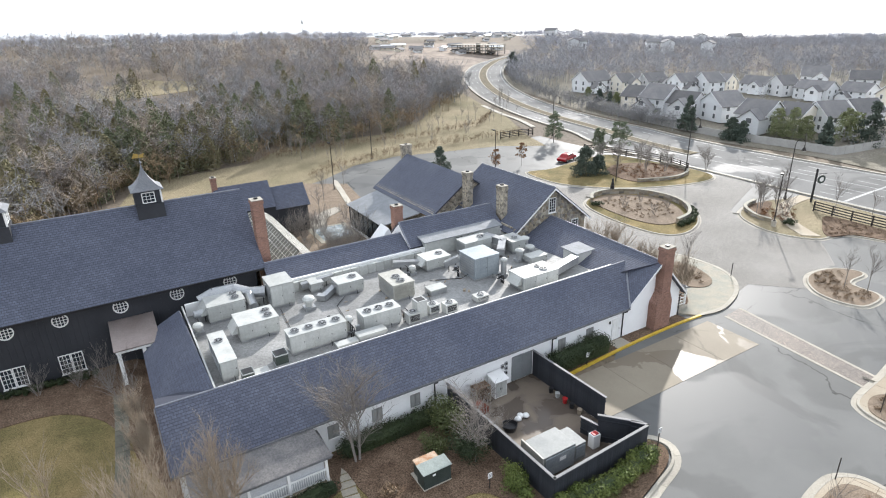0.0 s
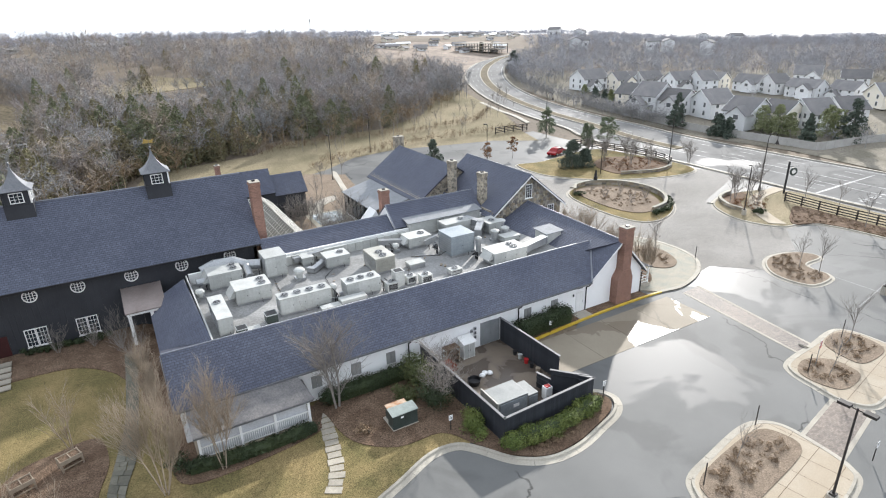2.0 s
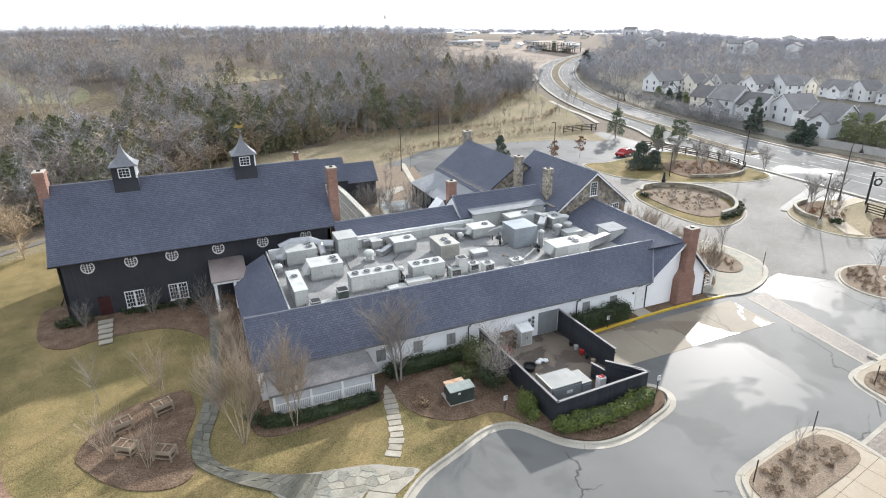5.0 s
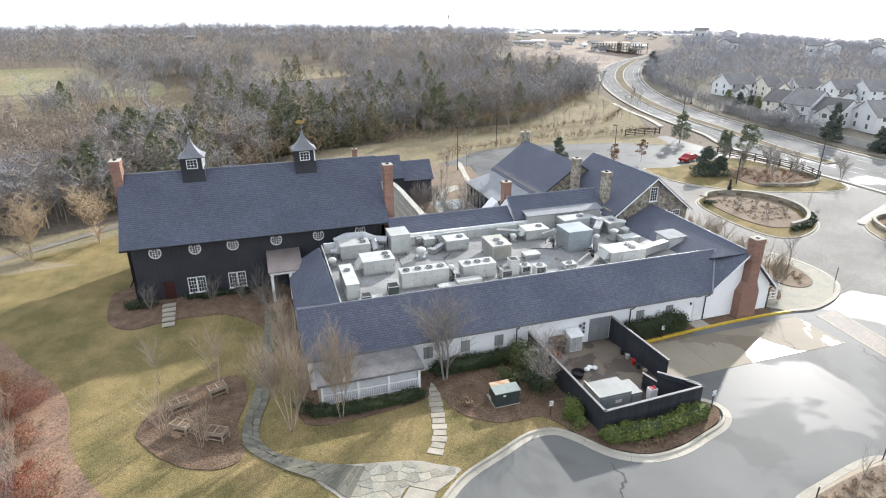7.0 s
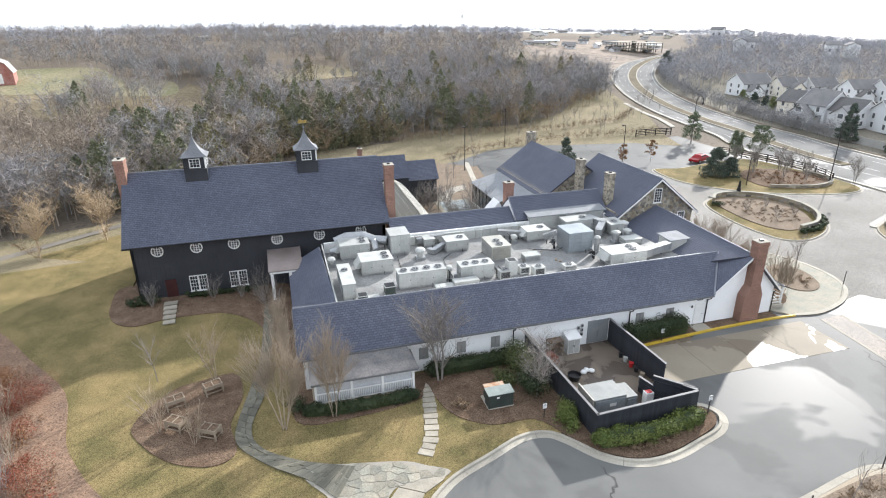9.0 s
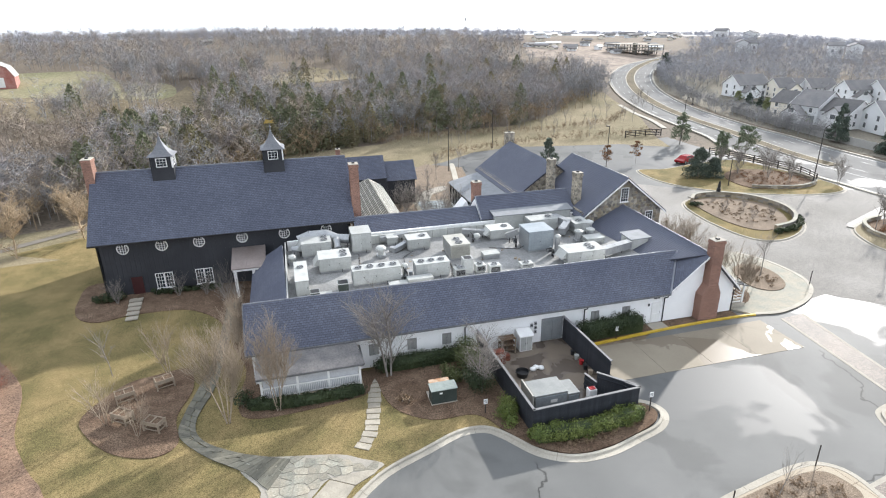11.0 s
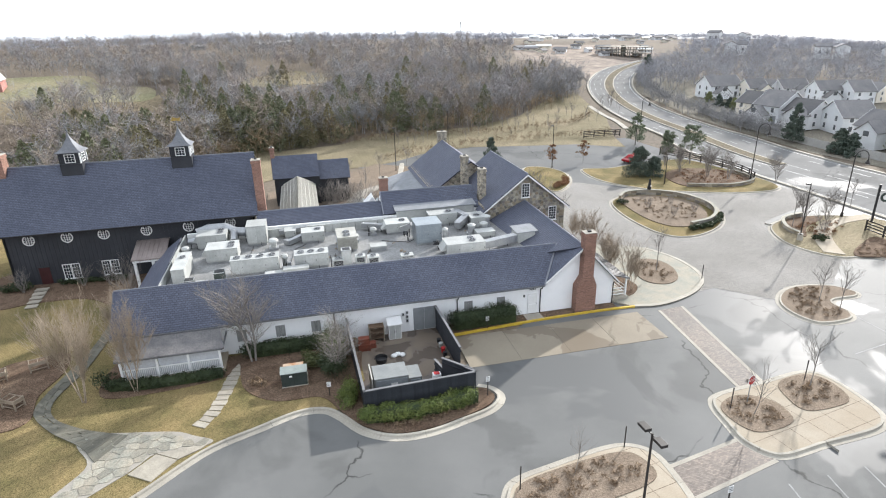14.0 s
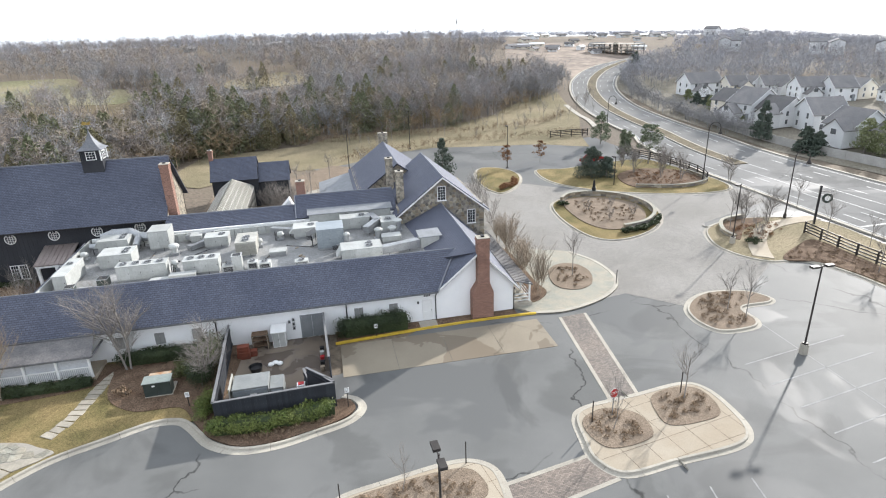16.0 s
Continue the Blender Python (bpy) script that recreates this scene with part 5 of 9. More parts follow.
# brick chimney on the gable
ch = thing("brick_chimney", "tall red brick chimney with a wide shouldered base", "chimney", at=(39.3, 30.25, 0))
chimney_parts(ch, 1.05, 0.85, -0.1, 7.75, shoulder=(1.95, 3.5))

# north strip roofs behind the well
g = Geo()
roof_plane(g, (9.6, 46.25, 5.7), (23.0, 46.25, 5.7), (23.0, 48.3, 7.0), (9.6, 48.3, 7.0))
roof_plane(g, (23.0, 46.35, 6.0), (34.0, 46.35, 6.0), (33.8, 48.6, 7.95), (23.0, 48.6, 7.95))
part("north_roof", g, M_SLATE, rest, "dark blue-grey slate slope")
g = Geo()
roof_plane(g, (23.0, 50.6, 5.7), (9.6, 50.6, 5.7), (9.6, 48.3, 7.0), (23.0, 48.3, 7.0))
roof_plane(g, (34.0, 51.2, 6.0), (23.0, 51.2, 6.0), (23.0, 48.6, 7.95), (33.8, 48.6, 7.95))
part("north_roof_back", g, M_SLATE, rest)
g = Geo()
g.add([(23.02, 46.4, 5.6), (23.02, 51.1, 5.6), (23.02, 48.6, 7.9), (23.3, 46.4, 5.6), (23.3, 51.1, 5.6), (23.3, 48.6, 7.9)], [(0, 2, 1), (3, 4, 5), (0, 1, 4, 3), (1, 2, 5, 4), (2, 0, 3, 5)])
g.box(9.6, 46.3, 0, 34.2, 46.6, 5.75).box(9.6, 50.2, 0, 34.2, 50.5, 5.7)
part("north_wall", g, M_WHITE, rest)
g = Geo()
cap_line(g, (9.6, 48.3, 7.02), (23.0, 48.3, 7.02), 0.1)
cap_line(g, (23.0, 48.6, 7.98), (33.8, 48.6, 7.98), 0.1)
cap_line(g, (23.0, 46.35, 6.02), (23.0, 48.6, 8.0), 0.1)
part("ridge_cap", g, M_CAP, rest)
g = Geo()
g.box(24.4, 45.9, 4.9, 33.2, 47.8, 6.45)
part("roof_monitor", g, M_UNIT, rest, "long pale metal monitor against the slate")
g = Geo()
g.plate([(24.2, 45.7, 6.46), (33.4, 45.7, 6.46), (33.4, 47.9, 6.85), (24.2, 47.9, 6.85)], 0.08)
part("monitor_roof", g, M_ZINC, rest, "pale metal monitor roof")
part("monitor_louvre", Geo().box(27.9, 45.84, 5.3, 28.6, 45.9, 6.2), M_DARK, rest, "dark louvre")
ch = thing("brick_chimney", "short red brick chimney on the north roof", "chimney", at=(23.7, 50.3, 0))
chimney_parts(ch, 0.95, 0.8, 6.2, 9.2)
# light well gable beside the small chimney
g = Geo()
g.add([(21.0, 49.4, 5.9), (22.9, 49.4, 5.9), (22.3, 49.4, 7.3), (21.0, 51.2, 5.9), (22.9, 51.2, 5.9), (22.3, 51.2, 7.3)], [(0, 1, 2), (5, 4, 3), (0, 3, 4, 1), (1, 4, 5, 2), (2, 5, 3, 0)])
part("back_gable", g, M_TRIM, rest, "small white gable behind the north roof")

# ---- porch of the white building ----
porch = thing("front_porch", "white porch with a low metal roof and picket railing", "porch", at=(0, 0, 0))
g = Geo()
g.plate([(-0.1, 27.8, 2.35), (7.7, 27.8, 2.35), (7.3, 30.1, 2.98), (-0.1, 30.1, 2.98)], 0.06)
part("roof", g, M_PORCHROOF, porch, "grey metal porch roof, dull and streaked")
g = Geo()
g.box(-0.1, 27.78, 2.2, 7.6, 27.9, 2.33).box(7.55, 27.9, 2.2, 7.68, 30.6, 2.3).box(-0.1, 27.9, 2.2, 0.02, 30.6, 2.33)
part("fascia", g, M_CUPOLA, porch, "dark grey metal fascia")
part("floor", Geo().box(0.0, 28.0, 0.0, 7.5, 30.64, 0.42), M_WALKC, porch, bevel=0.02)
for x in (0.2, 2.75, 5.0, 7.3):
    part("post", Geo().box(x - 0.08, 28.0, 0.42, x + 0.08, 28.16, 2.15), M_TRIM, porch)
g = Geo()
g.box(0.28, 28.04, 1.28, 7.22, 28.12, 1.36).box(0.28, 28.05, 0.55, 7.22, 28.11, 0.62)
part("rail", g, M_TRIM, porch)
part("screen", Geo().box(0.3, 28.2, 0.42, 7.2, 28.23, 2.12), mat("pale_screen", (0.50, 0.51, 0.53), (0.44, 0.45, 0.47), 0.7, 0.8, 12, 0.1), porch, "pale grey porch screen")
for k in range(52):
    x = 0.36 + k * 0.133
    part("picket", Geo().box(x - 0.02, 28.06, 0.62, x + 0.02, 28.1, 1.28), M_TRIM, porch)

# ---- black barn ----
barn = thing("black_barn", "large black board barn with a steep slate roof", "barn", at=(0, 0, 0))
BX0, BX1, BY0, BY1 = -14.7, 9.3, 48.5, 58.8
g = Geo()
g.box(BX0, BY0, 0.3, BX1, BY0 + 0.25, 7.0)
part("front_wall", g, M_BLACKWOOD, barn)
bat = Geo().box(0, -0.03, 0.4, 0.05, 0, 6.7).mesh("batten", M_BLACKWOOD)
for k in range(57):
    part("batten", bat, M_BLACKWOOD, barn, at=(BX0 + 0.1 + 0.42 * k, BY0, 0))
for nm, xx, mt in (("west_wall", BX0, M_BLACKWOOD), ("east_wall", BX1 - 0.25, M_STONE)):
    g = Geo()
    pr = [(BY0, 0.3), (BY1, 0.3), (BY1, 7.0), (53.65, 12.1), (BY0, 7.0)]
    pts = [(xx, y, z) for y, z in pr] + [(xx + 0.25, y, z) for y, z in pr]
    g.add(pts, [(4, 3, 2, 1, 0), (5, 6, 7, 8, 9)] + [(k, (k + 1) % 5, 5 + (k + 1) % 5, 5 + k) for k in range(5)])
    part(nm, g, mt, barn, "pale field stone gable" if mt == M_STONE else "")
part("back_wall", Geo().box(BX0, BY1 - 0.25, 0.3, BX1, BY1, 7.0), M_BLACKWOOD, barn)
g = Geo()
roof_plane(g, (BX0 - 0.5, 47.9, 6.75), (BX1 + 0.45, 47.9, 6.75), (BX1 + 0.45, 53.65, 12.4), (BX0 - 0.5, 53.65, 12.4))
part("front_roof", g, M_SLATE2, barn, "dark blue-grey slate slope")
g = Geo()
roof_plane(g, (BX1 + 0.45, 59.4, 6.75), (BX0 - 0.5, 59.4, 6.75), (BX0 - 0.5, 53.65, 12.4), (BX1 + 0.45, 53.65, 12.4))
part("back_roof", g, M_SLATE2, barn)
g = Geo()
cap_line(g, (BX0 - 0.5, 53.65, 12.42), (BX1 + 0.45, 53.65, 12.42), 0.12)
part("ridge_cap", g, M_CAP, barn)
g = Geo()
g.box(BX0 - 0.5, 47.82, 6.6, BX1 + 0.45, 47.92, 6.74)
part("gutter", g, M_DARK, barn)
g = Geo()
for k, x in enumerate((-12.4, -8.95, -5.55, -1.5, 2.6, 6.8)):
    w = new("round_window")
    w.parent = barn
    w.matrix_basis = pose(x, BY0 - 0.03, 6.0)
    ring = Geo()
    n = 20
    for r0, r1, y0, y1 in ((0.47, 0.55, -0.08, 0.0),):
        pts = []
        for rr_, yy in ((r0, y0), (r1, y0), (r1, y1), (r0, y1)):
            pts += [(rr_ * math.cos(2 * math.pi * i / n), yy, rr_ * math.sin(2 * math.pi * i / n)) for i in range(n)]
        fs = []
        for q_ in range(4):
            for i in range(n):
                a, b = q_ * n, ((q_ + 1) % 4) * n
                fs.append((a + i, a + (i + 1) % n, b + (i + 1) % n, b + i))
        ring.add(pts, fs)
    part("frame", ring, M_TRIM, w)
    bars = Geo()
    for o in (-0.22, 0.0, 0.22):
        hh = math.sqrt(0.46 ** 2 - o * o)
        bars.box(o - 0.025, -0.05, -hh, o + 0.025, -0.02, hh)
        bars.box(-hh, -0.052, o - 0.018, hh, -0.022, o + 0.018)
    part("glazing_bar", bars, M_TRIM, w)
    part("pane", Geo().tube((0, -0.015, 0), (0, 0.0, 0), 0.46, 0.46, 20), M_GLASS, w, "dark round pane")
for x in (-9.68, -8.86, -5.98, -5.16):
    window(barn, x, BY0 - 0.035, 1.55, 0.8, 1.6, 3, 4, sill=True)
bd = new("red_door")
bd.parent = barn
bd.matrix_basis = pose(-11.75, BY0 - 0.035, 0.9)
part("door_leaf", Geo().box(-0.5, -0.06, 0, 0.5, 0, 2.1), mat("dark_red_paint", (0.04, 0.013, 0.013), (0.055, 0.018, 0.018), 0.5, 1, 12, 0.1), bd, "dark red plank door", bevel=0.01)
g = Geo()
g.box(-0.58, -0.04, 0, -0.51, 0.0, 2.2).box(0.51, -0.04, 0, 0.58, 0, 2.2).box(-0.51, -0.04, 2.12, 0.51, 0, 2.2)
part("door_frame", g, M_BLACKWOOD, bd)
part("step_slab", Geo().box(-0.65, -1.2, -0.25, 0.65, -0.1, 0.04), M_STEP, bd, bevel=0.02)
for k in range(5):
    sx = -11.8 + 0.06 * k
    solid("step_stone", Geo().obox((0, 0, 0), (1.2 - 0.04 * k, 0.7, 0.1)), M_STEP, "pale rough stone slab leading to the barn door", "stone slab", group="stones to the barn door", bevel=0.02, at=(sx, 46.9 - 0.85 * k, lay(sx, 46.9 - 0.85 * k) + 0.13 + 0.02 * (4 - k)), rz=4 * math.sin(k * 2.1))
ch = thing("brick_chimney", "tall red brick chimney at the barn's corner", "chimney", at=(10.15, 49.6, 0))
chimney_parts(ch, 0.9, 1.0, 0.5, 12.4)
ch = thing("brick_chimney", "red brick chimney at the far end of the barn", "chimney", at=(-15.1, 53.4, 0))
chimney_parts(ch, 0.85, 1.3, 0.5, 13.9)


def cupola(x, label, vane):
    c = thing("cupola", label, "cupola", group="barn cupolas", at=(x, 53.65, 11.2))
    part("base", Geo().box(-1.05, -1.05, 0, 1.05, 1.05, 1.35), M_BLACKWOOD, c)
    part("body", Geo().box(-0.95, -0.95, 1.35, 0.95, 0.95, 2.55), M_BLACKWOOD, c)
    g = Geo()
    for sx in (-1, 1):
        for sy in (-1, 1):
            part("corner_board", Geo().box(sx * 0.97 - 0.06, sy * 0.97 - 0.06, 1.41, sx * 0.97 + 0.06, sy * 0.97 + 0.06, 2.58), M_TRIM if sx > 0 else M_BLACKWOOD, c)
    g.box(-1.06, -1.06, 1.32, 1.06, 1.06, 1.4)
    part("belt_course", g, M_BLACKWOOD, c)
    window(c, 0, -0.955, 1.5, 1.0, 0.9, 3, 3, sill=False)
    w = window(c, 0.955, 0, 1.5, 1.0, 0.9, 3, 3, facing="+x", sill=False)
    part("roof", Geo().lathe((0, 0, 2.55), [(1.75, 0.0), (1.72, 0.06), (1.25, 0.28), (0.85, 0.6), (0.5, 1.0), (0.22, 1.45), (0.07, 1.85), (0.03, 2.1)], 4, True), M_CUPOLA, c, "flared grey metal roof")
    part("finial", Geo().lathe((0, 0, 4.55), [(0.03, 0), (0.1, 0.1), (0.1, 0.2), (0.02, 0.32), (0.02, 0.75)], 8), M_CUPOLA, c)
    if vane:
        g = Geo()
        g.box(-0.55, -0.015, 5.1, 0.5, 0.015, 5.14)
        g.add([(-0.5, 0, 5.14), (0.3, 0, 5.14), (0.45, 0, 5.45), (0.1, 0, 5.34), (-0.35, 0, 5.5), (-0.5, 0.03, 5.14), (0.3, 0.03, 5.14), (0.45, 0.03, 5.45), (0.1, 0.03, 5.34), (-0.35, 0.03, 5.5)],
              [(0, 1, 2, 3, 4), (9, 8, 7, 6, 5), (0, 5, 6, 1), (1, 6, 7, 2), (2, 7, 8, 3), (3, 8, 9, 4), (4, 9, 5, 0)])
        part("weather_vane", g, mat("gilt", (0.5, 0.36, 0.12), (0.42, 0.3, 0.1), 0.35, 2, 10, 0, metal=0.8), c, "gilt weather vane")
    return c


cupola(-8.4, "black cupola with white sash windows and flared metal roof", False)
cupola(2.3, "black cupola with flared metal roof and gilt vane", True)
# link canopy between barn and white building
can = thing("link_canopy", "small metal-roofed canopy on white posts beside the barn", "canopy", at=(0, 0, 0))
g = Geo()
g.plate([(-2.6, 44.9, 4.05), (0.6, 44.9, 4.05), (0.6, 48.4, 5.0), (-2.6, 48.4, 5.0)], 0.08)
part("roof", g, M_TINROOF, can, "brownish standing-seam metal roof")
g = Geo()
for k in range(8):
    x = -2.55 + 0.44 * k
    g.plate([(x, 44.9, 4.09), (x + 0.04, 44.9, 4.09), (x + 0.04, 48.4, 5.04), (x, 48.4, 5.04)], 0.05)
part("roof_seam", g, M_TINROOF, can)
part("beam", Geo().box(-2.5, 45.0, 3.75, 0.4, 45.2, 3.97), M_TRIM, can)
for x in (-2.3, -0.6):
    part("post", Geo().box(x - 0.13, 45.0, lay(x, 45), x + 0.13, 45.26, 3.75), M_TRIM, can)

# ---- stone house ----
sh = thing("stone_house", "field-stone house with a slate gable roof", "house", at=(0, 0, 0))
SX0, SX1, SP, SY = 33.9, 43.5, 38.8, 44.3
prof = [(SX0, 0.0), (SX1, 0.0), (SX1, 6.1), (SP, 9.55), (SX0, 6.1)]
g = Geo()
pts = [(x, SY + 0.06, z) for x, z in prof] + [(x, SY + 0.5, z) for x, z in prof]
g.add(pts, [(0, 1, 2, 3, 4), (9, 8, 7, 6, 5)] + [(k, 5 + k, 5 + (k + 1) % 5, (k + 1) % 5) for k in range(5)])
gw = part("gable_wall", g, M_MORTAR, sh, "mortar bed of the stone gable")
g = Geo()
g.box(SX0, SY + 0.5, 0, SX0 + 0.4, 57.0, 6.3).box(SX1 - 0.4, SY + 0.5, 0, SX1, 57.0, 6.3)
part("side_wall", g, M_STONE, sh)
g = Geo()
roof_plane(g, (SX0 - 0.5, 57.2, 5.75), (SX0 - 0.5, SY - 0.35, 5.75), (SP, SY - 0.35, 9.9), (SP, 57.2, 9.9))
part("west_roof", g, M_SLATE, sh, "dark blue-grey slate slope")
g = Geo()
roof_plane(g, (SX1 + 0.5, SY - 0.35, 5.75), (SX1 + 0.5, 57.2, 5.75), (SP, 57.2, 9.9), (SP, SY - 0.35, 9.9))
part("east_roof", g, M_SLATE, sh, "dark blue-grey slate slope")
g = Geo()
for a, b in (((SX0 - 0.5, SY - 0.38, 5.45), (SP, SY - 0.38, 9.62)), ((SP, SY - 0.38, 9.62), (SX1 + 0.5, SY - 0.38, 5.45))):
    a, b = Vector(a), Vector(b)
    g.plate([a, b, b + Vector((0, 0, 0.2)), a + Vector((0, 0, 0.2))], 0.06)
part("rake_board", g, M_TRIM, sh)
window(sh, 38.7, SY - 0.02, 7.15, 0.95, 1.6, 3, 5)
window(sh, 42.0, SY - 0.02, 4.25, 0.95, 1.6, 3, 5)
g = Geo()
cap_line(g, (SP, SY - 0.35, 9.92), (SP, 57.2, 9.92), 0.1)
part("ridge_cap", g, M_CAP, sh)
rs = random.Random(9)
gab = in_poly([(x, z) for x, z in prof])


def gable_spot(x, z):
    return gab(x, z) and z > 2.0 and not (38.15 < x < 39.25 and 7.0 < z < 8.85) and not (41.45 < x < 42.55 and 4.1 < z < 5.95)


for poly in cells(gable_spot, SX0 + 0.1, SX1 - 0.05, 2.0, 9.6, 0.33, 31, 0.016):
    d = rs.uniform(0.0, 0.035)
    n = len(poly)
    cx, cz = sum(p[0] for p in poly) / n, sum(p[1] for p in poly) / n
    pts = [(x, SY + 0.07, z) for x, z in poly] + [(cx + (x - cx) * 0.93, SY + 0.02 - d, cz + (z - cz) * 0.93) for x, z in poly]
    part("stone", Geo().add(pts, [tuple(range(n, 2 * n))] + [(k, (k + 1) % n, n + (k + 1) % n, n + k) for k in range(n)]), M_GABLESTONE, gw)
# rear wing with its own gable
g = Geo()
roof_plane(g, (30.0, 70.2, 5.4), (30.0, 54.6, 5.4), (35.4, 54.6, 9.3), (35.4, 70.2, 9.3))
part("rear_west_roof", g, M_SLATE, sh, "dark blue-grey slate slope")
g = Geo()
roof_plane(g, (40.8, 54.6, 5.4), (40.8, 70.2, 5.4), (35.4, 70.2, 9.3), (35.4, 54.6, 9.3))
part("rear_east_roof", g, M_SLATE, sh, "dark blue-grey slate slope")
g = Geo()
pr = [(30.4, 0.2), (40.4, 0.2), (40.4, 5.7), (35.4, 9.2), (30.4, 5.7)]
pts = [(x, 54.9, z) for x, z in pr] + [(x, 69.9, z) for x, z in pr]
g.add(pts, [(0, 1, 2, 3, 4), (9, 8, 7, 6, 5)] + [(k, 5 + k, 5 + (k + 1) % 5, (k + 1) % 5) for k in range(5)])
part("rear_wall", g, M_STONE, sh)
for (x, y, zt, w, d, lb) in ((34.6, 47.5, 10.05, 0.8, 0.9, "pale stone chimney on the slate roof"), (34.2, 53.4, 10.35, 0.8, 0.95, "pale stone chimney on the slate roof"), (35.5, 70.6, 10.5, 1.3, 0.8, "wide brick chimney at the back gable")):
    c = thing("stone_chimney", lb, "chimney", group="chimneys of the stone house", at=(x, y, 0))
    chimney_parts(c, w, d, 6.1, zt, mat=M_STONE)
# conservatory with a pale roof
cons = thing("conservatory", "glazed lean-to with a pale grey metal roof", "lean-to", at=(0, 0, 0))
g = Geo()
g.plate([(25.6, 58.5, 4.2), (31.0, 56.8, 5.6), (31.0, 69.0, 5.6), (25.6, 69.0, 4.2)], 0.1)
part("roof", g, M_ZINC, cons, "pale grey metal roof")
g = Geo()
g.box(25.9, 59.0, 0.6, 26.05, 68.8, 1.3)
part("sill_wall", g, M_TRIM, cons)
for k in range(8):
    part("mullion", Geo().box(25.88, 59.0 + 1.4 * k, 1.3, 26.06, 59.14 + 1.4 * k, 4.15), M_DARK, cons)
part("glazing", Geo().box(25.95, 59.0, 1.3, 25.99, 68.8, 4.15), M_GLASS, cons, "dark glazing")
# outbuilding and greenhouse behind the barn
ob_ = thing("outbuilding", "small slate-roofed outbuilding behind the barn", "outbuilding", at=(0, 0, 0))
g = Geo()
g.box(10.6, 70.9, 0.5, 17.0, 75.8, 5.2).box(17.0, 71.3, 0.5, 21.2, 75.4, 4.6)
part("wall_shell", g, M_BLACKWOOD, ob_)
for x0, x1, y0, y1, ez, rz_ in ((10.4, 17.0, 70.6, 76.0, 5.1, 7.9), (17.0, 21.5, 71.0, 75.7, 4.5, 6.9)):
    ym = (y0 + y1) / 2
    g = Geo()
    roof_plane(g, (x0, y0, ez), (x1, y0, ez), (x1, ym, rz_), (x0, ym, rz_))
    roof_plane(g, (x1, y1, ez), (x0, y1, ez), (x0, ym, rz_), (x1, ym, rz_))
    for x in (x0 + 0.15, x1 - 0.15):
        g.add([(x, y0 + 0.3, ez), (x, y1 - 0.3, ez), (x, ym, rz_ - 0.1)], [(0, 1, 2)])
    part("roof", g, M_SLATE, ob_, "dark blue-grey slate roof")
c = thing("brick_chimney", "slim brick chimney on the outbuilding", "chimney", at=(10.6, 73.4, 0))
chimney_parts(c, 0.6, 0.7, 5.0, 9.2)
gh = thing("greenhouse", "white-framed glass greenhouse with a pitched roof", "greenhouse", at=(0, 0, 0))
M_GHBAR = mat("aged_white_bars", (0.68, 0.66, 0.61), (0.56, 0.54, 0.49), 0.6, 1.5, 12, 0.1)
gx0, gx1, gy0, gy1, ge, gr = 11.5, 16.3, 51.6, 71.4, 3.9, 6.0
gm, gh_ = (gx0 + gx1) / 2, 67.6
n = 28
for k in range(n + 1):
    y = gy0 + (gy1 - gy0) * k / n
    u = 1.0 if y < gh_ else max(0.02, (gy1 - y) / (gy1 - gh_))
    for s in (gx0, gx1):
        part("rafter", Geo().tube((s, y, ge), (s + (gm - s) * u, y, ge + (gr - ge) * u), 0.032, 0.032, 4), M_GHBAR, gh)
        if k % 2 == 0:
            part("wall_stud", Geo().tube((s, y, 0.9), (s, y, ge), 0.05, 0.05, 4), M_GHBAR, gh)
for u in (0, 0.2, 0.4, 0.6, 0.8, 1.0):
    for s in (gx0, gx1):
        x, z = s + (gm - s) * u, ge + (gr - ge) * u
        part("purlin", Geo().tube((x, gy0, z), (x, gy1 - (gy1 - gh_) * u, z), 0.032, 0.032, 4), M_GHBAR, gh)
for s in (gx0, gx1):
    part("hip_bar", Geo().tube((s, gy1, ge), (gm, gh_, gr), 0.045, 0.045, 4), M_GHBAR, gh)
for u in (0.0, 0.25, 0.5, 0.75):
    part("purlin", Geo().tube((gx0 + (gm - gx0) * u, gy1 - (gy1 - gh_) * u, ge + (gr - ge) * u), (gx1 + (gm - gx1) * u, gy1 - (gy1 - gh_) * u, ge + (gr - ge) * u), 0.05, 0.05, 4), M_GHBAR, gh)
mgl = mat("dusty_glass", (0.15, 0.145, 0.115), (0.11, 0.105, 0.085), 0.4, 0.8, 6, 0)
for q in ([(gx0, gy0, ge), (gm, gy0, gr), (gm, gh_, gr), (gx0, gy1, ge)], [(gm, gy0, gr), (gx1, gy0, ge), (gx1, gy1, ge), (gm, gh_, gr)]):
    part("roof_glass", Geo().plate([(a, b, c - 0.03) for a, b, c in q][::-1], 0.01), mgl, gh, "dusty roof glass")
part("hip_glass", Geo().add([(gx0, gy1, ge - 0.03), (gx1, gy1, ge - 0.03), (gm, gh_, gr - 0.03)], [(0, 1, 2)]), mgl, gh, "dusty roof glass")
part("plinth", Geo().box(gx0 - 0.1, gy0 - 0.1, 0.3, gx1 + 0.1, gy1 + 0.1, 0.95), M_STONE, gh)

# ---- machinery in the roof well ----
WELL = 4.9


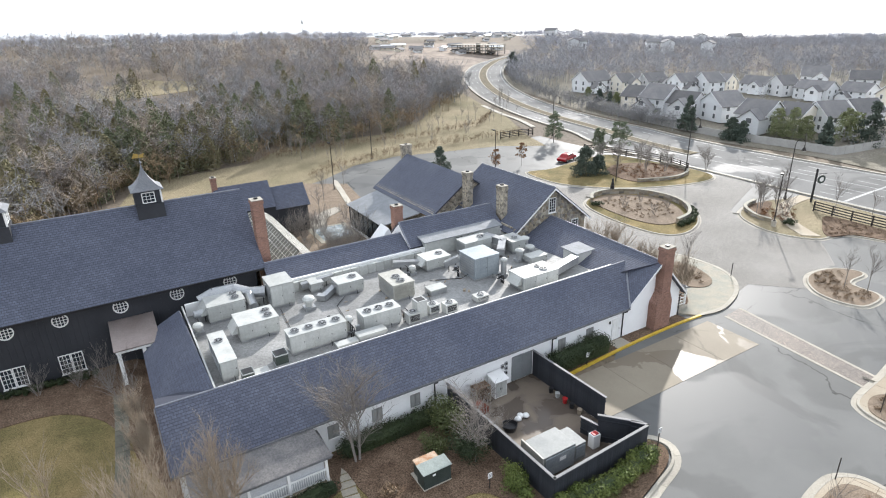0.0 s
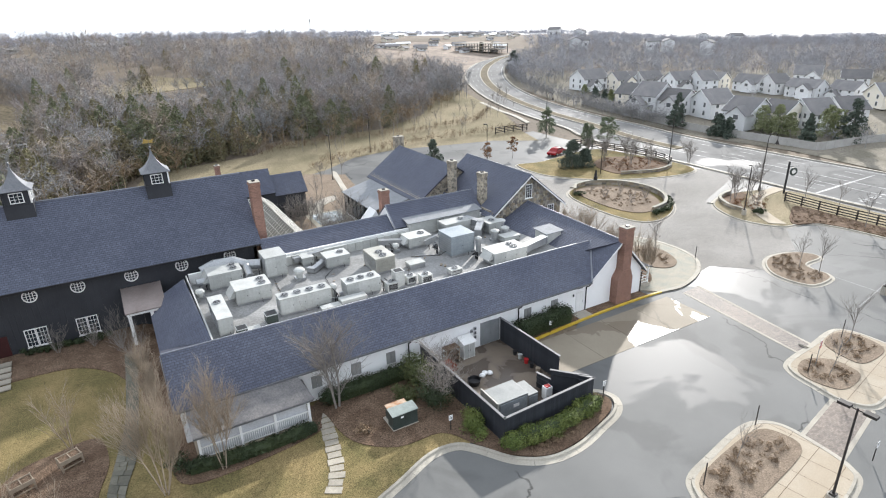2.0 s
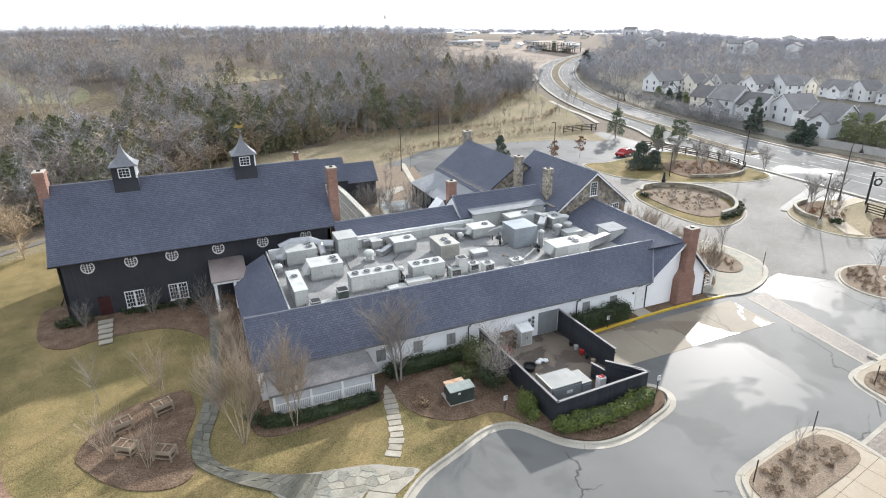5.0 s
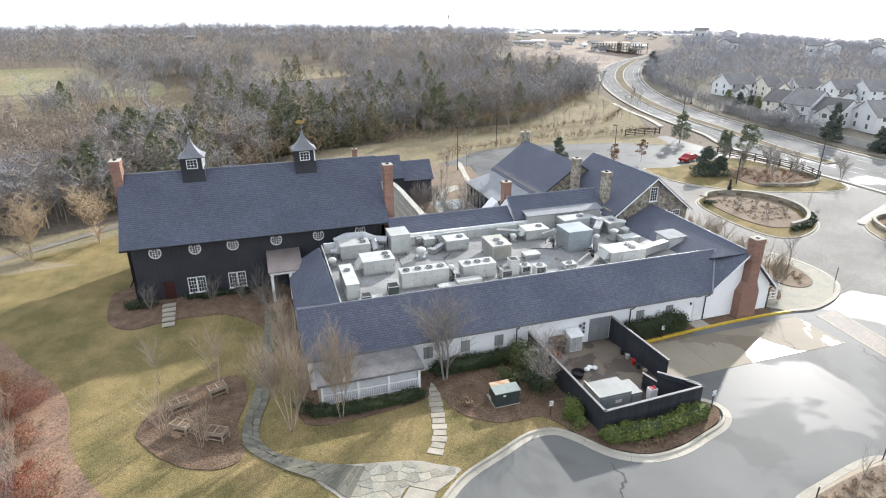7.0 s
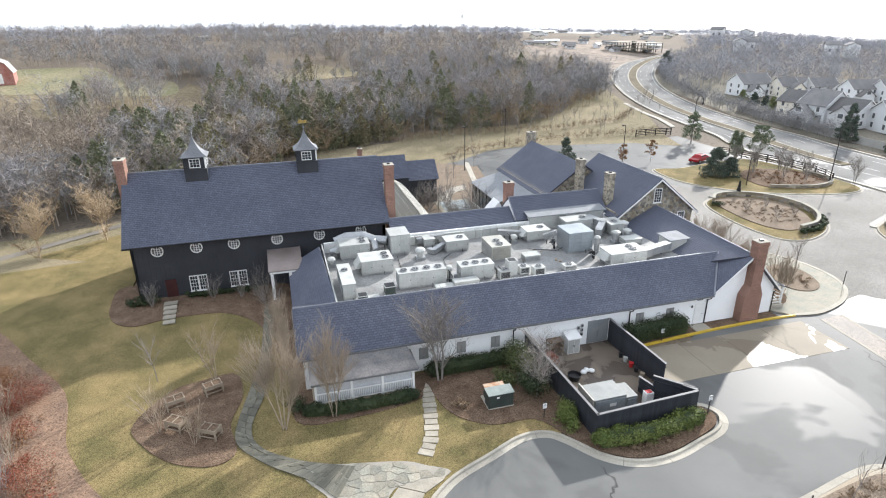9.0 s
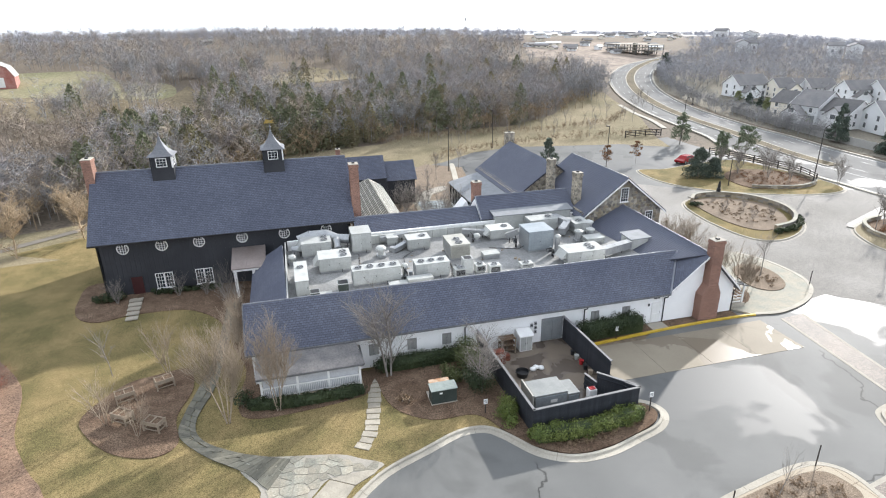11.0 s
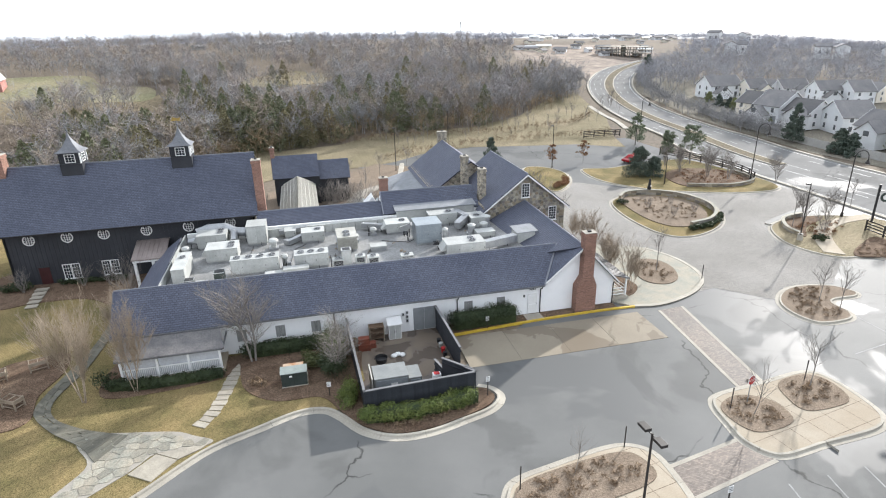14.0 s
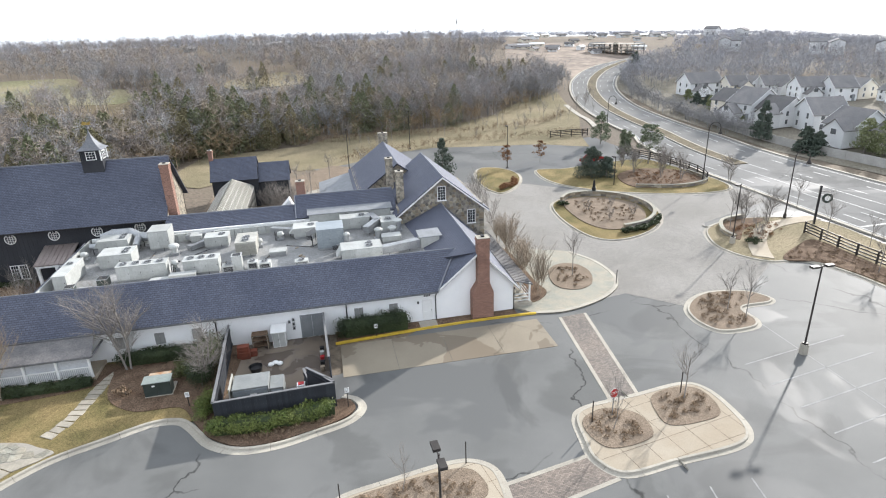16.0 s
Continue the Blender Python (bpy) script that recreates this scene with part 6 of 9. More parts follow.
def louvre_face(geo, x0, x1, z0, z1, y, n=8, axis="y"):
    for k in range(n):
        z = z0 + (z1 - z0) * k / n
        h = (z1 - z0) / n
        if axis == "y":
            geo.plate([(x0, y, z), (x1, y, z), (x1, y - 0.035, z + h * 0.75), (x0, y - 0.035, z + h * 0.75)], 0.01)
        else:
            geo.plate([(y, x1, z), (y, x0, z), (y - 0.035, x0, z + h * 0.75), (y - 0.035, x1, z + h * 0.75)], 0.01)
    return geo


def fan(parent, x, y, z, r=0.3):
    f = new("fan")
    f.parent = parent
    f.matrix_basis = pose(x, y, z)
    n = 14
    g = Geo().lathe((0, 0, 0), [(r, 0), (r + 0.03, 0), (r + 0.03, 0.1), (r - 0.01, 0.1)], n)
    part("fan_ring", g, M_GALV, f)
    part("fan_well", Geo().tube((0, 0, 0.1), (0, 0, 0.106), r - 0.02, r - 0.02, n), M_DARK, f, "dark fan opening")
    g = Geo()
    for k in range(4):
        a = math.pi * k / 4
        c, s = math.cos(a) * (r - 0.02), math.sin(a) * (r - 0.02)
        g.tube((-c, -s, 0.118), (c, s, 0.118), 0.008, 0.008, 4, False)
    for q in (0.45, 0.8):
        for k in range(n):
            a, b = 2 * math.pi * k / n, 2 * math.pi * (k + 1) / n
            g.tube((r * q * math.cos(a), r * q * math.sin(a), 0.12), (r * q * math.cos(b), r * q * math.sin(b), 0.12), 0.007, 0.007, 3, False)
    part("fan_guard", g, M_GALV, f)
    part("hub", Geo().tube((0, 0, 0.106), (0, 0, 0.13), 0.07, 0.06, 8), M_GALV, f)
    return f


def roof_unit(x, y, w, d, h, label, fans=(), mat_=M_UNIT, louvre=False, hood=False, name="rooftop_unit", panels=3):
    """A packaged unit on its kerb, x and y at its front left corner."""
    u = thing(name, label, "rooftop unit", group="rooftop units", at=(x, y, WELL))
    part("curb", Geo().box(0.08, 0.08, 0, w - 0.08, d - 0.08, 0.22), M_GALV, u)
    part("casing", Geo().box(0, 0, 0.22, w, d, h), mat_, u, bevel=0.02)
    part("lid", Geo().box(-0.03, -0.03, h, w + 0.03, d + 0.03, h + 0.045), mat_, u, bevel=0.012)
    pw = (w - 0.1) / panels
    for k in range(panels):
        part("access_panel", Geo().box(0.05 + pw * k + 0.02, -0.018, 0.32, 0.05 + pw * (k + 1) - 0.02, 0, h - 0.08), mat_, u, bevel=0.006)
        part("latch", Geo().box(0.05 + pw * (k + 1) - 0.1, -0.035, 0.22 + h * 0.4, 0.05 + pw * (k + 1) - 0.06, -0.018, 0.32 + h * 0.4), M_DARK, u)
    g = Geo()
    louvre_face(g, 0.15, d - 0.15, 0.4, h - 0.15, 0, 7, "x")
    part("side_louvre", g, M_GALV, u)
    if louvre:
        for k in range(12):
            z0 = 0.35 + (h - 0.45) * k / 12
            part("guard_slat", louvre_face(Geo(), 0.1, w - 0.1, z0, z0 + (h - 0.45) / 12, -0.03, 1), M_UNITTAN, u)
    for fx, fy, r in fans:
        fan(u, fx, fy, h + 0.045, r)
    if hood:
        g = Geo()
        g.add([(0.0, d * 0.15, h * 0.5), (0.0, d * 0.85, h * 0.5), (0.0, d * 0.85, h), (0.0, d * 0.15, h), (-0.5, d * 0.15, h * 0.5), (-0.5, d * 0.85, h * 0.5)],
              [(0, 1, 2, 3), (4, 3, 2, 5), (4, 0, 3), (5, 2, 1), (0, 4, 5, 1)])
        part("intake_hood", g, mat_, u)
    part("drain_pipe", Geo().pipe([(w * 0.7, -0.03, 0.35), (w * 0.7, -0.15, 0.3), (w * 0.7, -0.15, 0.02)], 0.02, 6), M_DARK, u)
    return u


roof_unit(4.1, 43.5, 2.8, 2.3, 1.45, "pale packaged rooftop unit with two fans", [(2.2, 0.7, 0.3), (2.2, 1.5, 0.3)], hood=True)
roof_unit(5.45, 39.3, 2.85, 2.2, 1.4, "pale packaged rooftop unit with two fans", [(2.25, 0.6, 0.3), (2.25, 1.4, 0.3)], hood=True)
roof_unit(3.3, 34.9, 1.05, 4.3, 1.5, "long narrow pale rooftop unit at the parapet", [(0.5, 2.9, 0.28)], panels=1)
roof_unit(8.0, 35.6, 4.1, 1.25, 1.5, "long pale condenser with four top fans", [(0.55 + 1.0 * k, 0.62, 0.3) for k in range(4)], panels=4)
roof_unit(13.45, 35.6, 3.0, 1.4, 1.4, "pale condenser with three top fans", [(0.6 + 0.9 * k, 0.7, 0.3) for k in range(3)], panels=3)
roof_unit(17.5, 38.9, 1.9, 2.9, 1.5, "beige unit with slatted front and two fans", [(0.95, 0.6, 0.34), (0.95, 1.5, 0.34)], M_UNITTAN, louvre=True, panels=1)
roof_unit(8.85, 43.25, 1.9, 2.3, 2.05, "tall pale air handler cabinet", [], panels=2)
roof_unit(14.15, 42.4, 2.25, 1.7, 1.15, "pale unit with one large fan", [(1.6, 0.9, 0.33)], panels=2)
roof_unit(12.45, 44.35, 1.1, 1.1, 0.85, "small square roof curb unit with a lid", [], panels=1)
roof_unit(22.75, 42.7, 2.5, 1.9, 1.1, "pale unit with one large fan", [(1.8, 1.0, 0.34)], panels=2, hood=True)
roof_unit(25.15, 38.55, 2.55, 2.5, 2.1, "large blue-grey air handler cabinet", [], M_UNITBLUE, panels=2)
roof_unit(27.6, 43.8, 3.1, 1.8, 1.3, "pale unit behind the blue cabinet", [(2.3, 0.9, 0.33)], panels=3)
roof_unit(31.7, 41.8, 1.7, 2.2, 1.2, "pale unit with one fan near the dormer", [(0.8, 0.9, 0.34)], panels=2)
roof_unit(27.25, 34.45, 3.7, 2.1, 1.3, "pale unit at the front parapet with a side duct", [(2.6, 0.7, 0.33), (2.6, 1.4, 0.3)], panels=3, hood=True)
roof_unit(31.4, 38.6, 1.9, 1.2, 0.7, "low pale unit beside the tanks", [], panels=1)


def condenser(x, y, w, h, label):
    c = thing("condenser", label, "condenser", group="small condensers", at=(x, y, WELL))
    part("stand", Geo().box(0.05, 0.05, 0, w - 0.05, 0.75, 0.12), M_GALV, c)
    part("casing", Geo().box(0, 0, 0.12, w, 0.8, h), M_UNIT, c, bevel=0.015)
    part("coil", Geo().box(0.12, -0.012, 0.22, w - 0.12, 0.0, h - 0.12), M_DARK, c, "dark coil face")
    for k in range(7):
        z = 0.24 + (h - 0.4) * k / 7
        part("guard_bar", Geo().box(0.1, -0.022, z, w - 0.1, -0.012, z + 0.012), M_GALV, c)
    fan(c, w / 2, 0.4, h, 0.26)
    return c


condenser(16.75, 34.95, 1.05, 0.85, "small condenser with a dark coil")
condenser(18.85, 35.45, 0.9, 0.75, "small condenser with a dark coil")
condenser(19.9, 34.75, 1.05, 0.85, "small condenser with a dark coil")
condenser(23.0, 35.1, 1.2, 0.5, "low condenser with a top fan")


def exhaust(x, y, h, r, label, kind_="mushroom"):
    e = thing("roof_vent", label, "roof vent", group="roof vents", at=(x, y, WELL))
    part("base", Geo().box(-r * 1.1, -r * 1.1, 0, r * 1.1, r * 1.1, 0.25), M_GALV, e, bevel=0.01)
    if kind_ == "mushroom":
        part("flue_pipe", Geo().tube((0, 0, 0.25), (0, 0, h * 0.6), r * 0.75, r * 0.75, 12), M_UNIT, e)
        part("hood", Geo().lathe((0, 0, h * 0.55), [(r * 0.8, 0), (r * 1.25, 0.04), (r * 1.25, 0.2), (r * 0.9, 0.36), (r * 0.3, 0.42)], 14), M_UNIT, e)
    elif kind_ == "pipe":
        part("flue_pipe", Geo().tube((0, 0, 0.25), (0, 0, h), r, r, 12), M_GALV, e)
        part("cap", Geo().lathe((0, 0, h), [(r * 1.25, 0.0), (r * 1.25, 0.14), (r * 0.5, 0.28)], 12), M_UNIT, e)
    else:
        part("flue_pipe", Geo().box(-r, -r, 0.25, r, r, h), M_GREENBOX if kind_ == "green" else M_UNIT, e, bevel=0.01)
        part("mouth", Geo().box(-r * 0.8, -r * 0.8, h, r * 0.8, r * 0.8, h + 0.012), M_DARK, e, "dark open top")
        part("rim", Geo().box(-r * 1.08, -r * 1.08, h - 0.06, r * 1.08, r * 1.08, h - 0.002), M_GALV, e)
    return e


exhaust(11.4, 41.9, 1.3, 0.4, "white mushroom exhaust vent")
exhaust(12.6, 36.5, 1.75, 0.26, "round galvanised exhaust pipe")
exhaust(7.1, 35.1, 0.95, 0.42, "square green grease vent", "green")
exhaust(4.75, 34.3, 0.8, 0.36, "square green grease vent", "green")
exhaust(18.05, 35.6, 1.6, 0.42, "tall square vent with an open top", "box")
exhaust(27.95, 38.2, 1.5, 0.25, "round galvanised flue beside the blue cabinet", "pipe")
exhaust(19.4, 41.6, 0.9, 0.3, "white mushroom exhaust vent")
exhaust(21.4, 43.1, 0.85, 0.3, "white mushroom exhaust vent")
exhaust(31.2, 40.1, 1.0, 0.36, "squat round exhaust drum", "pipe")
exhaust(32.6, 40.3, 1.0, 0.36, "squat round exhaust drum", "pipe")
exhaust(33.4, 42.2, 1.1, 0.42, "squat round exhaust drum", "pipe")
exhaust(3.15, 42.6, 0.9, 0.32, "white mushroom exhaust vent")


def duct(pts, w, h, label, round_=False):
    d = thing("duct", label, "duct", group="roof ducts", at=pts[0])
    o = Vector(pts[0])
    for a, b in zip(pts, pts[1:]):
        a, b = Vector(a) - o, Vector(b) - o
        g = Geo()
        if round_:
            g.tube(a, b, w / 2, w / 2, 14)
        else:
            v = (b - a).normalized()
            s = v.cross(Vector((0, 0, 1))) if abs(v.z) < 0.9 else Vector((1, 0, 0))
            s = s.normalized() * w / 2
            t = s.cross(v).normalized() * h / 2
            a2, b2 = a - v * (w * 0.3), b + v * (w * 0.3)
            p = [a2 - s - t, a2 + s - t, a2 + s + t, a2 - s + t, b2 - s - t, b2 + s - t, b2 + s + t, b2 - s + t]
            g.add(p, [(0, 1, 2, 3), (7, 6, 5, 4), (0, 4, 5, 1), (1, 5, 6, 2), (2, 6, 7, 3), (3, 7, 4, 0)])
        part("section", g, M_GALV, d)
        n = max(1, int((b - a).length / 1.2))
        for k in range(n + 1):
            c = a.lerp(b, k / n)
            v = (b - a).normalized() * 0.03
            g = Geo()
            if round_:
                g.tube(c - v, c + v, w / 2 + 0.03, w / 2 + 0.03, 14)
            else:
                s2, t2 = s * 1.06, t * 1.06
                p = [c - v - s2 - t2, c - v + s2 - t2, c - v + s2 + t2, c - v - s2 + t2, c + v - s2 - t2, c + v + s2 - t2, c + v + s2 + t2, c + v - s2 + t2]
                g.add(p, [(0, 1, 2, 3), (7, 6, 5, 4), (0, 4, 5, 1), (1, 5, 6, 2), (2, 6, 7, 3), (3, 7, 4, 0)])
            part("flange", g, M_GALV, d)
        lo = min(a.z, b.z) + o.z
        if lo - h / 2 > WELL + 0.08:
            for k in (0.2, 0.8):
                c = a.lerp(b, k)
                part("support", Geo().box(c.x - 0.03, c.y - 0.03, WELL - o.z, c.x + 0.03, c.y + 0.03, c.z - h * 0.3), M_DARK, d)
    return d


duct([(3.9, 45.9, 6.0), (5.0, 46.0, 6.35), (6.6, 45.9, 6.35), (7.6, 45.3, 6.0), (8.8, 44.8, 6.0)], 0.9, 0.9, "large curved galvanised duct behind the units", True)
duct([(7.5, 44.9, 6.0), (7.5, 43.6, 5.5)], 0.7, 0.7, "short galvanised duct elbow between units", True)
duct([(3.2, 44.3, 5.7), (4.1, 44.3, 5.7)], 0.6, 0.6, "short round duct stub with a flared end", True)
duct([(14.1, 43.4, 5.4), (12.9, 42.6, 5.2), (12.6, 42.9, 5.2)], 0.5, 0.45, "low galvanised duct between units")
duct([(31.0, 35.3, 5.6), (34.4, 36.3, 5.6)], 0.75, 0.7, "pale duct running to the dormer")
duct([(20.6, 44.9, 5.5), (22.8, 43.8, 5.5)], 0.55, 0.5, "pale duct feeding the unit")
duct([(30.9, 45.0, 5.9), (31.4, 43.0, 5.9), (30.2, 41.7, 5.6)], 0.7, 0.7, "pale duct bending behind the blue cabinet")
duct([(24.3, 41.9, 5.7), (25.1, 41.3, 6.2)], 0.55, 0.5, "sloping pale duct beside the cabinet")
duct([(12.0, 45.2, 5.5), (14.6, 45.2, 5.7)], 0.45, 0.4, "low pale duct along the parapet")


def line_set(x, y, rz, n, h):
    """Insulated dark pipes rising from the deck and bending into the unit beside them."""
    p = thing("refrigerant_pipes", "bundle of black insulated pipes beside a rooftop unit", "pipes", group="pipe bundles on the roof", at=(x, y, WELL), rz=rz)
    for k in range(n):
        hk = h * (1 - 0.18 * (k % 3))
        part("pipe", Geo().pipe([(0.13 * k, 0, 0), (0.13 * k, 0, hk - 0.12), (0.13 * k, 0.06, hk), (0.13 * k, 0.5, hk)], 0.04, 6), M_DARK, p)
    part("strap", Geo().box(-0.07, -0.06, h * 0.4, 0.13 * n - 0.04, 0.06, h * 0.4 + 0.05), M_GALV, p)
    part("disconnect_box", Geo().box(0.13 * n, -0.1, 0.35, 0.13 * n + 0.3, 0.1, 0.85), M_GALV, p, bevel=0.01)
    return p


for x, y, rz_, n_, h_ in ((12.45, 35.75, 0, 3, 1.1), (16.65, 35.6, 0, 4, 0.9), (27.0, 36.9, 90, 4, 0.8), (28.4, 37.0, 0, 3, 0.7), (20.9, 43.0, 0, 3, 0.9), (24.6, 40.3, 90, 3, 1.0)):
    line_set(x, y, rz_, n_, h_)


def skylight(x, y, w, d, h, label):
    s = thing("roof_hatch", label, "roof hatch", group="roof hatches", at=(x, y, WELL))
    part("curb", Geo().box(0, 0, 0, w, d, h * 0.7), M_GALV, s, bevel=0.01)
    part("lid", Geo().box(-0.05, -0.05, h * 0.7, w + 0.05, d + 0.05, h), M_UNIT, s, "pale flat lid", bevel=0.02)


skylight(10.9, 34.35, 1.5, 0.6, 0.5, "low pale roof hatch by the parapet")
skylight(12.5, 34.3, 2.1, 0.75, 0.75, "low pale roof hatch by the parapet")
skylight(20.6, 38.3, 1.5, 1.0, 0.5, "pale tilted roof hatch")
skylight(5.2, 34.2, 0.9, 0.7, 0.35, "small tan roof box")
# pipe runs and clutter on the membrane
for pts, r in (([(17.2, 36.2, 5.0), (17.2, 38.6, 5.0)], 0.03), ([(22.0, 41.0, 4.96), (24.6, 39.8, 4.96), (25.1, 39.6, 5.3)], 0.03), ([(9.0, 38.3, 4.95), (9.4, 43.1, 4.95)], 0.025), ([(19.6, 36.2, 4.96), (21.2, 40.5, 4.96)], 0.025), ([(13.0, 37.4, 4.96), (13.4, 41.0, 4.96), (14.6, 42.3, 4.96)], 0.025)):
    o = Vector(pts[0])
    pp = thing("roof_pipe", "thin conduit lying on the flat roof", "pipe", group="roof pipes", at=pts[0])
    part("conduit", Geo().pipe([Vector(p) - o for p in pts], r, 6), M_DARK, pp)
    for k in range(3):
        c = Vector(pts[0]).lerp(Vector(pts[-1]), 0.2 + 0.3 * k) - o
        part("sleeper", Geo().box(c.x - 0.12, c.y - 0.05, -0.08, c.x + 0.12, c.y + 0.05, -0.02), M_WOOD, pp)
r_ = random.Random(3)
for k in range(16):
    x, y = r_.uniform(6, 32), r_.uniform(36.8, 42)
    solid("roof_debris", Geo().obox((0, 0, 0), (r_.uniform(0.12, 0.35), r_.uniform(0.08, 0.2), r_.uniform(0.05, 0.16)), r_.uniform(0, 90)), r_.choice([M_DARK, M_GALV, M_WOOD]), "small block left lying on the flat roof", "block", group="blocks on the roof", at=(x, y, WELL))

# ---- dark board enclosure with its yard ----
enc = thing("board_enclosure", "dark painted board fence round a service yard", "fence", at=(0, 0, 0))
part("yard_slab", Geo().box(17.5, 20.2, -0.1, 25.4, 30.6, 0.03), wet_mat("yard_concrete", (0.20, 0.165, 0.13), (0.15, 0.12, 0.095), (0.10, 0.08, 0.065), 0.6, 0.2, 0.3, 0.5), enc, "stained brown concrete yard")


def board_run(a, b, z0=0.05, z1=2.05, w=0.2, cap=True):
    a, b = Vector(a), Vector(b)
    n = int((b - a).length / w)
    ang = math.degrees(math.atan2(b.y - a.y, b.x - a.x))
    me = Geo().box(-w / 2 + 0.004, -0.03, z0, w / 2 - 0.004, 0.03, z1).mesh("board", M_FENCEDARK)
    for k in range(n):
        p = a.lerp(b, (k + 0.5) / n)
        part("board", me, M_FENCEDARK, enc, at=(p.x, p.y, 0.006 * math.sin(k * 1.7)), rz=ang)
    L = (b - a).length
    m = (a + b) / 2
    part("backing", Geo().box(-L / 2 + 0.02, -0.018, z0 + 0.02, L / 2 - 0.02, 0.018, z1 - 0.03), M_FENCEDARK, enc, at=(m.x, m.y, 0), rz=ang)
    if cap:
        part("cap_rail", Geo().box(-L / 2 - 0.07, -0.09, z1, L / 2 + 0.07, 0.09, z1 + 0.05), M_FENCECAP, enc, "weathered grey cap rail", at=(m.x, m.y, 0), rz=ang)
    for z in (0.4, z1 - 0.4):
        part("rail", Geo().box(-L / 2, 0.03, z, L / 2, 0.09, z + 0.1), M_FENCEDARK, enc, at=(m.x, m.y, 0), rz=ang)


board_run((17.3, 30.5), (17.6, 19.5), z1=2.1)
board_run((17.6, 19.5), (25.6, 19.8), z1=2.1)
board_run((25.6, 19.8), (25.0, 20.6), z1=2.1)
board_run((25.1, 30.5), (25.35, 23.2), z1=2.2)
board_run((25.45, 20.2), (23.7, 22.2), z1=2.1)
board_run((23.7, 22.2), (23.4, 23.4), z1=1.3)
M_COOLER = mat("stained_cooler_metal", (0.235, 0.245, 0.24), (0.19, 0.20, 0.20), 0.55, 1.0, 7, 0.05, metal=0.05, grain=0.06)
# big pale cooler box
gen = thing("walk_in_cooler", "pale metal walk-in cooler box with a lower wing", "cooler", at=(18.5, 21.4, 0.03))
part("main_box", Geo().box(0, 0, 0, 2.5, 1.9, 1.6), M_COOLER, gen, bevel=0.03)
part("side_box", Geo().box(2.52, 0.1, 0, 3.5, 1.8, 1.25), M_COOLER, gen, bevel=0.03)
part("front_panel", Geo().box(0.1, -0.04, 0.1, 2.4, -0.002, 1.45), M_UNITBLUE, gen, "grey-blue front panel")
part("vent_panel", Geo().box(2.65, 0.05, 0.3, 3.4, 0.098, 1.1), M_UNITBLUE, gen)
part("end_plate", Geo().box(-0.2, -0.1, 0, -0.1, 2.0, 1.75), M_UNITTAN, gen)
part("label_plate", Geo().box(1.2, -0.055, 0.9, 1.7, -0.042, 1.15), M_TRIM, gen, "white plate on the panel")
it = thing("storage_cabinet", "white plastic storage cabinet against the wall", "cabinet", at=(20.75, 29.5, 0.03))
it.scale = (0.85, 0.9, 0.85)
part("body", Geo().box(0, 0, 0, 1.3, 1.0, 1.7), M_TRIM, it, bevel=0.02)
part("roof", Geo().plate([(-0.1, -0.15, 1.72), (1.4, -0.15, 1.72), (1.4, 1.1, 2.0), (-0.1, 1.1, 2.0)], 0.06), M_TRIM, it, "white sloping lid")
for k in range(2):
    part("door", Geo().box(0.06 + 0.6 * k, -0.03, 0.1, 0.62 + 0.6 * k, -0.002, 1.55), M_UNIT, it, bevel=0.01)
    part("handle", Geo().box(0.52 + 0.16 * k, -0.06, 0.8, 0.56 + 0.16 * k, -0.03, 1.0), M_DARK, it)
sf = thing("stacked_crates", "rusty red crates stacked at the fence", "crates", at=(18.0, 28.2, 0.03))
rustm = mat("rusty_paint", (0.20, 0.06, 0.035), (0.14, 0.05, 0.035), 0.8, 2, 12, 0.3)
for k, (x, y, z, w, d, h) in enumerate(((0, 0, 0, 1.0, 0.7, 0.6), (0.05, 0.05, 0.6, 0.9, 0.6, 0.5), (1.0, 0.3, 0, 0.5, 0.5, 0.5))):
    c = part("crate", Geo().box(x, y, z, x + w, y + d, z + h), rustm, sf, bevel=0.015)
    part("crate_slat", Geo().box(x - 0.02, y - 0.02, z + h * 0.4, x + w + 0.02, y - 0.001, z + h * 0.55), rustm, c)
tub = thing("black_tub", "round black plastic tub standing in the yard", "tub", at=(19.6, 26.2, 0.03))
tub.scale = (0.72, 0.72, 0.75)
part("wall", Geo().lathe((0, 0, 0), [(0.55, 0), (0.7, 0.55), (0.74, 0.6), (0.7, 0.62), (0.62, 0.3)], 18), M_DARK, tub)
part("handle", Geo().box(-0.82, -0.1, 0.5, -0.72, 0.1, 0.56), M_DARK, tub)
rk = thing("pallet_rack", "brown timber rack with pallets against the wall", "rack", at=(19.1, 29.5, 0.03))
for x in (0, 1.2):
    for y in (0, 0.7):
        part("leg", Geo().box(x, y, 0, x + 0.07, y + 0.07, 1.4), M_WOOD, rk)
for z in (0.3, 0.8, 1.3):
    part("shelf", Geo().box(0, 0, z, 1.27, 0.77, z + 0.06), M_MULCH, rk)
for k in range(3):
    bn = thing("refuse_bag", "pale crumpled plastic sack on the slab", "sack", group="sacks in the yard", at=(20.7 + 0.35 * k, 26.7 + 0.2 * (k % 2), 0.03), rz=40 * k)
    part("sack", Geo().lathe((0, 0, 0), [(0.16, 0), (0.26, 0.08), (0.22, 0.2), (0.06, 0.28)], 9), M_TRIM, bn, flat=False)
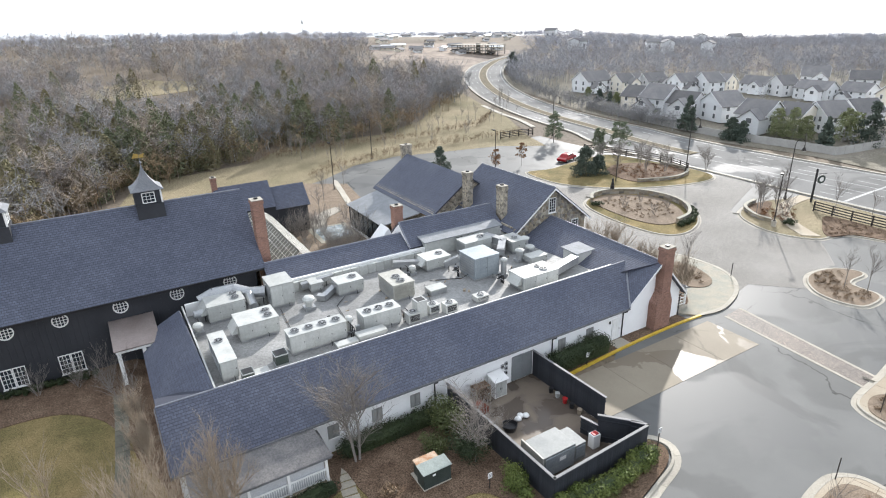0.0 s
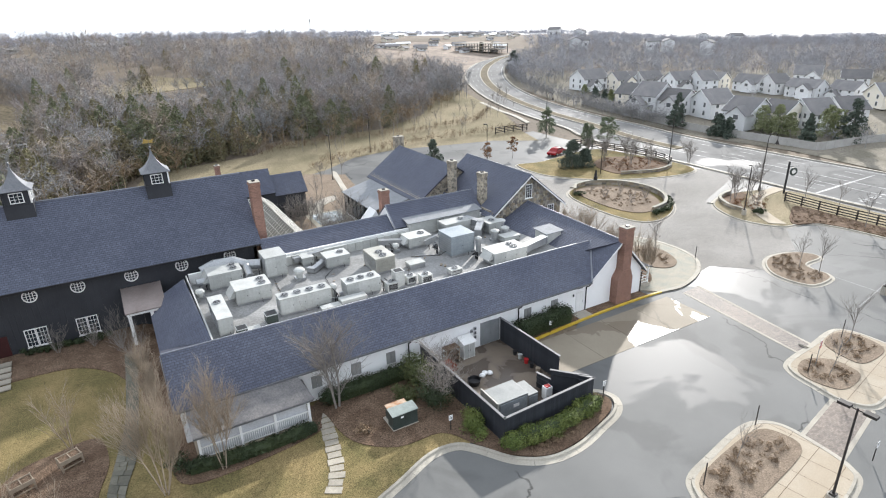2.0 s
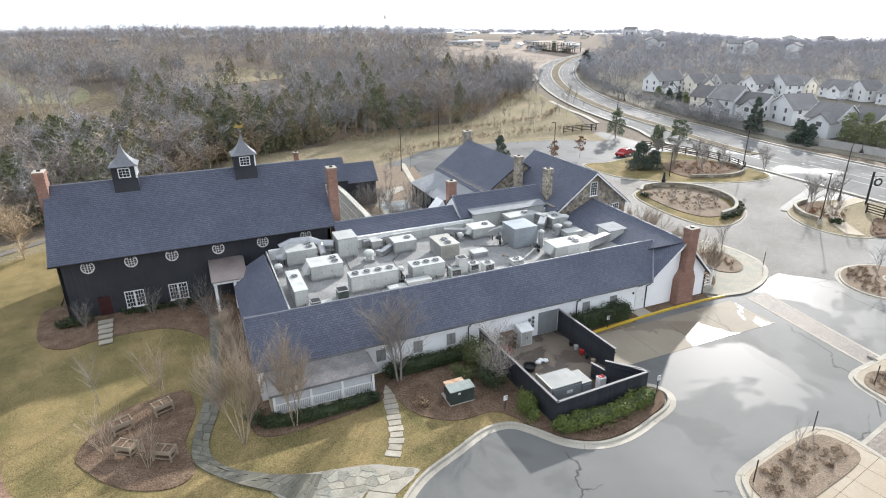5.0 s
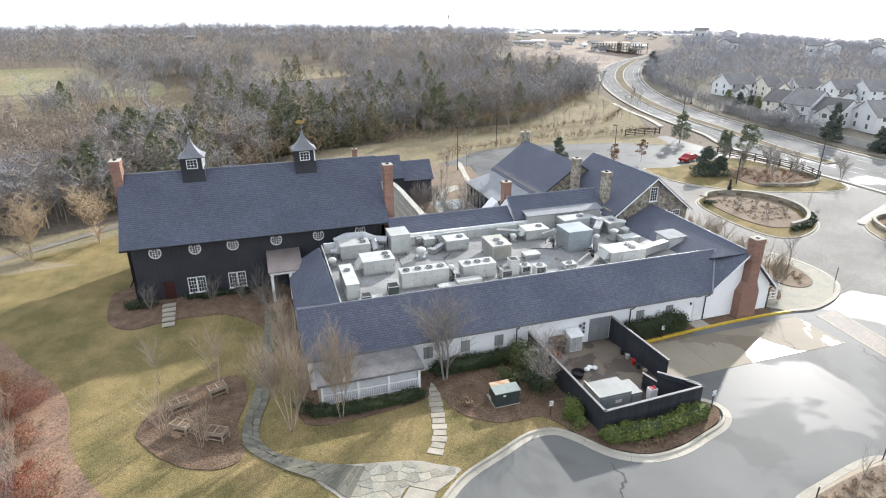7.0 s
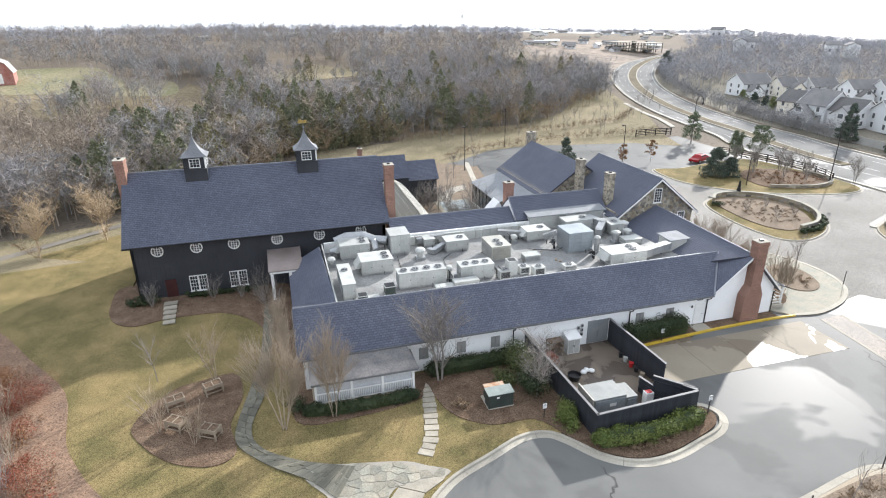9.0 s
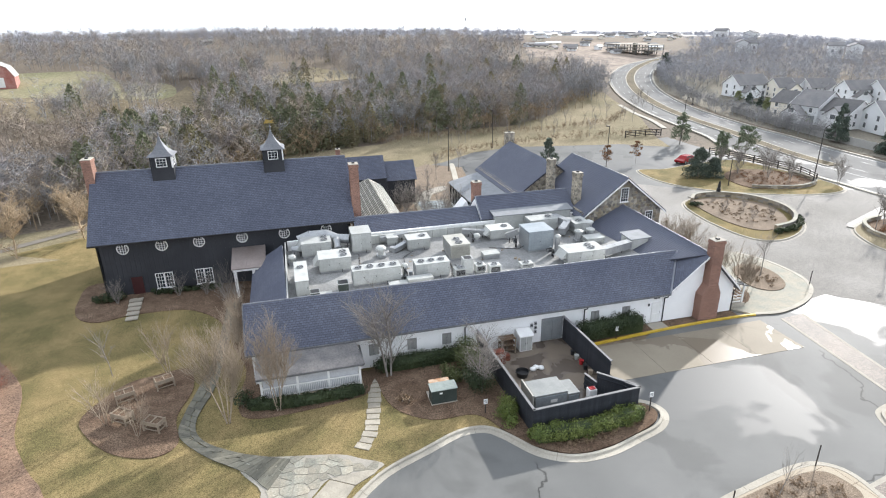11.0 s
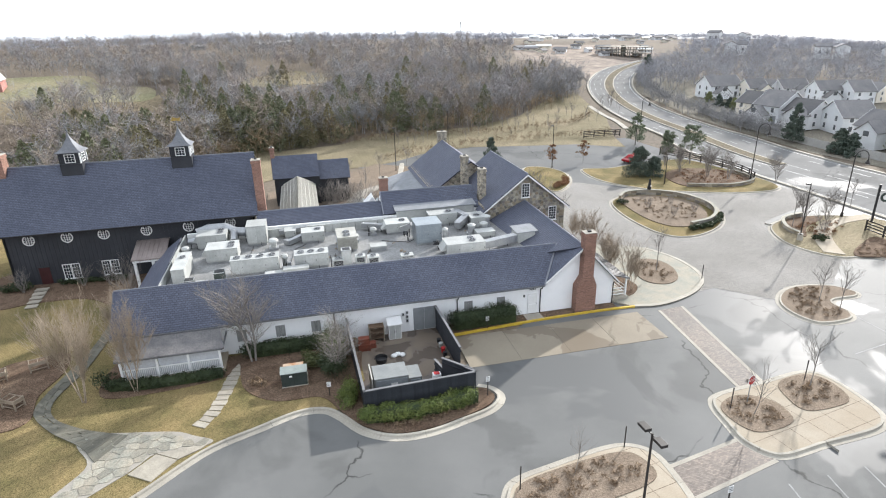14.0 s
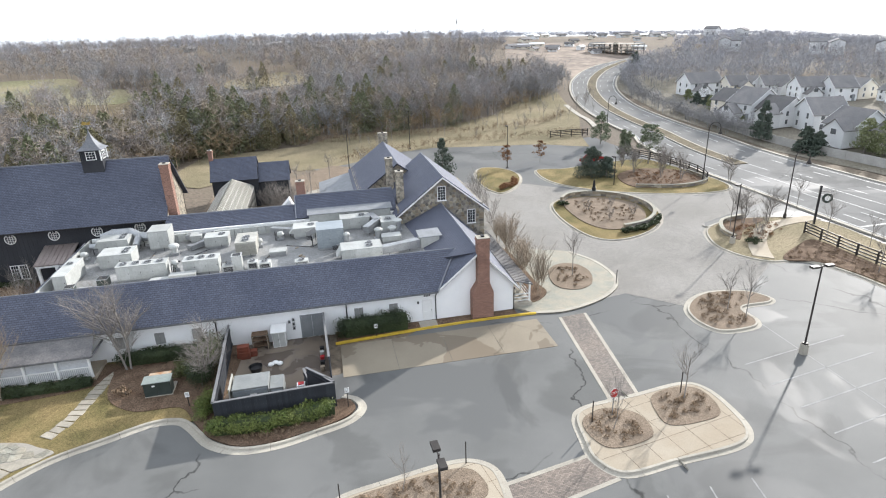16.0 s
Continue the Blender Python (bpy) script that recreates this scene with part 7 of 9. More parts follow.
for k, (y, c) in enumerate(((27.9, M_DARK), (27.2, M_UNIT), (26.4, M_RED), (25.7, M_DARK), (24.9, M_WOOD))):
    b = thing("bucket", "bucket standing along the board fence", "bucket", group="buckets along the fence", at=(24.75, y, 0.03))
    part("pail", Geo().lathe((0, 0, 0), [(0.15, 0), (0.19, 0.38), (0.2, 0.4), (0.15, 0.4)], 10), c, b)
    part("bail", Geo().tube((-0.19, 0, 0.38), (0.19, 0, 0.38), 0.012, 0.012, 4), M_GALV, b)
hf = thing("red_box_cart", "small white and red box beside the cooler", "box", at=(22.9, 21.7, 0.03))
part("body", Geo().box(0, 0, 0, 0.6, 0.5, 1.0), M_TRIM, hf, bevel=0.02)
part("lid", Geo().box(0.1, 0.08, 1.0, 0.5, 0.42, 1.06), M_RED, hf, "red lid")
# electric meters and vents on the wall
for k, (x, z) in enumerate(((22.55, 1.75), (22.55, 1.35), (22.55, 0.95), (22.2, 1.6))):
    m_ = thing("meter_box", "small grey meter box on the white wall", "meter", group="meter boxes", at=(x, 30.645, z))
    part("case", Geo().box(-0.11, -0.12, 0, 0.11, 0, 0.28), M_GALV, m_, bevel=0.01)
    part("dial", Geo().tube((0, -0.12, 0.16), (0, -0.15, 0.16), 0.07, 0.07, 10), M_DARK, m_)
# green transformer
tr = thing("transformer_box", "dark green pad transformer with a pale lid", "transformer", at=(11.9, 24.4, 0.12))
tr.scale = (0.85, 0.85, 0.9)
part("pad", Geo().box(-0.03, -0.03, 0, 2.25, 2.0, 0.1), M_CONC, tr, bevel=0.02)
part("cabinet", Geo().box(0, 0.0, 0.1, 2.2, 1.0, 1.35), M_GREENBOX, tr, bevel=0.03)
part("lid", Geo().plate([(-0.06, -0.08, 1.36), (2.26, -0.08, 1.36), (2.26, 1.05, 1.46), (-0.06, 1.05, 1.46)], 0.05), mat("pale_green_lid", (0.27, 0.305, 0.285), (0.22, 0.25, 0.235), 0.4, 1.5, 8, 0.1), tr, "pale green sloping lid")
part("rear_cabinet", Geo().box(0.2, 1.02, 0.1, 1.9, 1.9, 1.1), M_GREENBOX, tr, bevel=0.02)
part("rear_lid", Geo().plate([(0.15, 1.08, 1.12), (1.95, 1.08, 1.12), (1.95, 1.95, 1.2), (0.15, 1.95, 1.2)], 0.05), mat("rusty_lid", (0.50, 0.40, 0.30), (0.36, 0.17, 0.08), 0.6, 1.6, 8, 0.2), tr, "pale lid stained with rust")
part("door_seam", Geo().box(1.08, -0.012, 0.2, 1.1, -0.001, 1.28), M_DARK, tr)
part("label_plate", Geo().box(0.7, -0.012, 0.95, 0.95, -0.002, 1.1), M_TRIM, tr, "small white plate")


def small_sign(x, y, h, label, tilt=0, red=False, board=(0.3, 0.4)):
    s = thing("sign_post", label, "sign", at=(x, y, lay(x, y) + 0.14), rz=tilt)
    part("post", Geo().box(-0.03, 0.0, 0, 0.03, 0.05, h), M_POLE, s)
    if board:
        b = part("board", Geo().box(-board[0] / 2, -0.02, h - board[1], board[0] / 2, 0, h), M_TRIM, s, "pale board", bevel=0.005)
        g = Geo()
        for k in range(3):
            g.box(-board[0] * 0.35, -0.024, h - board[1] * (0.25 + 0.25 * k), board[0] * 0.35, -0.021, h - board[1] * (0.17 + 0.25 * k))
        part("text_bar", g, M_RED if red else M_DARK, b)
    return s


small_sign(26.4, 19.5, 1.6, "small white sign on a dark post at the kerb")
small_sign(15.3, 22.5, 1.2, "small white sign on a dark post in the mulch")
small_sign(29.4, 28.95, 1.2, "small pale sign among the hedge")
small_sign(25.4, 10.3, 1.7, "slim dark post on the island", board=None)
small_sign(33.0, 12.0, 1.6, "slim dark post on the island", board=None)
small_sign(42.0, 13.6, 1.7, "slim dark post on the island", board=None)
small_sign(49.4, 15.0, 1.8, "slim dark post on the island", board=None)
small_sign(54.0, 33.0, 1.5, "slim dark post at the plaza edge", board=None)
small_sign(35.9, 6.2, 1.5, "small blue parking sign", board=(0.3, 0.45))
# stop sign
st = thing("stop_sign", "red octagonal stop sign on a leaning post", "stop sign", at=(43.6, 13.9, 0.14), rz=12)
part("post", Geo().box(-0.03, 0.0, 0, 0.03, 0.05, 2.2), M_GALV, st)
g = Geo()
oc = [(0.38 * math.cos(math.pi / 8 + k * math.pi / 4), 0.38 * math.sin(math.pi / 8 + k * math.pi / 4)) for k in range(8)]
g.add([(x, -0.02, 1.85 + z) for x, z in oc] + [(x, -0.005, 1.85 + z) for x, z in oc], [tuple(range(7, -1, -1)), tuple(range(8, 16))] + [(k, (k + 1) % 8, 8 + (k + 1) % 8, 8 + k) for k in range(8)])
plate_ = part("plate", g, M_TRIM, st, "white-rimmed plate")
g = Geo()
oc = [(0.345 * math.cos(math.pi / 8 + k * math.pi / 4), 0.345 * math.sin(math.pi / 8 + k * math.pi / 4)) for k in range(8)]
g.add([(x, -0.026, 1.85 + z) for x, z in oc] + [(x, -0.0205, 1.85 + z) for x, z in oc], [tuple(range(7, -1, -1)), tuple(range(8, 16))] + [(k, (k + 1) % 8, 8 + (k + 1) % 8, 8 + k) for k in range(8)])
part("red_face", g, M_RED, plate_)
txt = bpy.data.curves.new("stop_text", "FONT")
txt.body, txt.size, txt.align_x, txt.align_y, txt.extrude = "STOP", 0.27, "CENTER", "CENTER", 0.003
txo = new("lettering", txt)
txo.parent = plate_
txo.matrix_basis = pose(0, -0.03, 1.85, 90, 0, 0)
txt.materials.append(M_TRIM)


def lamp_post(x, y, h, label, heads=1, rz=0, base=True):
    p = thing("street_lamp", label, "street lamp", group="car park lamps", at=(x, y, lay(x, y) + 0.0), rz=rz)
    z0 = 0.0
    if base:
        part("plinth", Geo().tube((0, 0, -0.05), (0, 0, 0.85), 0.32, 0.3, 14), M_CONC, p, "concrete plinth")
        z0 = 0.85
    part("base_plate", Geo().box(-0.17, -0.17, z0, 0.17, 0.17, z0 + 0.12), M_POLE, p)
    part("pole", Geo().tube((0, 0, z0), (0, 0, h), 0.075, 0.055, 8), M_POLE, p)
    for k in range(heads):
        s = 1 if k == 0 else -1
        part("arm", Geo().tube((0, 0, h - 0.12), (s * 0.35, 0, h - 0.08), 0.035, 0.035, 6), M_POLE, p)
        hd = part("head", Geo().box(s * 0.3 if s > 0 else -0.95, -0.19, h - 0.14, 0.95 if s > 0 else -0.3, 0.19, h + 0.02), M_POLE, p, bevel=0.02)
        part("lens", Geo().box((0.42 if s > 0 else -0.86), -0.14, h - 0.155, (0.86 if s > 0 else -0.42), 0.14, h - 0.142), M_GLASS, hd)
    return p


lamp_post(30.2, 5.7, 6.7, "tall bronze twin-head lamp on a concrete plinth", 2, -87)
lamp_post(61.7, 17.4, 7.5, "tall bronze twin-head lamp on a concrete plinth", 2, 0)
lamp_post(71.9, 39.2, 7.2, "bronze lamp post at the verge", 1, 200)
lamp_post(31.0, 88, 7.6, "slim lamp post at the back car park", 1, 90, False)
lamp_post(58.5, 81.5, 7.4, "slim lamp post at the back car park", 1, 90, False)
lamp_post(44.4, 102.5, 7.6, "slim lamp post at the back car park", 1, 90, False)
lamp_post(70.2, 64.5, 4.5, "short lamp post on the grassy island", 1, 90, False)


def hook_lamp(x, y, h, label, rz):
    """A road lamp whose pole bends over in an arch and carries a hanging head."""
    p = thing("road_lamp", label, "street lamp", group="arched road lamps", at=(x, y, lay(x, y) + 0.1), rz=rz)
    part("base_sleeve", Geo().lathe((0, 0, -0.05), [(0.2, 0), (0.2, 0.5), (0.13, 0.7), (0.1, 1.1)], 10), M_POLE, p)
    part("pole", Geo().tube((0, 0, 0.9), (0, 0, h - 0.9), 0.085, 0.06, 8), M_POLE, p)
    arch = [(0.85 - 0.85 * math.cos(math.pi * k / 10), 0, h - 0.9 + 0.9 * math.sin(math.pi * k / 10)) for k in range(11)]
    part("arch", Geo().pipe(arch, 0.05, 6), M_POLE, p)
    head = part("head", Geo().lathe((1.7, 0, h - 1.75), [(0.3, 0), (0.3, 0.12), (0.16, 0.35), (0.06, 0.6), (0.05, 0.9)], 10), M_POLE, p, "dark bell-shaped head")
    part("lens", Geo().tube((1.7, 0, h - 1.8), (1.7, 0, h - 1.752), 0.24, 0.26, 10), M_TRIM, head)
    return p


hook_lamp(83.5, 44.5, 8.8, "dark road lamp with an arched arm at the verge", -15)
hook_lamp(83.5, 61.5, 9.2, "dark road lamp with an arched arm on the grassy island", -15)
hook_lamp(86.0, 98.0, 8.6, "dark road lamp with an arched arm along the road", 0)

# hanging sign at the entrance
hs = thing("hanging_sign", "round dark hanging sign on a timber post", "sign", at=(85.4, 41.8, lay(85.4, 41.8) + 0.15), rz=-20)
part("post", Geo().box(-0.1, -0.1, 0, 0.1, 0.1, 4.9), M_DARK, hs)
part("bracket", Geo().box(0.1, -0.04, 4.1, 1.7, 0.04, 4.18), M_DARK, hs)
part("sign_disc", Geo().tube((0.95, -0.04, 3.3), (0.95, 0.04, 3.3), 0.62, 0.62, 20), M_GREENBOX, hs, "dark green disc with plain pale shapes")
part("emblem", Geo().tube((0.95, -0.05, 3.3), (0.95, -0.041, 3.3), 0.36, 0.36, 6), M_TRIM, hs)


def rail_fence(pts, label, h=1.35):
    f = thing("rail_fence", label, "fence", at=(pts[0][0], pts[0][1], lay(*pts[0]) + 0.12))
    o = Vector((pts[0][0], pts[0][1]))
    z00 = lay(*pts[0])
    segs = along(pts, 2.4)
    knots = [s[0] for s in segs] + [segs[-1][-1]]
    for p in knots:
        z = lay(*p) - z00
        part("post", Geo().box(p[0] - o.x - 0.08, p[1] - o.y - 0.08, z - 0.1, p[0] - o.x + 0.08, p[1] - o.y + 0.08, z + h + 0.1), M_POLE, f)
    for a, b in zip(knots, knots[1:]):
        for k in range(4):
            z = 0.28 + k * (h - 0.3) / 3
            za, zb = lay(*a) - z00 + z, lay(*b) - z00 + z
            d = (Vector(b) - Vector(a)).normalized()
            n = Vector((d.y, -d.x, 0)) * 0.025
            a3, b3 = Vector((a[0] - o.x, a[1] - o.y, za)), Vector((b[0] - o.x, b[1] - o.y, zb))
            up = Vector((0, 0, 0.07))
            pts_ = [a3 - n - up, a3 + n - up, a3 + n + up, a3 - n + up, b3 - n - up, b3 + n - up, b3 + n + up, b3 - n + up]
            part("rail", Geo().add(pts_, [(0, 1, 2, 3), (7, 6, 5, 4), (0, 4, 5, 1), (1, 5, 6, 2), (2, 6, 7, 3), (3, 7, 4, 0)]), M_POLE, f)
    return f


rail_fence([(82.0, 39.6), (82.0, 34.9), (82.1, 30.7), (82.4, 20), (82.8, 10)], "dark four-rail board fence along the verge")
rail_fence(curve([(84.6, 62.0), (86.0, 66), (86.0, 72), (84.5, 78.5), (82, 84)], False, 3), "dark four-rail board fence round the shrubs")
rail_fence([(75.1, 102.4), (79.4, 102.3), (83.3, 101.5)], "dark board fence beyond the back car park")

# low stone walls
def stone_wall(pts, h, label):
    w = thing("stone_wall", label, "wall", at=(pts[0][0], pts[0][1], lay(*pts[0])))
    o = (pts[0][0], pts[0][1], lay(*pts[0]))
    k = 0
    for row in range(2):
        for seg in along(pts, 0.75 if row == 0 else 0.9):
            g = Geo()
            j = 0.02 * math.sin(k * 2.3)
            ribbon(g, trim_gap(seg, 0.02), [(0.18 + j, 0.1 + row * h / 2), (0.18 + j, 0.1 + (row + 1) * h / 2 - 0.02), (-0.18, 0.1 + (row + 1) * h / 2 - 0.02), (-0.18, 0.1 + row * h / 2)])
            g.v = [(p[0] - o[0], p[1] - o[1], p[2] - o[2]) for p in g.v]
            part("stone", g, M_GABLESTONE, w)
            k += 1
    g = Geo()
    ribbon(g, pts, [(0.22, 0.1 + h), (0.22, 0.16 + h), (-0.22, 0.16 + h), (-0.22, 0.1 + h)])
    g.v = [(p[0] - o[0], p[1] - o[1], p[2] - o[2]) for p in g.v]
    part("coping", g, M_FLAG, w, "grey stone coping")
    return w


stone_wall(curve([(58.9, 58.4), (61.0, 60.2), (64.6, 60.0), (67.9, 57.4), (69.2, 53.2), (68.2, 49.6), (65.4, 47.0), (62.0, 46.2)], False, 5), 0.75, "low curved field-stone wall with pale coping")
stone_wall(curve([(72.6, 62.2), (79, 60.0), (84.6, 62.0), (85.2, 68)], False, 4), 0.5, "low curved field-stone edging wall")
stone_wall(curve([(73.0, 40.2), (73.0, 42.4), (75.0, 45.2), (78.6, 46.0)], False, 4), 0.5, "low curved field-stone edging wall")
# statue on the round wall, kept plain
solid("statue", Geo().lathe((0, 0, 0), [(0.3, 0), (0.3, 0.5), (0.2, 0.55), (0.22, 0.9), (0.14, 1.2), (0.16, 1.4), (0.05, 1.6)], 10), M_DARK, "small dark garden statue on the round wall", "statue", at=(64.6, 60.0, lay(64.6, 60.0) + 0.92))

# slatted crates in the mulch bed
def plant_crate(x, y, rz):
    c = thing("planter_table", "weathered timber planter table with an earth-filled tray", "planter", group="planter tables", at=(x, y, lay(x, y) + 0.15), rz=rz)
    L_, W_, H_ = 1.2, 0.72, 0.8
    for sx in (-1, 1):
        for sy in (-1, 1):
            part("leg", Geo().box(sx * L_ / 2 - 0.05, sy * W_ / 2 - 0.05, 0, sx * L_ / 2 + 0.05, sy * W_ / 2 + 0.05, H_ + 0.02), M_WOOD, c)
    for z0, z1 in ((H_ - 0.3, H_ - 0.16), (H_ - 0.15, H_)):
        for sy in (-1, 1):
            part("tray_board", Geo().box(-L_ / 2 + 0.05, sy * W_ / 2 - 0.02, z0, L_ / 2 - 0.05, sy * W_ / 2 + 0.02, z1), M_WOOD, c)
        for sx in (-1, 1):
            part("tray_board", Geo().box(sx * L_ / 2 - 0.02, -W_ / 2 + 0.05, z0, sx * L_ / 2 + 0.02, W_ / 2 - 0.05, z1), M_WOOD, c)
    part("soil", Geo().box(-L_ / 2 + 0.03, -W_ / 2 + 0.03, H_ - 0.28, L_ / 2 - 0.03, W_ / 2 - 0.03, H_ - 0.06), M_MULCH, c, "dark dry earth")
    part("divider", Geo().box(-0.03, -W_ / 2 + 0.03, H_ - 0.055, 0.03, W_ / 2 - 0.03, H_ - 0.01), M_WOOD, c)
    for sy in (-1, 1):
        part("rail", Geo().box(-L_ / 2, sy * W_ / 2 - 0.02, 0.16, L_ / 2, sy * W_ / 2 + 0.02, 0.24), M_WOOD, c)
    for sx in (-1, 1):
        part("rail", Geo().box(sx * L_ / 2 - 0.02, -W_ / 2, 0.16, sx * L_ / 2 + 0.02, W_ / 2, 0.24), M_WOOD, c)


for x, y, a in ((-9.2, 28.7, -35), (-6.9, 27.2, -30), (-9.6, 31.3, 20), (-7.1, 32.4, 22)):
    plant_crate(x, y, a)


# cars
def car(x, y, z, rz, paint, label):
    c = thing("car", label, "car", at=(x, y, z), rz=rz)
    prof_ = [(-2.2, 0.35), (-2.25, 0.75), (-1.5, 0.9), (-0.75, 1.42), (0.75, 1.45), (1.55, 0.95), (2.2, 0.85), (2.25, 0.4)]
    pts = [(px, s * (0.88 if pz < 1.0 else 0.68), pz) for s in (-1, 1) for px, pz in prof_]
    n = len(prof_)
    part("body", Geo().add(pts, [tuple(range(n)), tuple(range(2 * n - 1, n - 1, -1))] + [(k, n + k, n + (k + 1) % n, (k + 1) % n) for k in range(n)]), paint, c, bevel=0.05)
    for s in (-1, 1):
        part("side_window", Geo().plate([(1.3, s * 0.84, 0.98), (0.68, s * 0.715, 1.38), (-0.66, s * 0.715, 1.36), (-1.3, s * 0.84, 0.95)][::s], 0.01), M_GLASS, c)
    part("windscreen", Geo().plate([(1.5, -0.66, 1.0), (1.5, 0.66, 1.0), (0.82, 0.6, 1.44), (0.82, -0.6, 1.44)], 0.01), M_GLASS, c)
    for px in (-1.35, 1.4):
        for s in (-1, 1):
            w = part("wheel", Geo().tube((px, s * 0.72, 0.32), (px, s * 0.93, 0.32), 0.32, 0.32, 14), M_DARK, c, "black tyre")
            part("rim", Geo().tube((px, s * 0.93, 0.32), (px, s * 0.945, 0.32), 0.19, 0.19, 10), M_GALV, w)
    for s in (-1, 1):
        part("headlight", Geo().box(2.1, s * 0.7 - 0.14, 0.68, 2.27, s * 0.7 + 0.14, 0.8), M_TRIM, c)


M_CARRED = mat("red_car_paint", (0.30, 0.015, 0.018), (0.26, 0.015, 0.018), 0.2, 1, 5, 0.0)
car(74.2, 80.5, lay(74.2, 80.5), 20, M_CARRED, "bright red car parked in the back car park")

# ---- trees and shrubs ----
def grow(rng, h, r, spread, levels, kids, lean=0.0, stems=1, first=0.3, upward=0.5, tip=0.012):
    """Bare branches as tapered sticks: lists of (start, end, r0, r1) for the trunk and for the twigs."""
    trunk, twigs = [], []

    def go(p, d, length, rad, lv):
        n = 3 if lv == 0 else 2
        a = p
        for k in range(n):
            d2 = (d + Vector((rng.gauss(0, 0.12), rng.gauss(0, 0.12), rng.gauss(0.04, 0.06))) * (1 if lv else 0.6)).normalized()
            b = a + d2 * length / n
            r0, r1 = rad * (1 - 0.45 * k / n), rad * (1 - 0.45 * (k + 1) / n)
            (trunk if lv == 0 else twigs).append((a, b, r0, max(r1, tip * 0.6), lv))
            if lv < levels:
                m = kids[min(lv, len(kids) - 1)]
                for q in range(m):
                    if lv == 0 and (k + rng.random()) / n < first:
                        continue
                    u = rng.random()
                    s = a.lerp(b, u)
                    az = rng.uniform(0, 2 * math.pi)
                    out = Vector((math.cos(az), math.sin(az), 0))
                    nd = (d2 * upward + out * spread + Vector((0, 0, 0.25))).normalized()
                    go(s, nd, length * rng.uniform(0.38, 0.6), max(rad * 0.42, tip), lv + 1)
            a, d = b, d2

    for s in range(stems):
        az = 2 * math.pi * s / stems + rng.uniform(-0.4, 0.4)
        base = Vector((math.cos(az), math.sin(az), 0)) * (0.12 if stems > 1 else 0)
        d = Vector((math.cos(az) * lean, math.sin(az) * lean, 1)).normalized()
        go(base, d, h * rng.uniform(0.62, 0.75), r, 0)
    return trunk, twigs


def stick_geo(sticks, sides=(5, 3, 3, 3)):
    g = Geo()
    for a, b, r0, r1, lv in sticks:
        g.tube(a, b, r0, r1, sides[min(lv, 3)], False)
    return g


def tree_kind(seed, h, r, spread, levels, kids, bark, stems=1, lean=0.0, first=0.3, upward=0.5, tip=0.012):
    rng = random.Random(seed)
    tr_, tw = grow(rng, h, r, spread, levels, kids, lean, stems, first, upward, tip)
    return stick_geo(tr_).mesh("trunk", bark, flat=False), stick_geo(tw).mesh("crown", bark, flat=False)


TREES = {
    "crape": tree_kind(1, 6.9, 0.046, 0.42, 3, (5, 5, 4), M_BARKPALE, stems=5, lean=0.17, first=0.35, upward=1.0, tip=0.005),
    "crape2": tree_kind(2, 6.3, 0.042, 0.45, 3, (5, 5, 4), M_BARKPALE, stems=4, lean=0.16, first=0.35, upward=1.0, tip=0.005),
    "maple": tree_kind(3, 6.6, 0.075, 0.85, 3, (5, 5, 3), M_BARK, stems=2, lean=0.16, first=0.25, upward=0.85, tip=0.006),
    "spreading": tree_kind(4, 6.0, 0.06, 0.9, 3, (5, 4, 3), M_BARK, stems=3, lean=0.3, first=0.2, upward=0.7, tip=0.0045),
    "sapling": tree_kind(5, 4.6, 0.035, 0.5, 2, (5, 4), M_BARK, first=0.35, upward=0.8, tip=0.006),
    "sapling2": tree_kind(6, 4.2, 0.035, 0.5, 2, (5, 4), M_BARKPALE, stems=3, lean=0.2, first=0.3, upward=1.0, tip=0.006),
    "young": tree_kind(7, 5.5, 0.05, 0.6, 3, (4, 3, 3), M_BARK, first=0.3, upward=0.7, tip=0.005),
    "bushy": tree_kind(8, 4.4, 0.028, 0.6, 2, (3, 4), M_BARK, stems=5, lean=0.3, first=0.1, upward=0.9, tip=0.009),
    "tall": tree_kind(9, 9.0, 0.13, 0.9, 3, (8, 5, 4), M_BARKTAN, first=0.22, upward=0.6, tip=0.016),
}


def tree(kind_, x, y, scale, rz, label, z=0.12, name="tree", category="tree", group=""):
    t = thing(name, label, category, group, at=(x, y, lay(x, y) + z), rz=rz)
    t.scale = (scale, scale, scale)
    a, b = TREES[kind_]
    part("trunk", a, None, t)
    part("crown", b, None, t)
    return t


P = "pale many-stemmed bare crape myrtle on the lawn"
tree("crape", -2.1, 26.5, 1.0, 0, P)
tree("crape2", 1.3, 26.9, 0.95, 40, P)
tree("crape", -1.8, 35.0, 0.58, 120, "pale bare crape myrtle beside the garden path")
tree("crape2", -2.0, 39.0, 0.55, 200, "pale bare crape myrtle beside the garden path")
tree("bushy", -2.4, 42.2, 0.8, 20, "bare tan shrub near the barn canopy", name="shrub", category="shrub")
tree("bushy", -3.4, 45.2, 0.8, 70, "bare tan shrub near the barn canopy", name="shrub", category="shrub")
tree("bushy", -5.4, 46.6, 0.6, 130, "bare shrub against the black barn", name="shrub", category="shrub")
tree("bushy", -8.0, 47.0, 0.6, 230, "bare shrub against the black barn", name="shrub", category="shrub")
tree("bushy", -13.4, 46.8, 0.6, 310, "bare shrub against the black barn", name="shrub", category="shrub")
tree("maple", 9.6, 29.0, 1.25, 15, "bare grey tree before the white wall")
tree("spreading", 16.0, 25.6, 0.95, 60, "low spreading bare tree beside the board fence")
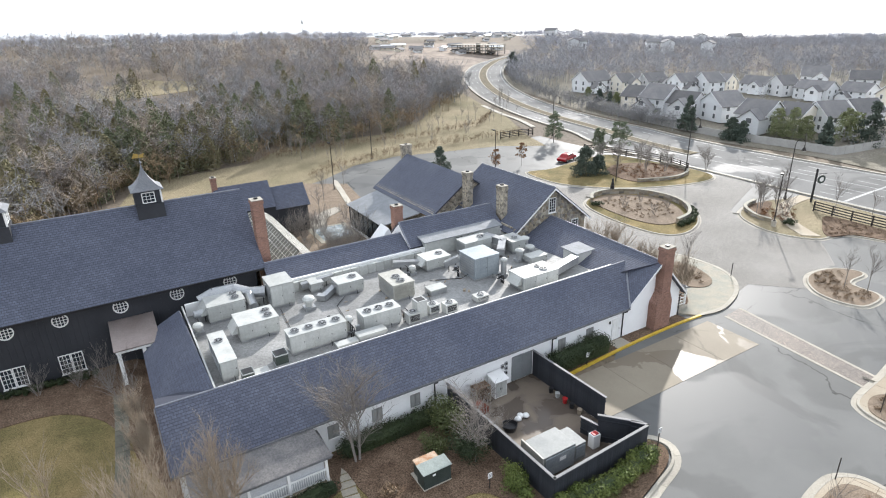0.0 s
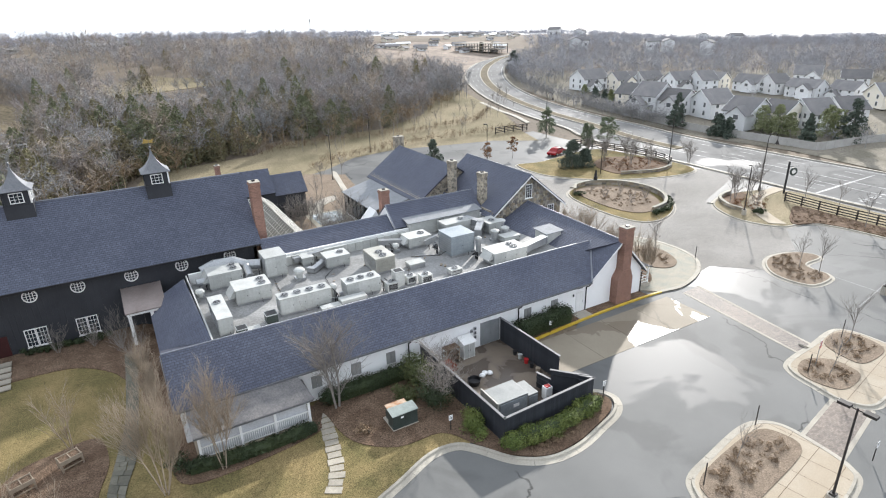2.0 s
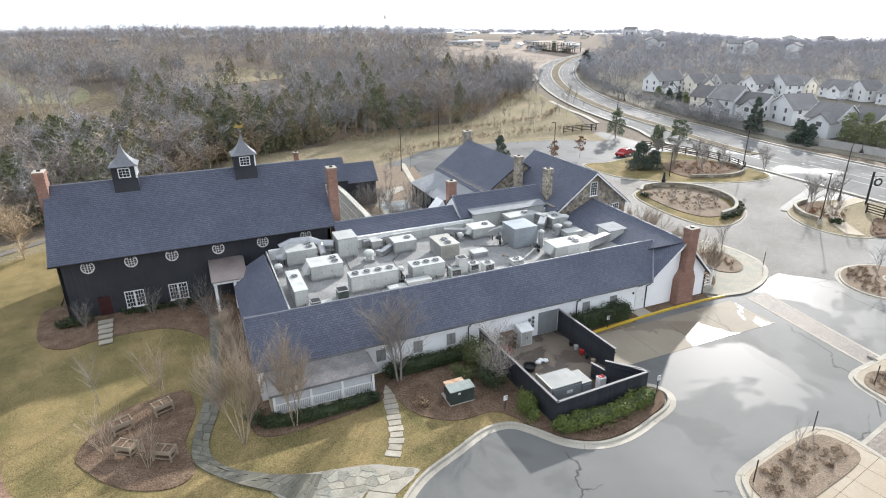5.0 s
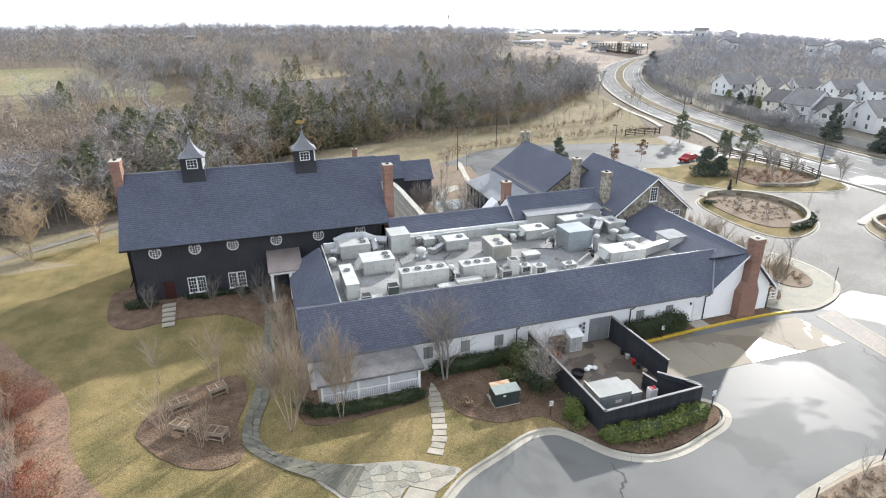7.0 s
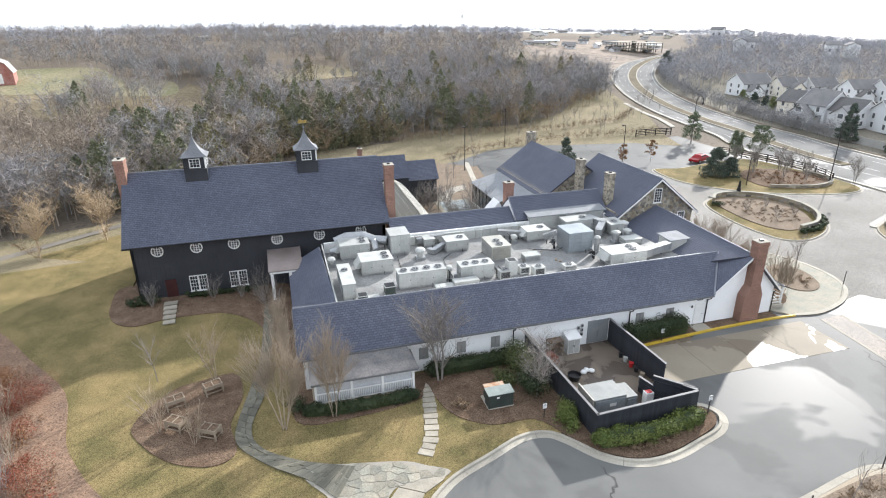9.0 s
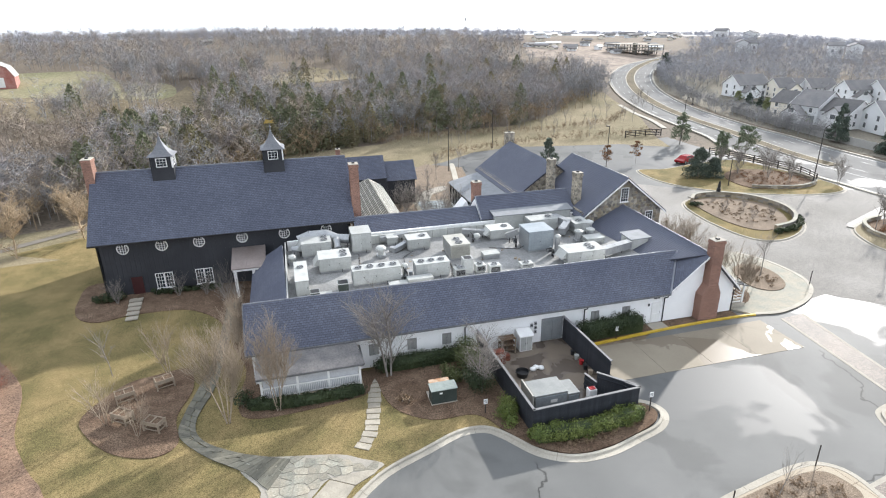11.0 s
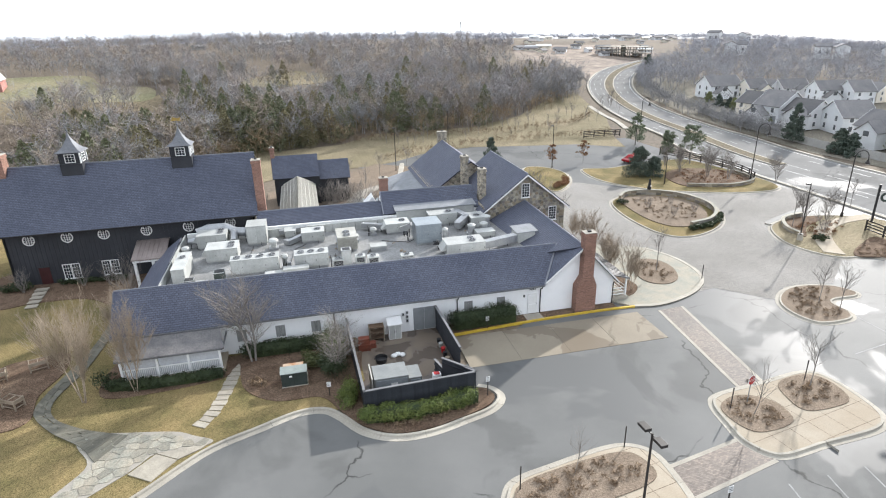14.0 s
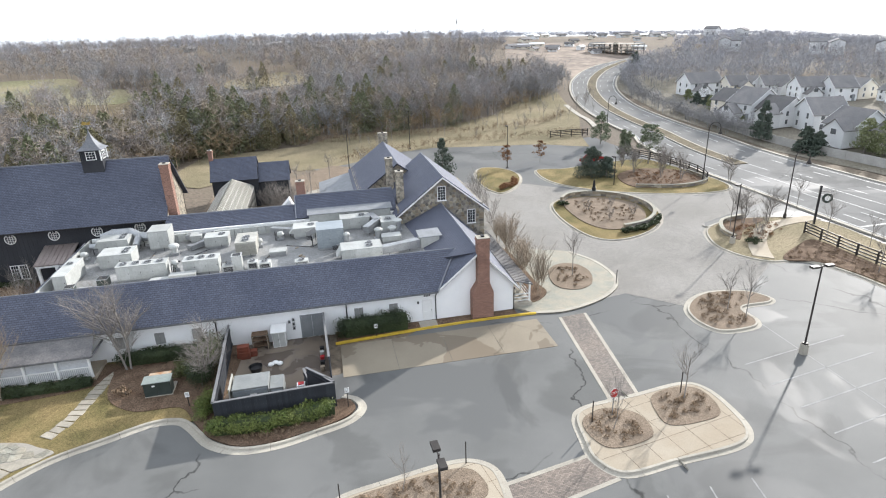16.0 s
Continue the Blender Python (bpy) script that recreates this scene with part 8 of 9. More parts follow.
for x, y, k, s, a in ((-11.4, 35.1, "sapling", 0.95, 0), (-7.1, 34.1, "sapling2", 1.05, 50), (-10.3, 28.6, "sapling2", 0.9, 90), (-7.9, 26.7, "sapling2", 0.75, 150)):
    tree(k, x, y, s, a, "slim bare sapling by the mulch bed")
tree("tall", -27.1, 61.8, 0.85, 0, "bare tree beside the track past the barn")
tree("tall", -21.5, 66.7, 0.8, 100, "bare tree beside the track past the barn")
tree("young", 50.6, 36.0, 1.05, 30, "bare tree in the oval plaza bed")
for k in range(9):
    tree("sapling2" if k % 2 else "crape2", 45.6 + 0.5 * math.sin(k * 2.0), 32.5 + 1.6 * k, (1.05 if k % 2 else 0.62) + 0.1 * math.sin(k * 1.3), 47 * k, "slim bare crape myrtle in the bed by the side porch", group="shrubs by the side porch")
tree("sapling", 43.0, 12.6, 0.95, 20, "thin leaning sapling on the island")
tree("young", 49.2, 14.3, 0.95, 80, "thin bare young tree on the island")
tree("sapling", 28.9, 10.6, 0.75, 60, "thin bare sapling on the island")
tree("young", 60.8, 25.2, 0.85, 140, "bare young tree on the kidney-shaped island")
tree("young", 61.2, 23.3, 1.0, 200, "bare young tree on the kidney-shaped island")
for x, y, k, s in ((74.6, 43.2, "young", 1.1), (77.2, 44.2, "maple", 0.75), (80.5, 44.0, "maple", 0.7), (83.0, 37.4, "young", 1.1), (85.4, 33.9, "young", 0.8), (80.2, 28, "young", 1.0), (76.6, 40.5, "bushy", 0.8), (87.5, 47, "young", 0.9)):
    tree(k, x, y, s, 37 * x, "bare tree on the entrance verge")
for x, y, s in ((79.5, 66.5, 0.8), (81.5, 64.0, 0.75), (77.0, 70.5, 0.8), (82.0, 70.0, 0.7), (87.5, 60.5, 0.7)):
    tree("maple", x, y, s, 61 * x, "bare reddish tree inside the fenced bed")
for x, y in ((62.2, 50.2), (64.6, 54.6), (60.8, 54.0), (65.8, 50.8)):
    tree("bushy", x, y, 0.45, 71 * x, "small bare shrub in the round bed", name="shrub", category="shrub", group="shrubs in the round bed")
rv, RV2 = random.Random(11), random.Random(12)
for k in range(46):
    u = rv.random()
    x = 26 + 74 * u
    y = 104 + 14 * rv.random() + max(0, (x - 70)) * 0.6
    tree("sapling" if k % 3 else "young", x, y, rv.uniform(0.65, 1.0), 360 * rv.random(), "young bare tree planted on the tan verge", z=0.02, group="young trees on the verge")
for k in range(26):
    u, w_ = RV2.random(), RV2.random()
    x, y = 17.4 + 9.5 * u, 53 + 20 * w_
    if not (20.6 < x < 26 and 65.5 < y < 71.5):
        tree("bushy", x, y, RV2.uniform(0.35, 0.75), 360 * w_, "bare tan shrub in the courtyard", z=0.05, name="shrub", category="shrub", group="shrubs in the courtyard")
for k in range(7):
    tree("bushy", 17.6 + 0.8 * k, 69.4 - 0.7 * (k % 3), 0.75 + 0.05 * (k % 4), 61 * k, "bare tan shrub before the outbuilding", z=0.05, name="shrub", category="shrub", group="shrubs before the outbuilding")
for x, y, k, s in ((27.4, 83.0, "young", 1.0), (22.0, 80.0, "young", 0.9), (33.3, 89.6, "young", 0.8), (24.0, 62.0, "bushy", 1.2), (22.4, 60.0, "bushy", 1.1), (20.0, 66.0, "young", 0.9), (18.6, 72.0, "bushy", 0.9), (24.2, 76.0, "young", 0.9), (47.5, 62.0, "bushy", 1.0), (48.5, 66.5, "bushy", 0.9), (47.2, 58.0, "bushy", 0.9), (46.8, 53.0, "bushy", 0.9)):
    tree(k, x, y, s, 53 * x, "bare garden tree behind the restaurant", z=0.0)


def clump_arrays(rng, centres, size, n, leaf=(0.10, 0.05), flat=0.5):
    """Leaf blades scattered on the skin of many small ellipsoids: arrays of triangles."""
    c = np.repeat(np.asarray(centres, float), n, 0)
    d = rng.normal(size=c.shape)
    d /= np.linalg.norm(d, axis=1)[:, None]
    s = np.repeat(np.asarray(size, float), n, 0)
    p = c + d * s * rng.uniform(0.55, 1.05, (len(c), 1))
    u = rng.normal(size=c.shape)
    u = u - flat * d * (u * d).sum(1)[:, None]
    u /= np.linalg.norm(u, axis=1)[:, None]
    w = np.cross(u, d + 0.4 * rng.normal(size=c.shape))
    w /= np.linalg.norm(w, axis=1)[:, None] + 1e-9
    k = rng.uniform(0.7, 1.4, (len(c), 1))
    a = p - u * leaf[0] * k
    b = p + w * leaf[1] * k
    e = p + u * leaf[0] * k
    f = p - w * leaf[1] * k
    v = np.stack([a, b, e, f], 1).reshape(-1, 3)
    q = np.arange(len(v)).reshape(-1, 4)
    return v, q


def hedge(pts, w, h, mt, label, seed, name="hedge", dens=1.0, leaf=(0.09, 0.045), z=0.12):
    """A clipped but uneven hedge of leaves along a line; dense ones hide an added dark core for inner shade."""
    rng = np.random.default_rng(seed)
    cs, ss = [], []
    for seg in along(pts, 0.45):
        p = seg[0]
        for k in range(3 if dens < 1.5 else 6):
            cs.append((p[0] + rng.uniform(-1, 1) * w * 0.33, p[1] + rng.uniform(-1, 1) * w * 0.33, lay(*p) + z + h * rng.uniform(0.25, 0.75)))
            ss.append((w * 0.42 * rng.uniform(0.8, 1.2), w * 0.42 * rng.uniform(0.8, 1.2), h * 0.36 * rng.uniform(0.8, 1.2)))
    v, q = clump_arrays(rng, cs, ss, int(70 * dens), leaf)
    o = np.array((pts[0][0], pts[0][1], lay(*pts[0]) + z))
    hd = thing(name, label, name, at=tuple(o))
    part("foliage", array_mesh("foliage", v - o, q, mt), None, hd)
    g = Geo()
    for seg in along(pts, 0.5):
        p = seg[0]
        g.tube((p[0] - o[0], p[1] - o[1], -0.02), (p[0] - o[0] + 0.1, p[1] - o[1], h * 0.6), 0.03, 0.015, 4, False)
    part("stems", g, M_BARK, hd)
    # solid dark filler: closes gaps and stands in for shade between the leaves
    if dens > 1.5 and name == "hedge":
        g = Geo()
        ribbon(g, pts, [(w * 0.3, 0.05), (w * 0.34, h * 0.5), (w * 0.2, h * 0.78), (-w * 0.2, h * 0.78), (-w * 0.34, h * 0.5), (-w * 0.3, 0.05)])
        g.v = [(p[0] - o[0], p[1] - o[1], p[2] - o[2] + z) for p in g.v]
        part("heart", g, M_HEDGEDARK, hd, "added solid core, coloured dark for the shade inside the hedge")
    return hd


hedge([(17.6, 18.9), (20, 18.6), (22.6, 18.7), (25.4, 19.1)], 1.2, 1.2, M_HEDGE, "bright green leafy hedge at the foot of the dark fence", 1, dens=3.2, leaf=(0.06, 0.03))
hedge([(26.8, 29.7), (29, 29.8), (32.2, 29.8)], 1.5, 1.8, M_HEDGEDARK, "dark green clipped hedge along the white wall", 2, dens=2.6, leaf=(0.065, 0.032))
hedge([(9.2, 29.8), (12, 29.8), (15.8, 29.8)], 1.3, 1.25, M_HEDGEDARK, "dark green low hedge under the shutters", 3, dens=1.8, leaf=(0.065, 0.032))
hedge([(15.9, 29.2), (16.0, 27.0)], 1.9, 2.1, M_SHRUB, "loose olive green shrub along the dark fence", 4, name="shrub", dens=2.2, leaf=(0.075, 0.035))
hedge([(15.6, 25.8), (15.9, 24.4)], 1.7, 1.8, M_HEDGEDARK, "loose dark green shrub along the dark fence", 16, name="shrub", dens=2.0, leaf=(0.07, 0.035))
hedge([(14.1, 27.2), (14.6, 26.4)], 1.4, 1.2, M_SHRUB, "low olive green shrub in the mulch", 17, name="shrub", dens=2.0, leaf=(0.07, 0.035))
hedge([(16.4, 21.0), (16.9, 22.6)], 1.2, 1.3, M_HEDGE, "round green shrub at the fence corner", 5, name="shrub", dens=2.6, leaf=(0.06, 0.03))
hedge([(-0.6, 27.6), (2, 27.2), (5, 27.2), (7.4, 27.4)], 0.9, 0.85, M_HEDGEDARK, "dark low hedge before the porch railing", 6, dens=1.8, leaf=(0.065, 0.032))
hedge([(-1.2, 28.0), (-0.6, 29.0)], 1.3, 1.4, M_HEDGEDARK, "round dark evergreen shrub at the porch corner", 7, name="shrub")
hedge([(-15.2, 47.4), (-13.0, 47.6)], 1.0, 0.9, M_HEDGEDARK, "dark evergreen shrub by the barn", 8, name="shrub")
hedge([(-10.2, 47.8), (-7, 47.8), (-4, 47.6)], 0.7, 0.6, M_HEDGEDARK, "low dark evergreen planting along the barn", 9)
hedge([(58.6, 56.6), (58.2, 58.0)], 1.1, 0.8, M_HEDGEDARK, "low dark juniper at the round island", 10, name="shrub")
hedge(curve([(61.6, 45.4), (65.6, 46.2), (68.8, 49.2)], False, 3), 0.8, 0.7, M_HEDGEDARK, "low dark shrubs outside the round wall", 11)
hedge([(53.2, 67.6), (55.8, 69.6), (56.6, 72)], 1.1, 0.8, M_RUST, "brown leafed shrubs on the small island", 12)
hedge([(9.9, 25.4), (10.6, 25.0)], 0.8, 0.6, M_TUFT, "dead tan shrub beside the transformer", 13, name="shrub", dens=0.6)
hedge([(73.5, 38.6), (74.6, 38.0)], 1.0, 0.8, M_HEDGEDARK, "dark shrub at the foot of the lamp", 14, name="shrub")
RB = random.Random(77)
for k in range(30):
    u, w_ = RB.random(), RB.random()
    x, y, s = -15.7 - 10.4 * u - 4.2 * w_, 23.5 + 21 * u, RB.uniform(0.8, 1.7)
    hedge([(x, y), (x + 0.5 * s, y + 0.5 * s)], s * 0.8, s * 0.9, M_REDLEAF if k % 3 else M_RUST, "loose red-leaved shrub in the wide bed", 20 + k, name="shrub", dens=0.8, leaf=(0.075, 0.035))
for k, (x, y, s) in enumerate(((-20.6, 34.2, 3.2), (-17.6, 25.4, 3.0), (-22.4, 37.0, 2.6), (-19.2, 30.6, 2.0), (-19.8, 23.6, 2.4), (-23.6, 33.0, 2.6))):
    hedge([(x, y), (x + 0.3 * s, y + 0.2 * s)], s, s * 0.75, M_REDLEAF if k % 3 != 2 else M_RUST, "broad twiggy shrub glowing with rusty red leaves", 80 + k, name="shrub", dens=5.5, leaf=(0.055, 0.014))
for x, y in ((-20.9, 33.2), (-18.7, 27.6)):
    tree("sapling2", x, y, 0.8, 40 * x, "slim pale birch stem in the wide mulch bed")
for k in range(7):
    tree("bushy", -18 - 1.6 * k, 24 + 3.0 * k, 0.9, 50 * k, "bare shrub in the wide mulch bed", name="shrub", category="shrub", group="bare shrubs in the wide bed")


def tufts(name, poly, n, seed, mt, label, h=0.3, z=0.17):
    """Dead tufts scattered in a bed: one object."""
    rng = np.random.default_rng(seed)
    test = in_poly(poly)
    xs, ys = [p[0] for p in poly], [p[1] for p in poly]
    cs = []
    while len(cs) < n:
        x, y = rng.uniform(min(xs), max(xs)), rng.uniform(min(ys), max(ys))
        if test(x, y):
            cs.append((x, y, lay(x, y) + z + h * 0.4))
    v, q = clump_arrays(rng, cs, [(h * 0.7, h * 0.7, h * 0.5)] * n, 26, (0.11, 0.02))
    return tagged(new(name, array_mesh(name, v, q, mt)), label, "tufts", kind="stuff")


tufts("dead_tufts", [(41.8, 14), (41.6, 12), (43, 11.2), (45, 11.8), (45, 13.4), (43.6, 14.5)], 34, 1, M_TUFT, "dead brown tufts in the mulch")
tufts("dead_tufts", [(47.3, 15), (46.9, 12.6), (50.4, 12.6), (50.8, 15)], 34, 2, M_TUFT, "dead brown tufts in the mulch")
tufts("dead_tufts", [(25.2, 8.4), (26, 10.9), (32.6, 11.4), (33.2, 9.6)], 60, 3, M_TUFT, "dead brown tufts in the mulch")
tufts("dead_tufts", [(57.6, 24), (58.4, 26.6), (61, 28.4), (64.6, 27.6), (61.6, 25), (61, 22.6), (58.4, 22.4)], 80, 4, M_TUFT, "dead brown tufts in the mulch")
tufts("dead_tufts", [(48.5, 34.6), (49.6, 38), (51.8, 38), (52, 35), (50, 33.4)], 36, 5, M_TUFT, "dead brown tufts in the mulch")
tufts("dead_tufts", [(59.5, 50), (60.5, 58), (65, 58), (67.4, 53), (64.5, 48)], 90, 6, M_TUFT, "dead brown tufts in the planting bed")
tufts("dead_tufts", [(18, 17.9), (20, 17.5), (24, 18), (26, 18.9), (25.6, 18.7), (20, 18.3)], 40, 7, M_TUFT, "dead brown tufts before the hedge", 0.22)
tufts("dead_tufts", [(73.5, 63.5), (79, 61.4), (84, 63), (84, 68.5), (79, 71.5), (74.4, 69)], 90, 8, M_RUST, "reddish dead planting in the bed", 0.4)
tufts("dead_tufts", [(74.2, 34), (78, 31), (79.2, 13), (81, 13), (81, 36), (78, 36)], 120, 9, M_TUFT, "dead brown tufts along the fence", 0.3)
tufts("dead_tufts", [(75, 43.5), (73.4, 40.6), (75.4, 38.4), (80.2, 41), (81.8, 43.2)], 60, 10, M_RUST, "reddish dead planting in the bed", 0.35)
tufts("dead_tufts", [(-30, 46), (-22, 39), (-17.6, 32), (-15, 24), (-18, 16), (-34, 22)], 160, 11, M_RUST, "reddish brown dead planting in the wide bed", 0.4)


def evergreen_arrays(rng, h, r, clumps, leaves, leaf, base=0.08, broad=0.85):
    """Irregular evergreen: many small leafy clumps filling an uneven cone."""
    t = rng.uniform(base, 0.97, clumps)
    a = rng.uniform(0, 2 * np.pi, clumps)
    lean = 1 + 0.25 * np.sin(a * 2 + rng.uniform(0, 6)) + rng.normal(0, 0.12, clumps)
    rad = r * (1 - t) ** broad * lean * rng.uniform(0.25, 0.95, clumps)
    c = np.stack([rad * np.cos(a), rad * np.sin(a), t * h], 1)
    s = (r * (0.14 + 0.22 * (1 - t)))[:, None] * np.array([[1, 1, 0.7]]) * rng.uniform(0.7, 1.2, (clumps, 1))
    return clump_arrays(rng, c, s, leaves, leaf, 0.3)


def cedar_arrays(rng, h, r, n, leaf):
    """Dense upright evergreen: small sprays over a ragged pointed column, with a few deep notches."""
    t = rng.uniform(0.02, 1.0, n) ** 1.15
    a = rng.uniform(0, 2 * np.pi, n)
    ph = rng.uniform(0, 6, 3)
    rag = 1 + 0.16 * np.sin(3 * a + ph[0] + 5 * t) + 0.14 * np.sin(5 * a - 9 * t + ph[1]) + 0.1 * np.sin(19 * t + 2 * a + ph[2])
    rad = r * np.minimum(1.0, 0.62 + 1.6 * t) * (1 - t ** 1.7) ** 0.8 * rag * rng.uniform(0.72, 1.06, n)
    c = np.stack([rad * np.cos(a), rad * np.sin(a), t * h], 1)
    return clump_arrays(rng, c, np.full((n, 3), 0.12), 1, leaf, 0.3)


def conifer(x, y, h, r, mt, label, seed, clumps=60, leaves=70, leaf=(0.17, 0.05), base=0.08, broad=0.85):
    rng = np.random.default_rng(seed)
    v, q = evergreen_arrays(rng, h, r, clumps, leaves, leaf, base, broad)
    t = thing("conifer", label, "conifer", at=(x, y, lay(x, y) + 0.05))
    part("foliage", array_mesh("foliage", v, q, mt), None, t)
    part("trunk", Geo().tube((0, 0, 0), (0, 0, h * 0.9), 0.12, 0.03, 6), M_BARK, t)
    return t


conifer(69.4, 70.8, 4.9, 2.7, M_SPRUCE, "dark broad evergreen on the grassy island", 1, 120, 95, (0.11, 0.04), base=0.05, broad=0.5)
conifer(71.6, 69.8, 3.4, 2.0, M_SPRUCE, "dark broad evergreen on the grassy island", 2, 80, 80, (0.11, 0.04), base=0.05, broad=0.5)
conifer(78.6, 77.0, 6.2, 2.4, M_PINE, "open irregular green pine on the grassy island", 3, 42, 60, (0.2, 0.05), 0.4, 0.4)
conifer(82.6, 75.6, 7.0, 2.8, M_PINE, "open irregular green pine on the grassy island", 4, 42, 60, (0.2, 0.05), 0.35, 0.4)
conifer(82.4, 93.5, 6.6, 2.9, M_PINE, "open irregular green pine by the road", 5, 46, 60, (0.2, 0.05), 0.2, 0.5)
conifer(46.4, 80.0, 6.4, 2.9, M_SPRUCE, "small spruce behind the stone house", 6)
tree("maple", 77.2, 75.0, 0.66, 20, "russet bare oak among the pines")
for k, (x, y, s_) in enumerate(((58.0, 80.6, 0.55), (65.0, 82.4, 0.55))):
    tree("young", x, y, s_ * 1.4, 60 * k, "small oak holding russet leaves", name="tree")
    v, q = evergreen_arrays(np.random.default_rng(60 + k), 4.2, 1.6, 30, 22, (0.14, 0.05), 0.4, 0.4)
    lv = thing("oak_foliage", "dry russet leaves still on the small oak", "foliage", at=(x, y, lay(x, y) + 0.1))
    part("foliage", array_mesh("foliage", v, q, M_RUST), None, lv)
for k, (x, y, h, r) in enumerate(((110.9, 82.5, 7.8, 2.4), (111.9, 72.6, 4.6, 2.5), (112.7, 70.6, 4.0, 2.0), (119.5, 57.9, 5.9, 2.0), (127.4, 53.9, 8.4, 3.0), (120.2, 96.3, 3.4, 1.4), (120.9, 109.4, 3.9, 1.6), (122.5, 120.4, 3.1, 1.4), (123.4, 117.4, 2.7, 1.1))):
    conifer(x, y, h, r, M_SPRUCE, "dark evergreen tree beside the houses", 30 + k, 80, 50, (0.22, 0.09), 0.03, 0.7)
for k, (x, y, h, r) in enumerate(((119.1, 67.3, 6.1, 3.0), (120.5, 64.9, 6.4, 3.2), (121.6, 62.7, 5.0, 2.5), (126.0, 57.9, 6.5, 3.2), (128.3, 57.2, 5.7, 2.8), (121.3, 113.0, 3.3, 1.7), (123.7, 126.0, 2.8, 1.4), (118.8, 97.6, 3.7, 1.9))):
    conifer(x, y, h, r, M_PINEPALE, "open yellowish-green pine beside the houses", 50 + k, 60, 46, (0.2, 0.06), 0.1, 0.5)

HOUSES = ((126.2, 132.2, 135.5, 131.6, 0.8), (134.8, 126, 139, 125.4, 0.68), (142.1, 128.3, 142.8, 124.1, 0.65), (142.9, 123.6, 150.2, 122.3, 0.64), (145.3, 113.9, 154.1, 112, 0.73), (150.9, 108.6, 154.7, 107.6, 0.72), (157.8, 109.5, 158.1, 104.6, 0.67), (161.2, 102.2, 161.2, 94.6, 0.63), (159.5, 92.7, 164.4, 90.9, 0.69), (162.6, 87.5, 162, 79, 0.65), (167.4, 78.6, 166.5, 71.7, 0.61), (121.3, 108.2, 122.1, 103.1, 0.84), (121.7, 101.9, 122.5, 96.4, 0.89), (122.8, 95.9, 123.5, 89.2, 0.83), (123.6, 85.9, 129, 84.4, 0.91), (123.5, 77.3, 123.5, 70.6, 0.85), (128, 71.1, 127.7, 66.1, 0.8), (130, 65.7, 134.8, 63.7, 0.83), (138.9, 64.3, 144.7, 61.6, 0.81),
          (178, 96, 181, 90, 0.7), (180, 84, 183, 78, 0.7), (160, 66, 165, 63, 0.8), (168, 58, 173, 54, 0.8))

conifer(139.7, 182.7, 6.5, 2.5, M_SPRUCE, "dark spruce beside the bend of the road", 70, 60, 50, (0.4, 0.14), 0.04, 0.7)
conifer(141.4, 184.5, 5.4, 2.2, M_SPRUCE, "dark spruce beside the bend of the road", 71, 60, 50, (0.4, 0.14), 0.04, 0.7)

# ---- woods: one object for each kind of growth ----
def bare_template(rng, h, r, limbs, twigs, wtwig):
    segs = [((0, 0, 0), (0, 0, h * 0.75), 0.08)]
    ends = []
    for k in range(limbs):
        z = h * rng.uniform(0.2, 0.7)
        a = rng.uniform(0, 2 * np.pi)
        rr_ = r * rng.uniform(0.4, 0.9)
        e = (rr_ * np.cos(a), rr_ * np.sin(a), min(h, z + h * rng.uniform(0.12, 0.35)))
        segs.append(((0, 0, z), e, 0.045))
        ends.append(((0, 0, z), e))
    for k in range(twigs):
        s, e = ends[rng.integers(len(ends))]
        u = rng.uniform(0.25, 1.0)
        p = np.array(s) * (1 - u) + np.array(e) * u
        d = rng.normal(size=3) * (1, 1, 0.7) + (0, 0, 0.55)
        d = d / np.linalg.norm(d) * h * rng.uniform(0.09, 0.2)
        segs.append((tuple(p), tuple(p + d), wtwig))
    v = []
    for a, b, w in segs:
        a, b = np.array(a), np.array(b)
        side = np.cross(b - a, rng.normal(size=3))
        side = side / (np.linalg.norm(side) + 1e-9) * w
        v += [a - side, a + side, b]
    return np.array(v)


def plant(name, templates, spots, rng, mt, label, smin=0.75, smax=1.2):
    out = []
    for k, (x, y) in enumerate(spots):
        t = templates[k % len(templates)]
        a, s = rng.uniform(0, 2 * np.pi), rng.uniform(smin, smax) * max(0.36, min(1.0, 1.0 - (math.hypot(x - 12, y + 8) - 120) / 430))
        c, n = np.cos(a) * s, np.sin(a) * s
        o = np.empty_like(t)
        o[:, 0] = t[:, 0] * c - t[:, 1] * n + x
        o[:, 1] = t[:, 0] * n + t[:, 1] * c + y
        o[:, 2] = t[:, 2] * s * rng.uniform(0.85, 1.1) + lay(x, y) - 0.05
        out.append(o)
    v = np.concatenate(out)
    return tagged(new(name, array_mesh(name, v, np.arange(len(v)).reshape(-1, 3), mt)), label, "woods", kind="stuff")


WOOD_EDGE = [(-352.0, 34.7), (-60.0, 62.0), (-34, 72), (-16, 80), (-4.0, 92.0), (2.9, 105.8), (19.3, 110.8), (30.9, 117.6), (40.9, 116.9), (53.9, 118.8), (69.7, 127.2), (90.1, 145.6), (97.4, 154.4), (102.7, 177.2), (110.4, 198.9), (107.1, 215.9)]
in_west = in_poly(WOOD_EDGE + [(105.6, 226.8), (120, 272.8), (60, 330), (-120, 330), (-330, 200)])
in_past = in_poly([(-68.0, 168.0), (-85.7, 191.8), (-79.6, 201.0), (-70.9, 205.8), (-53.0, 208.2), (-43.0, 189.5), (-29.7, 184.7), (-25.1, 173.6), (-26.9, 162.6), (-45.8, 164.5), (-58.0, 166.8)])
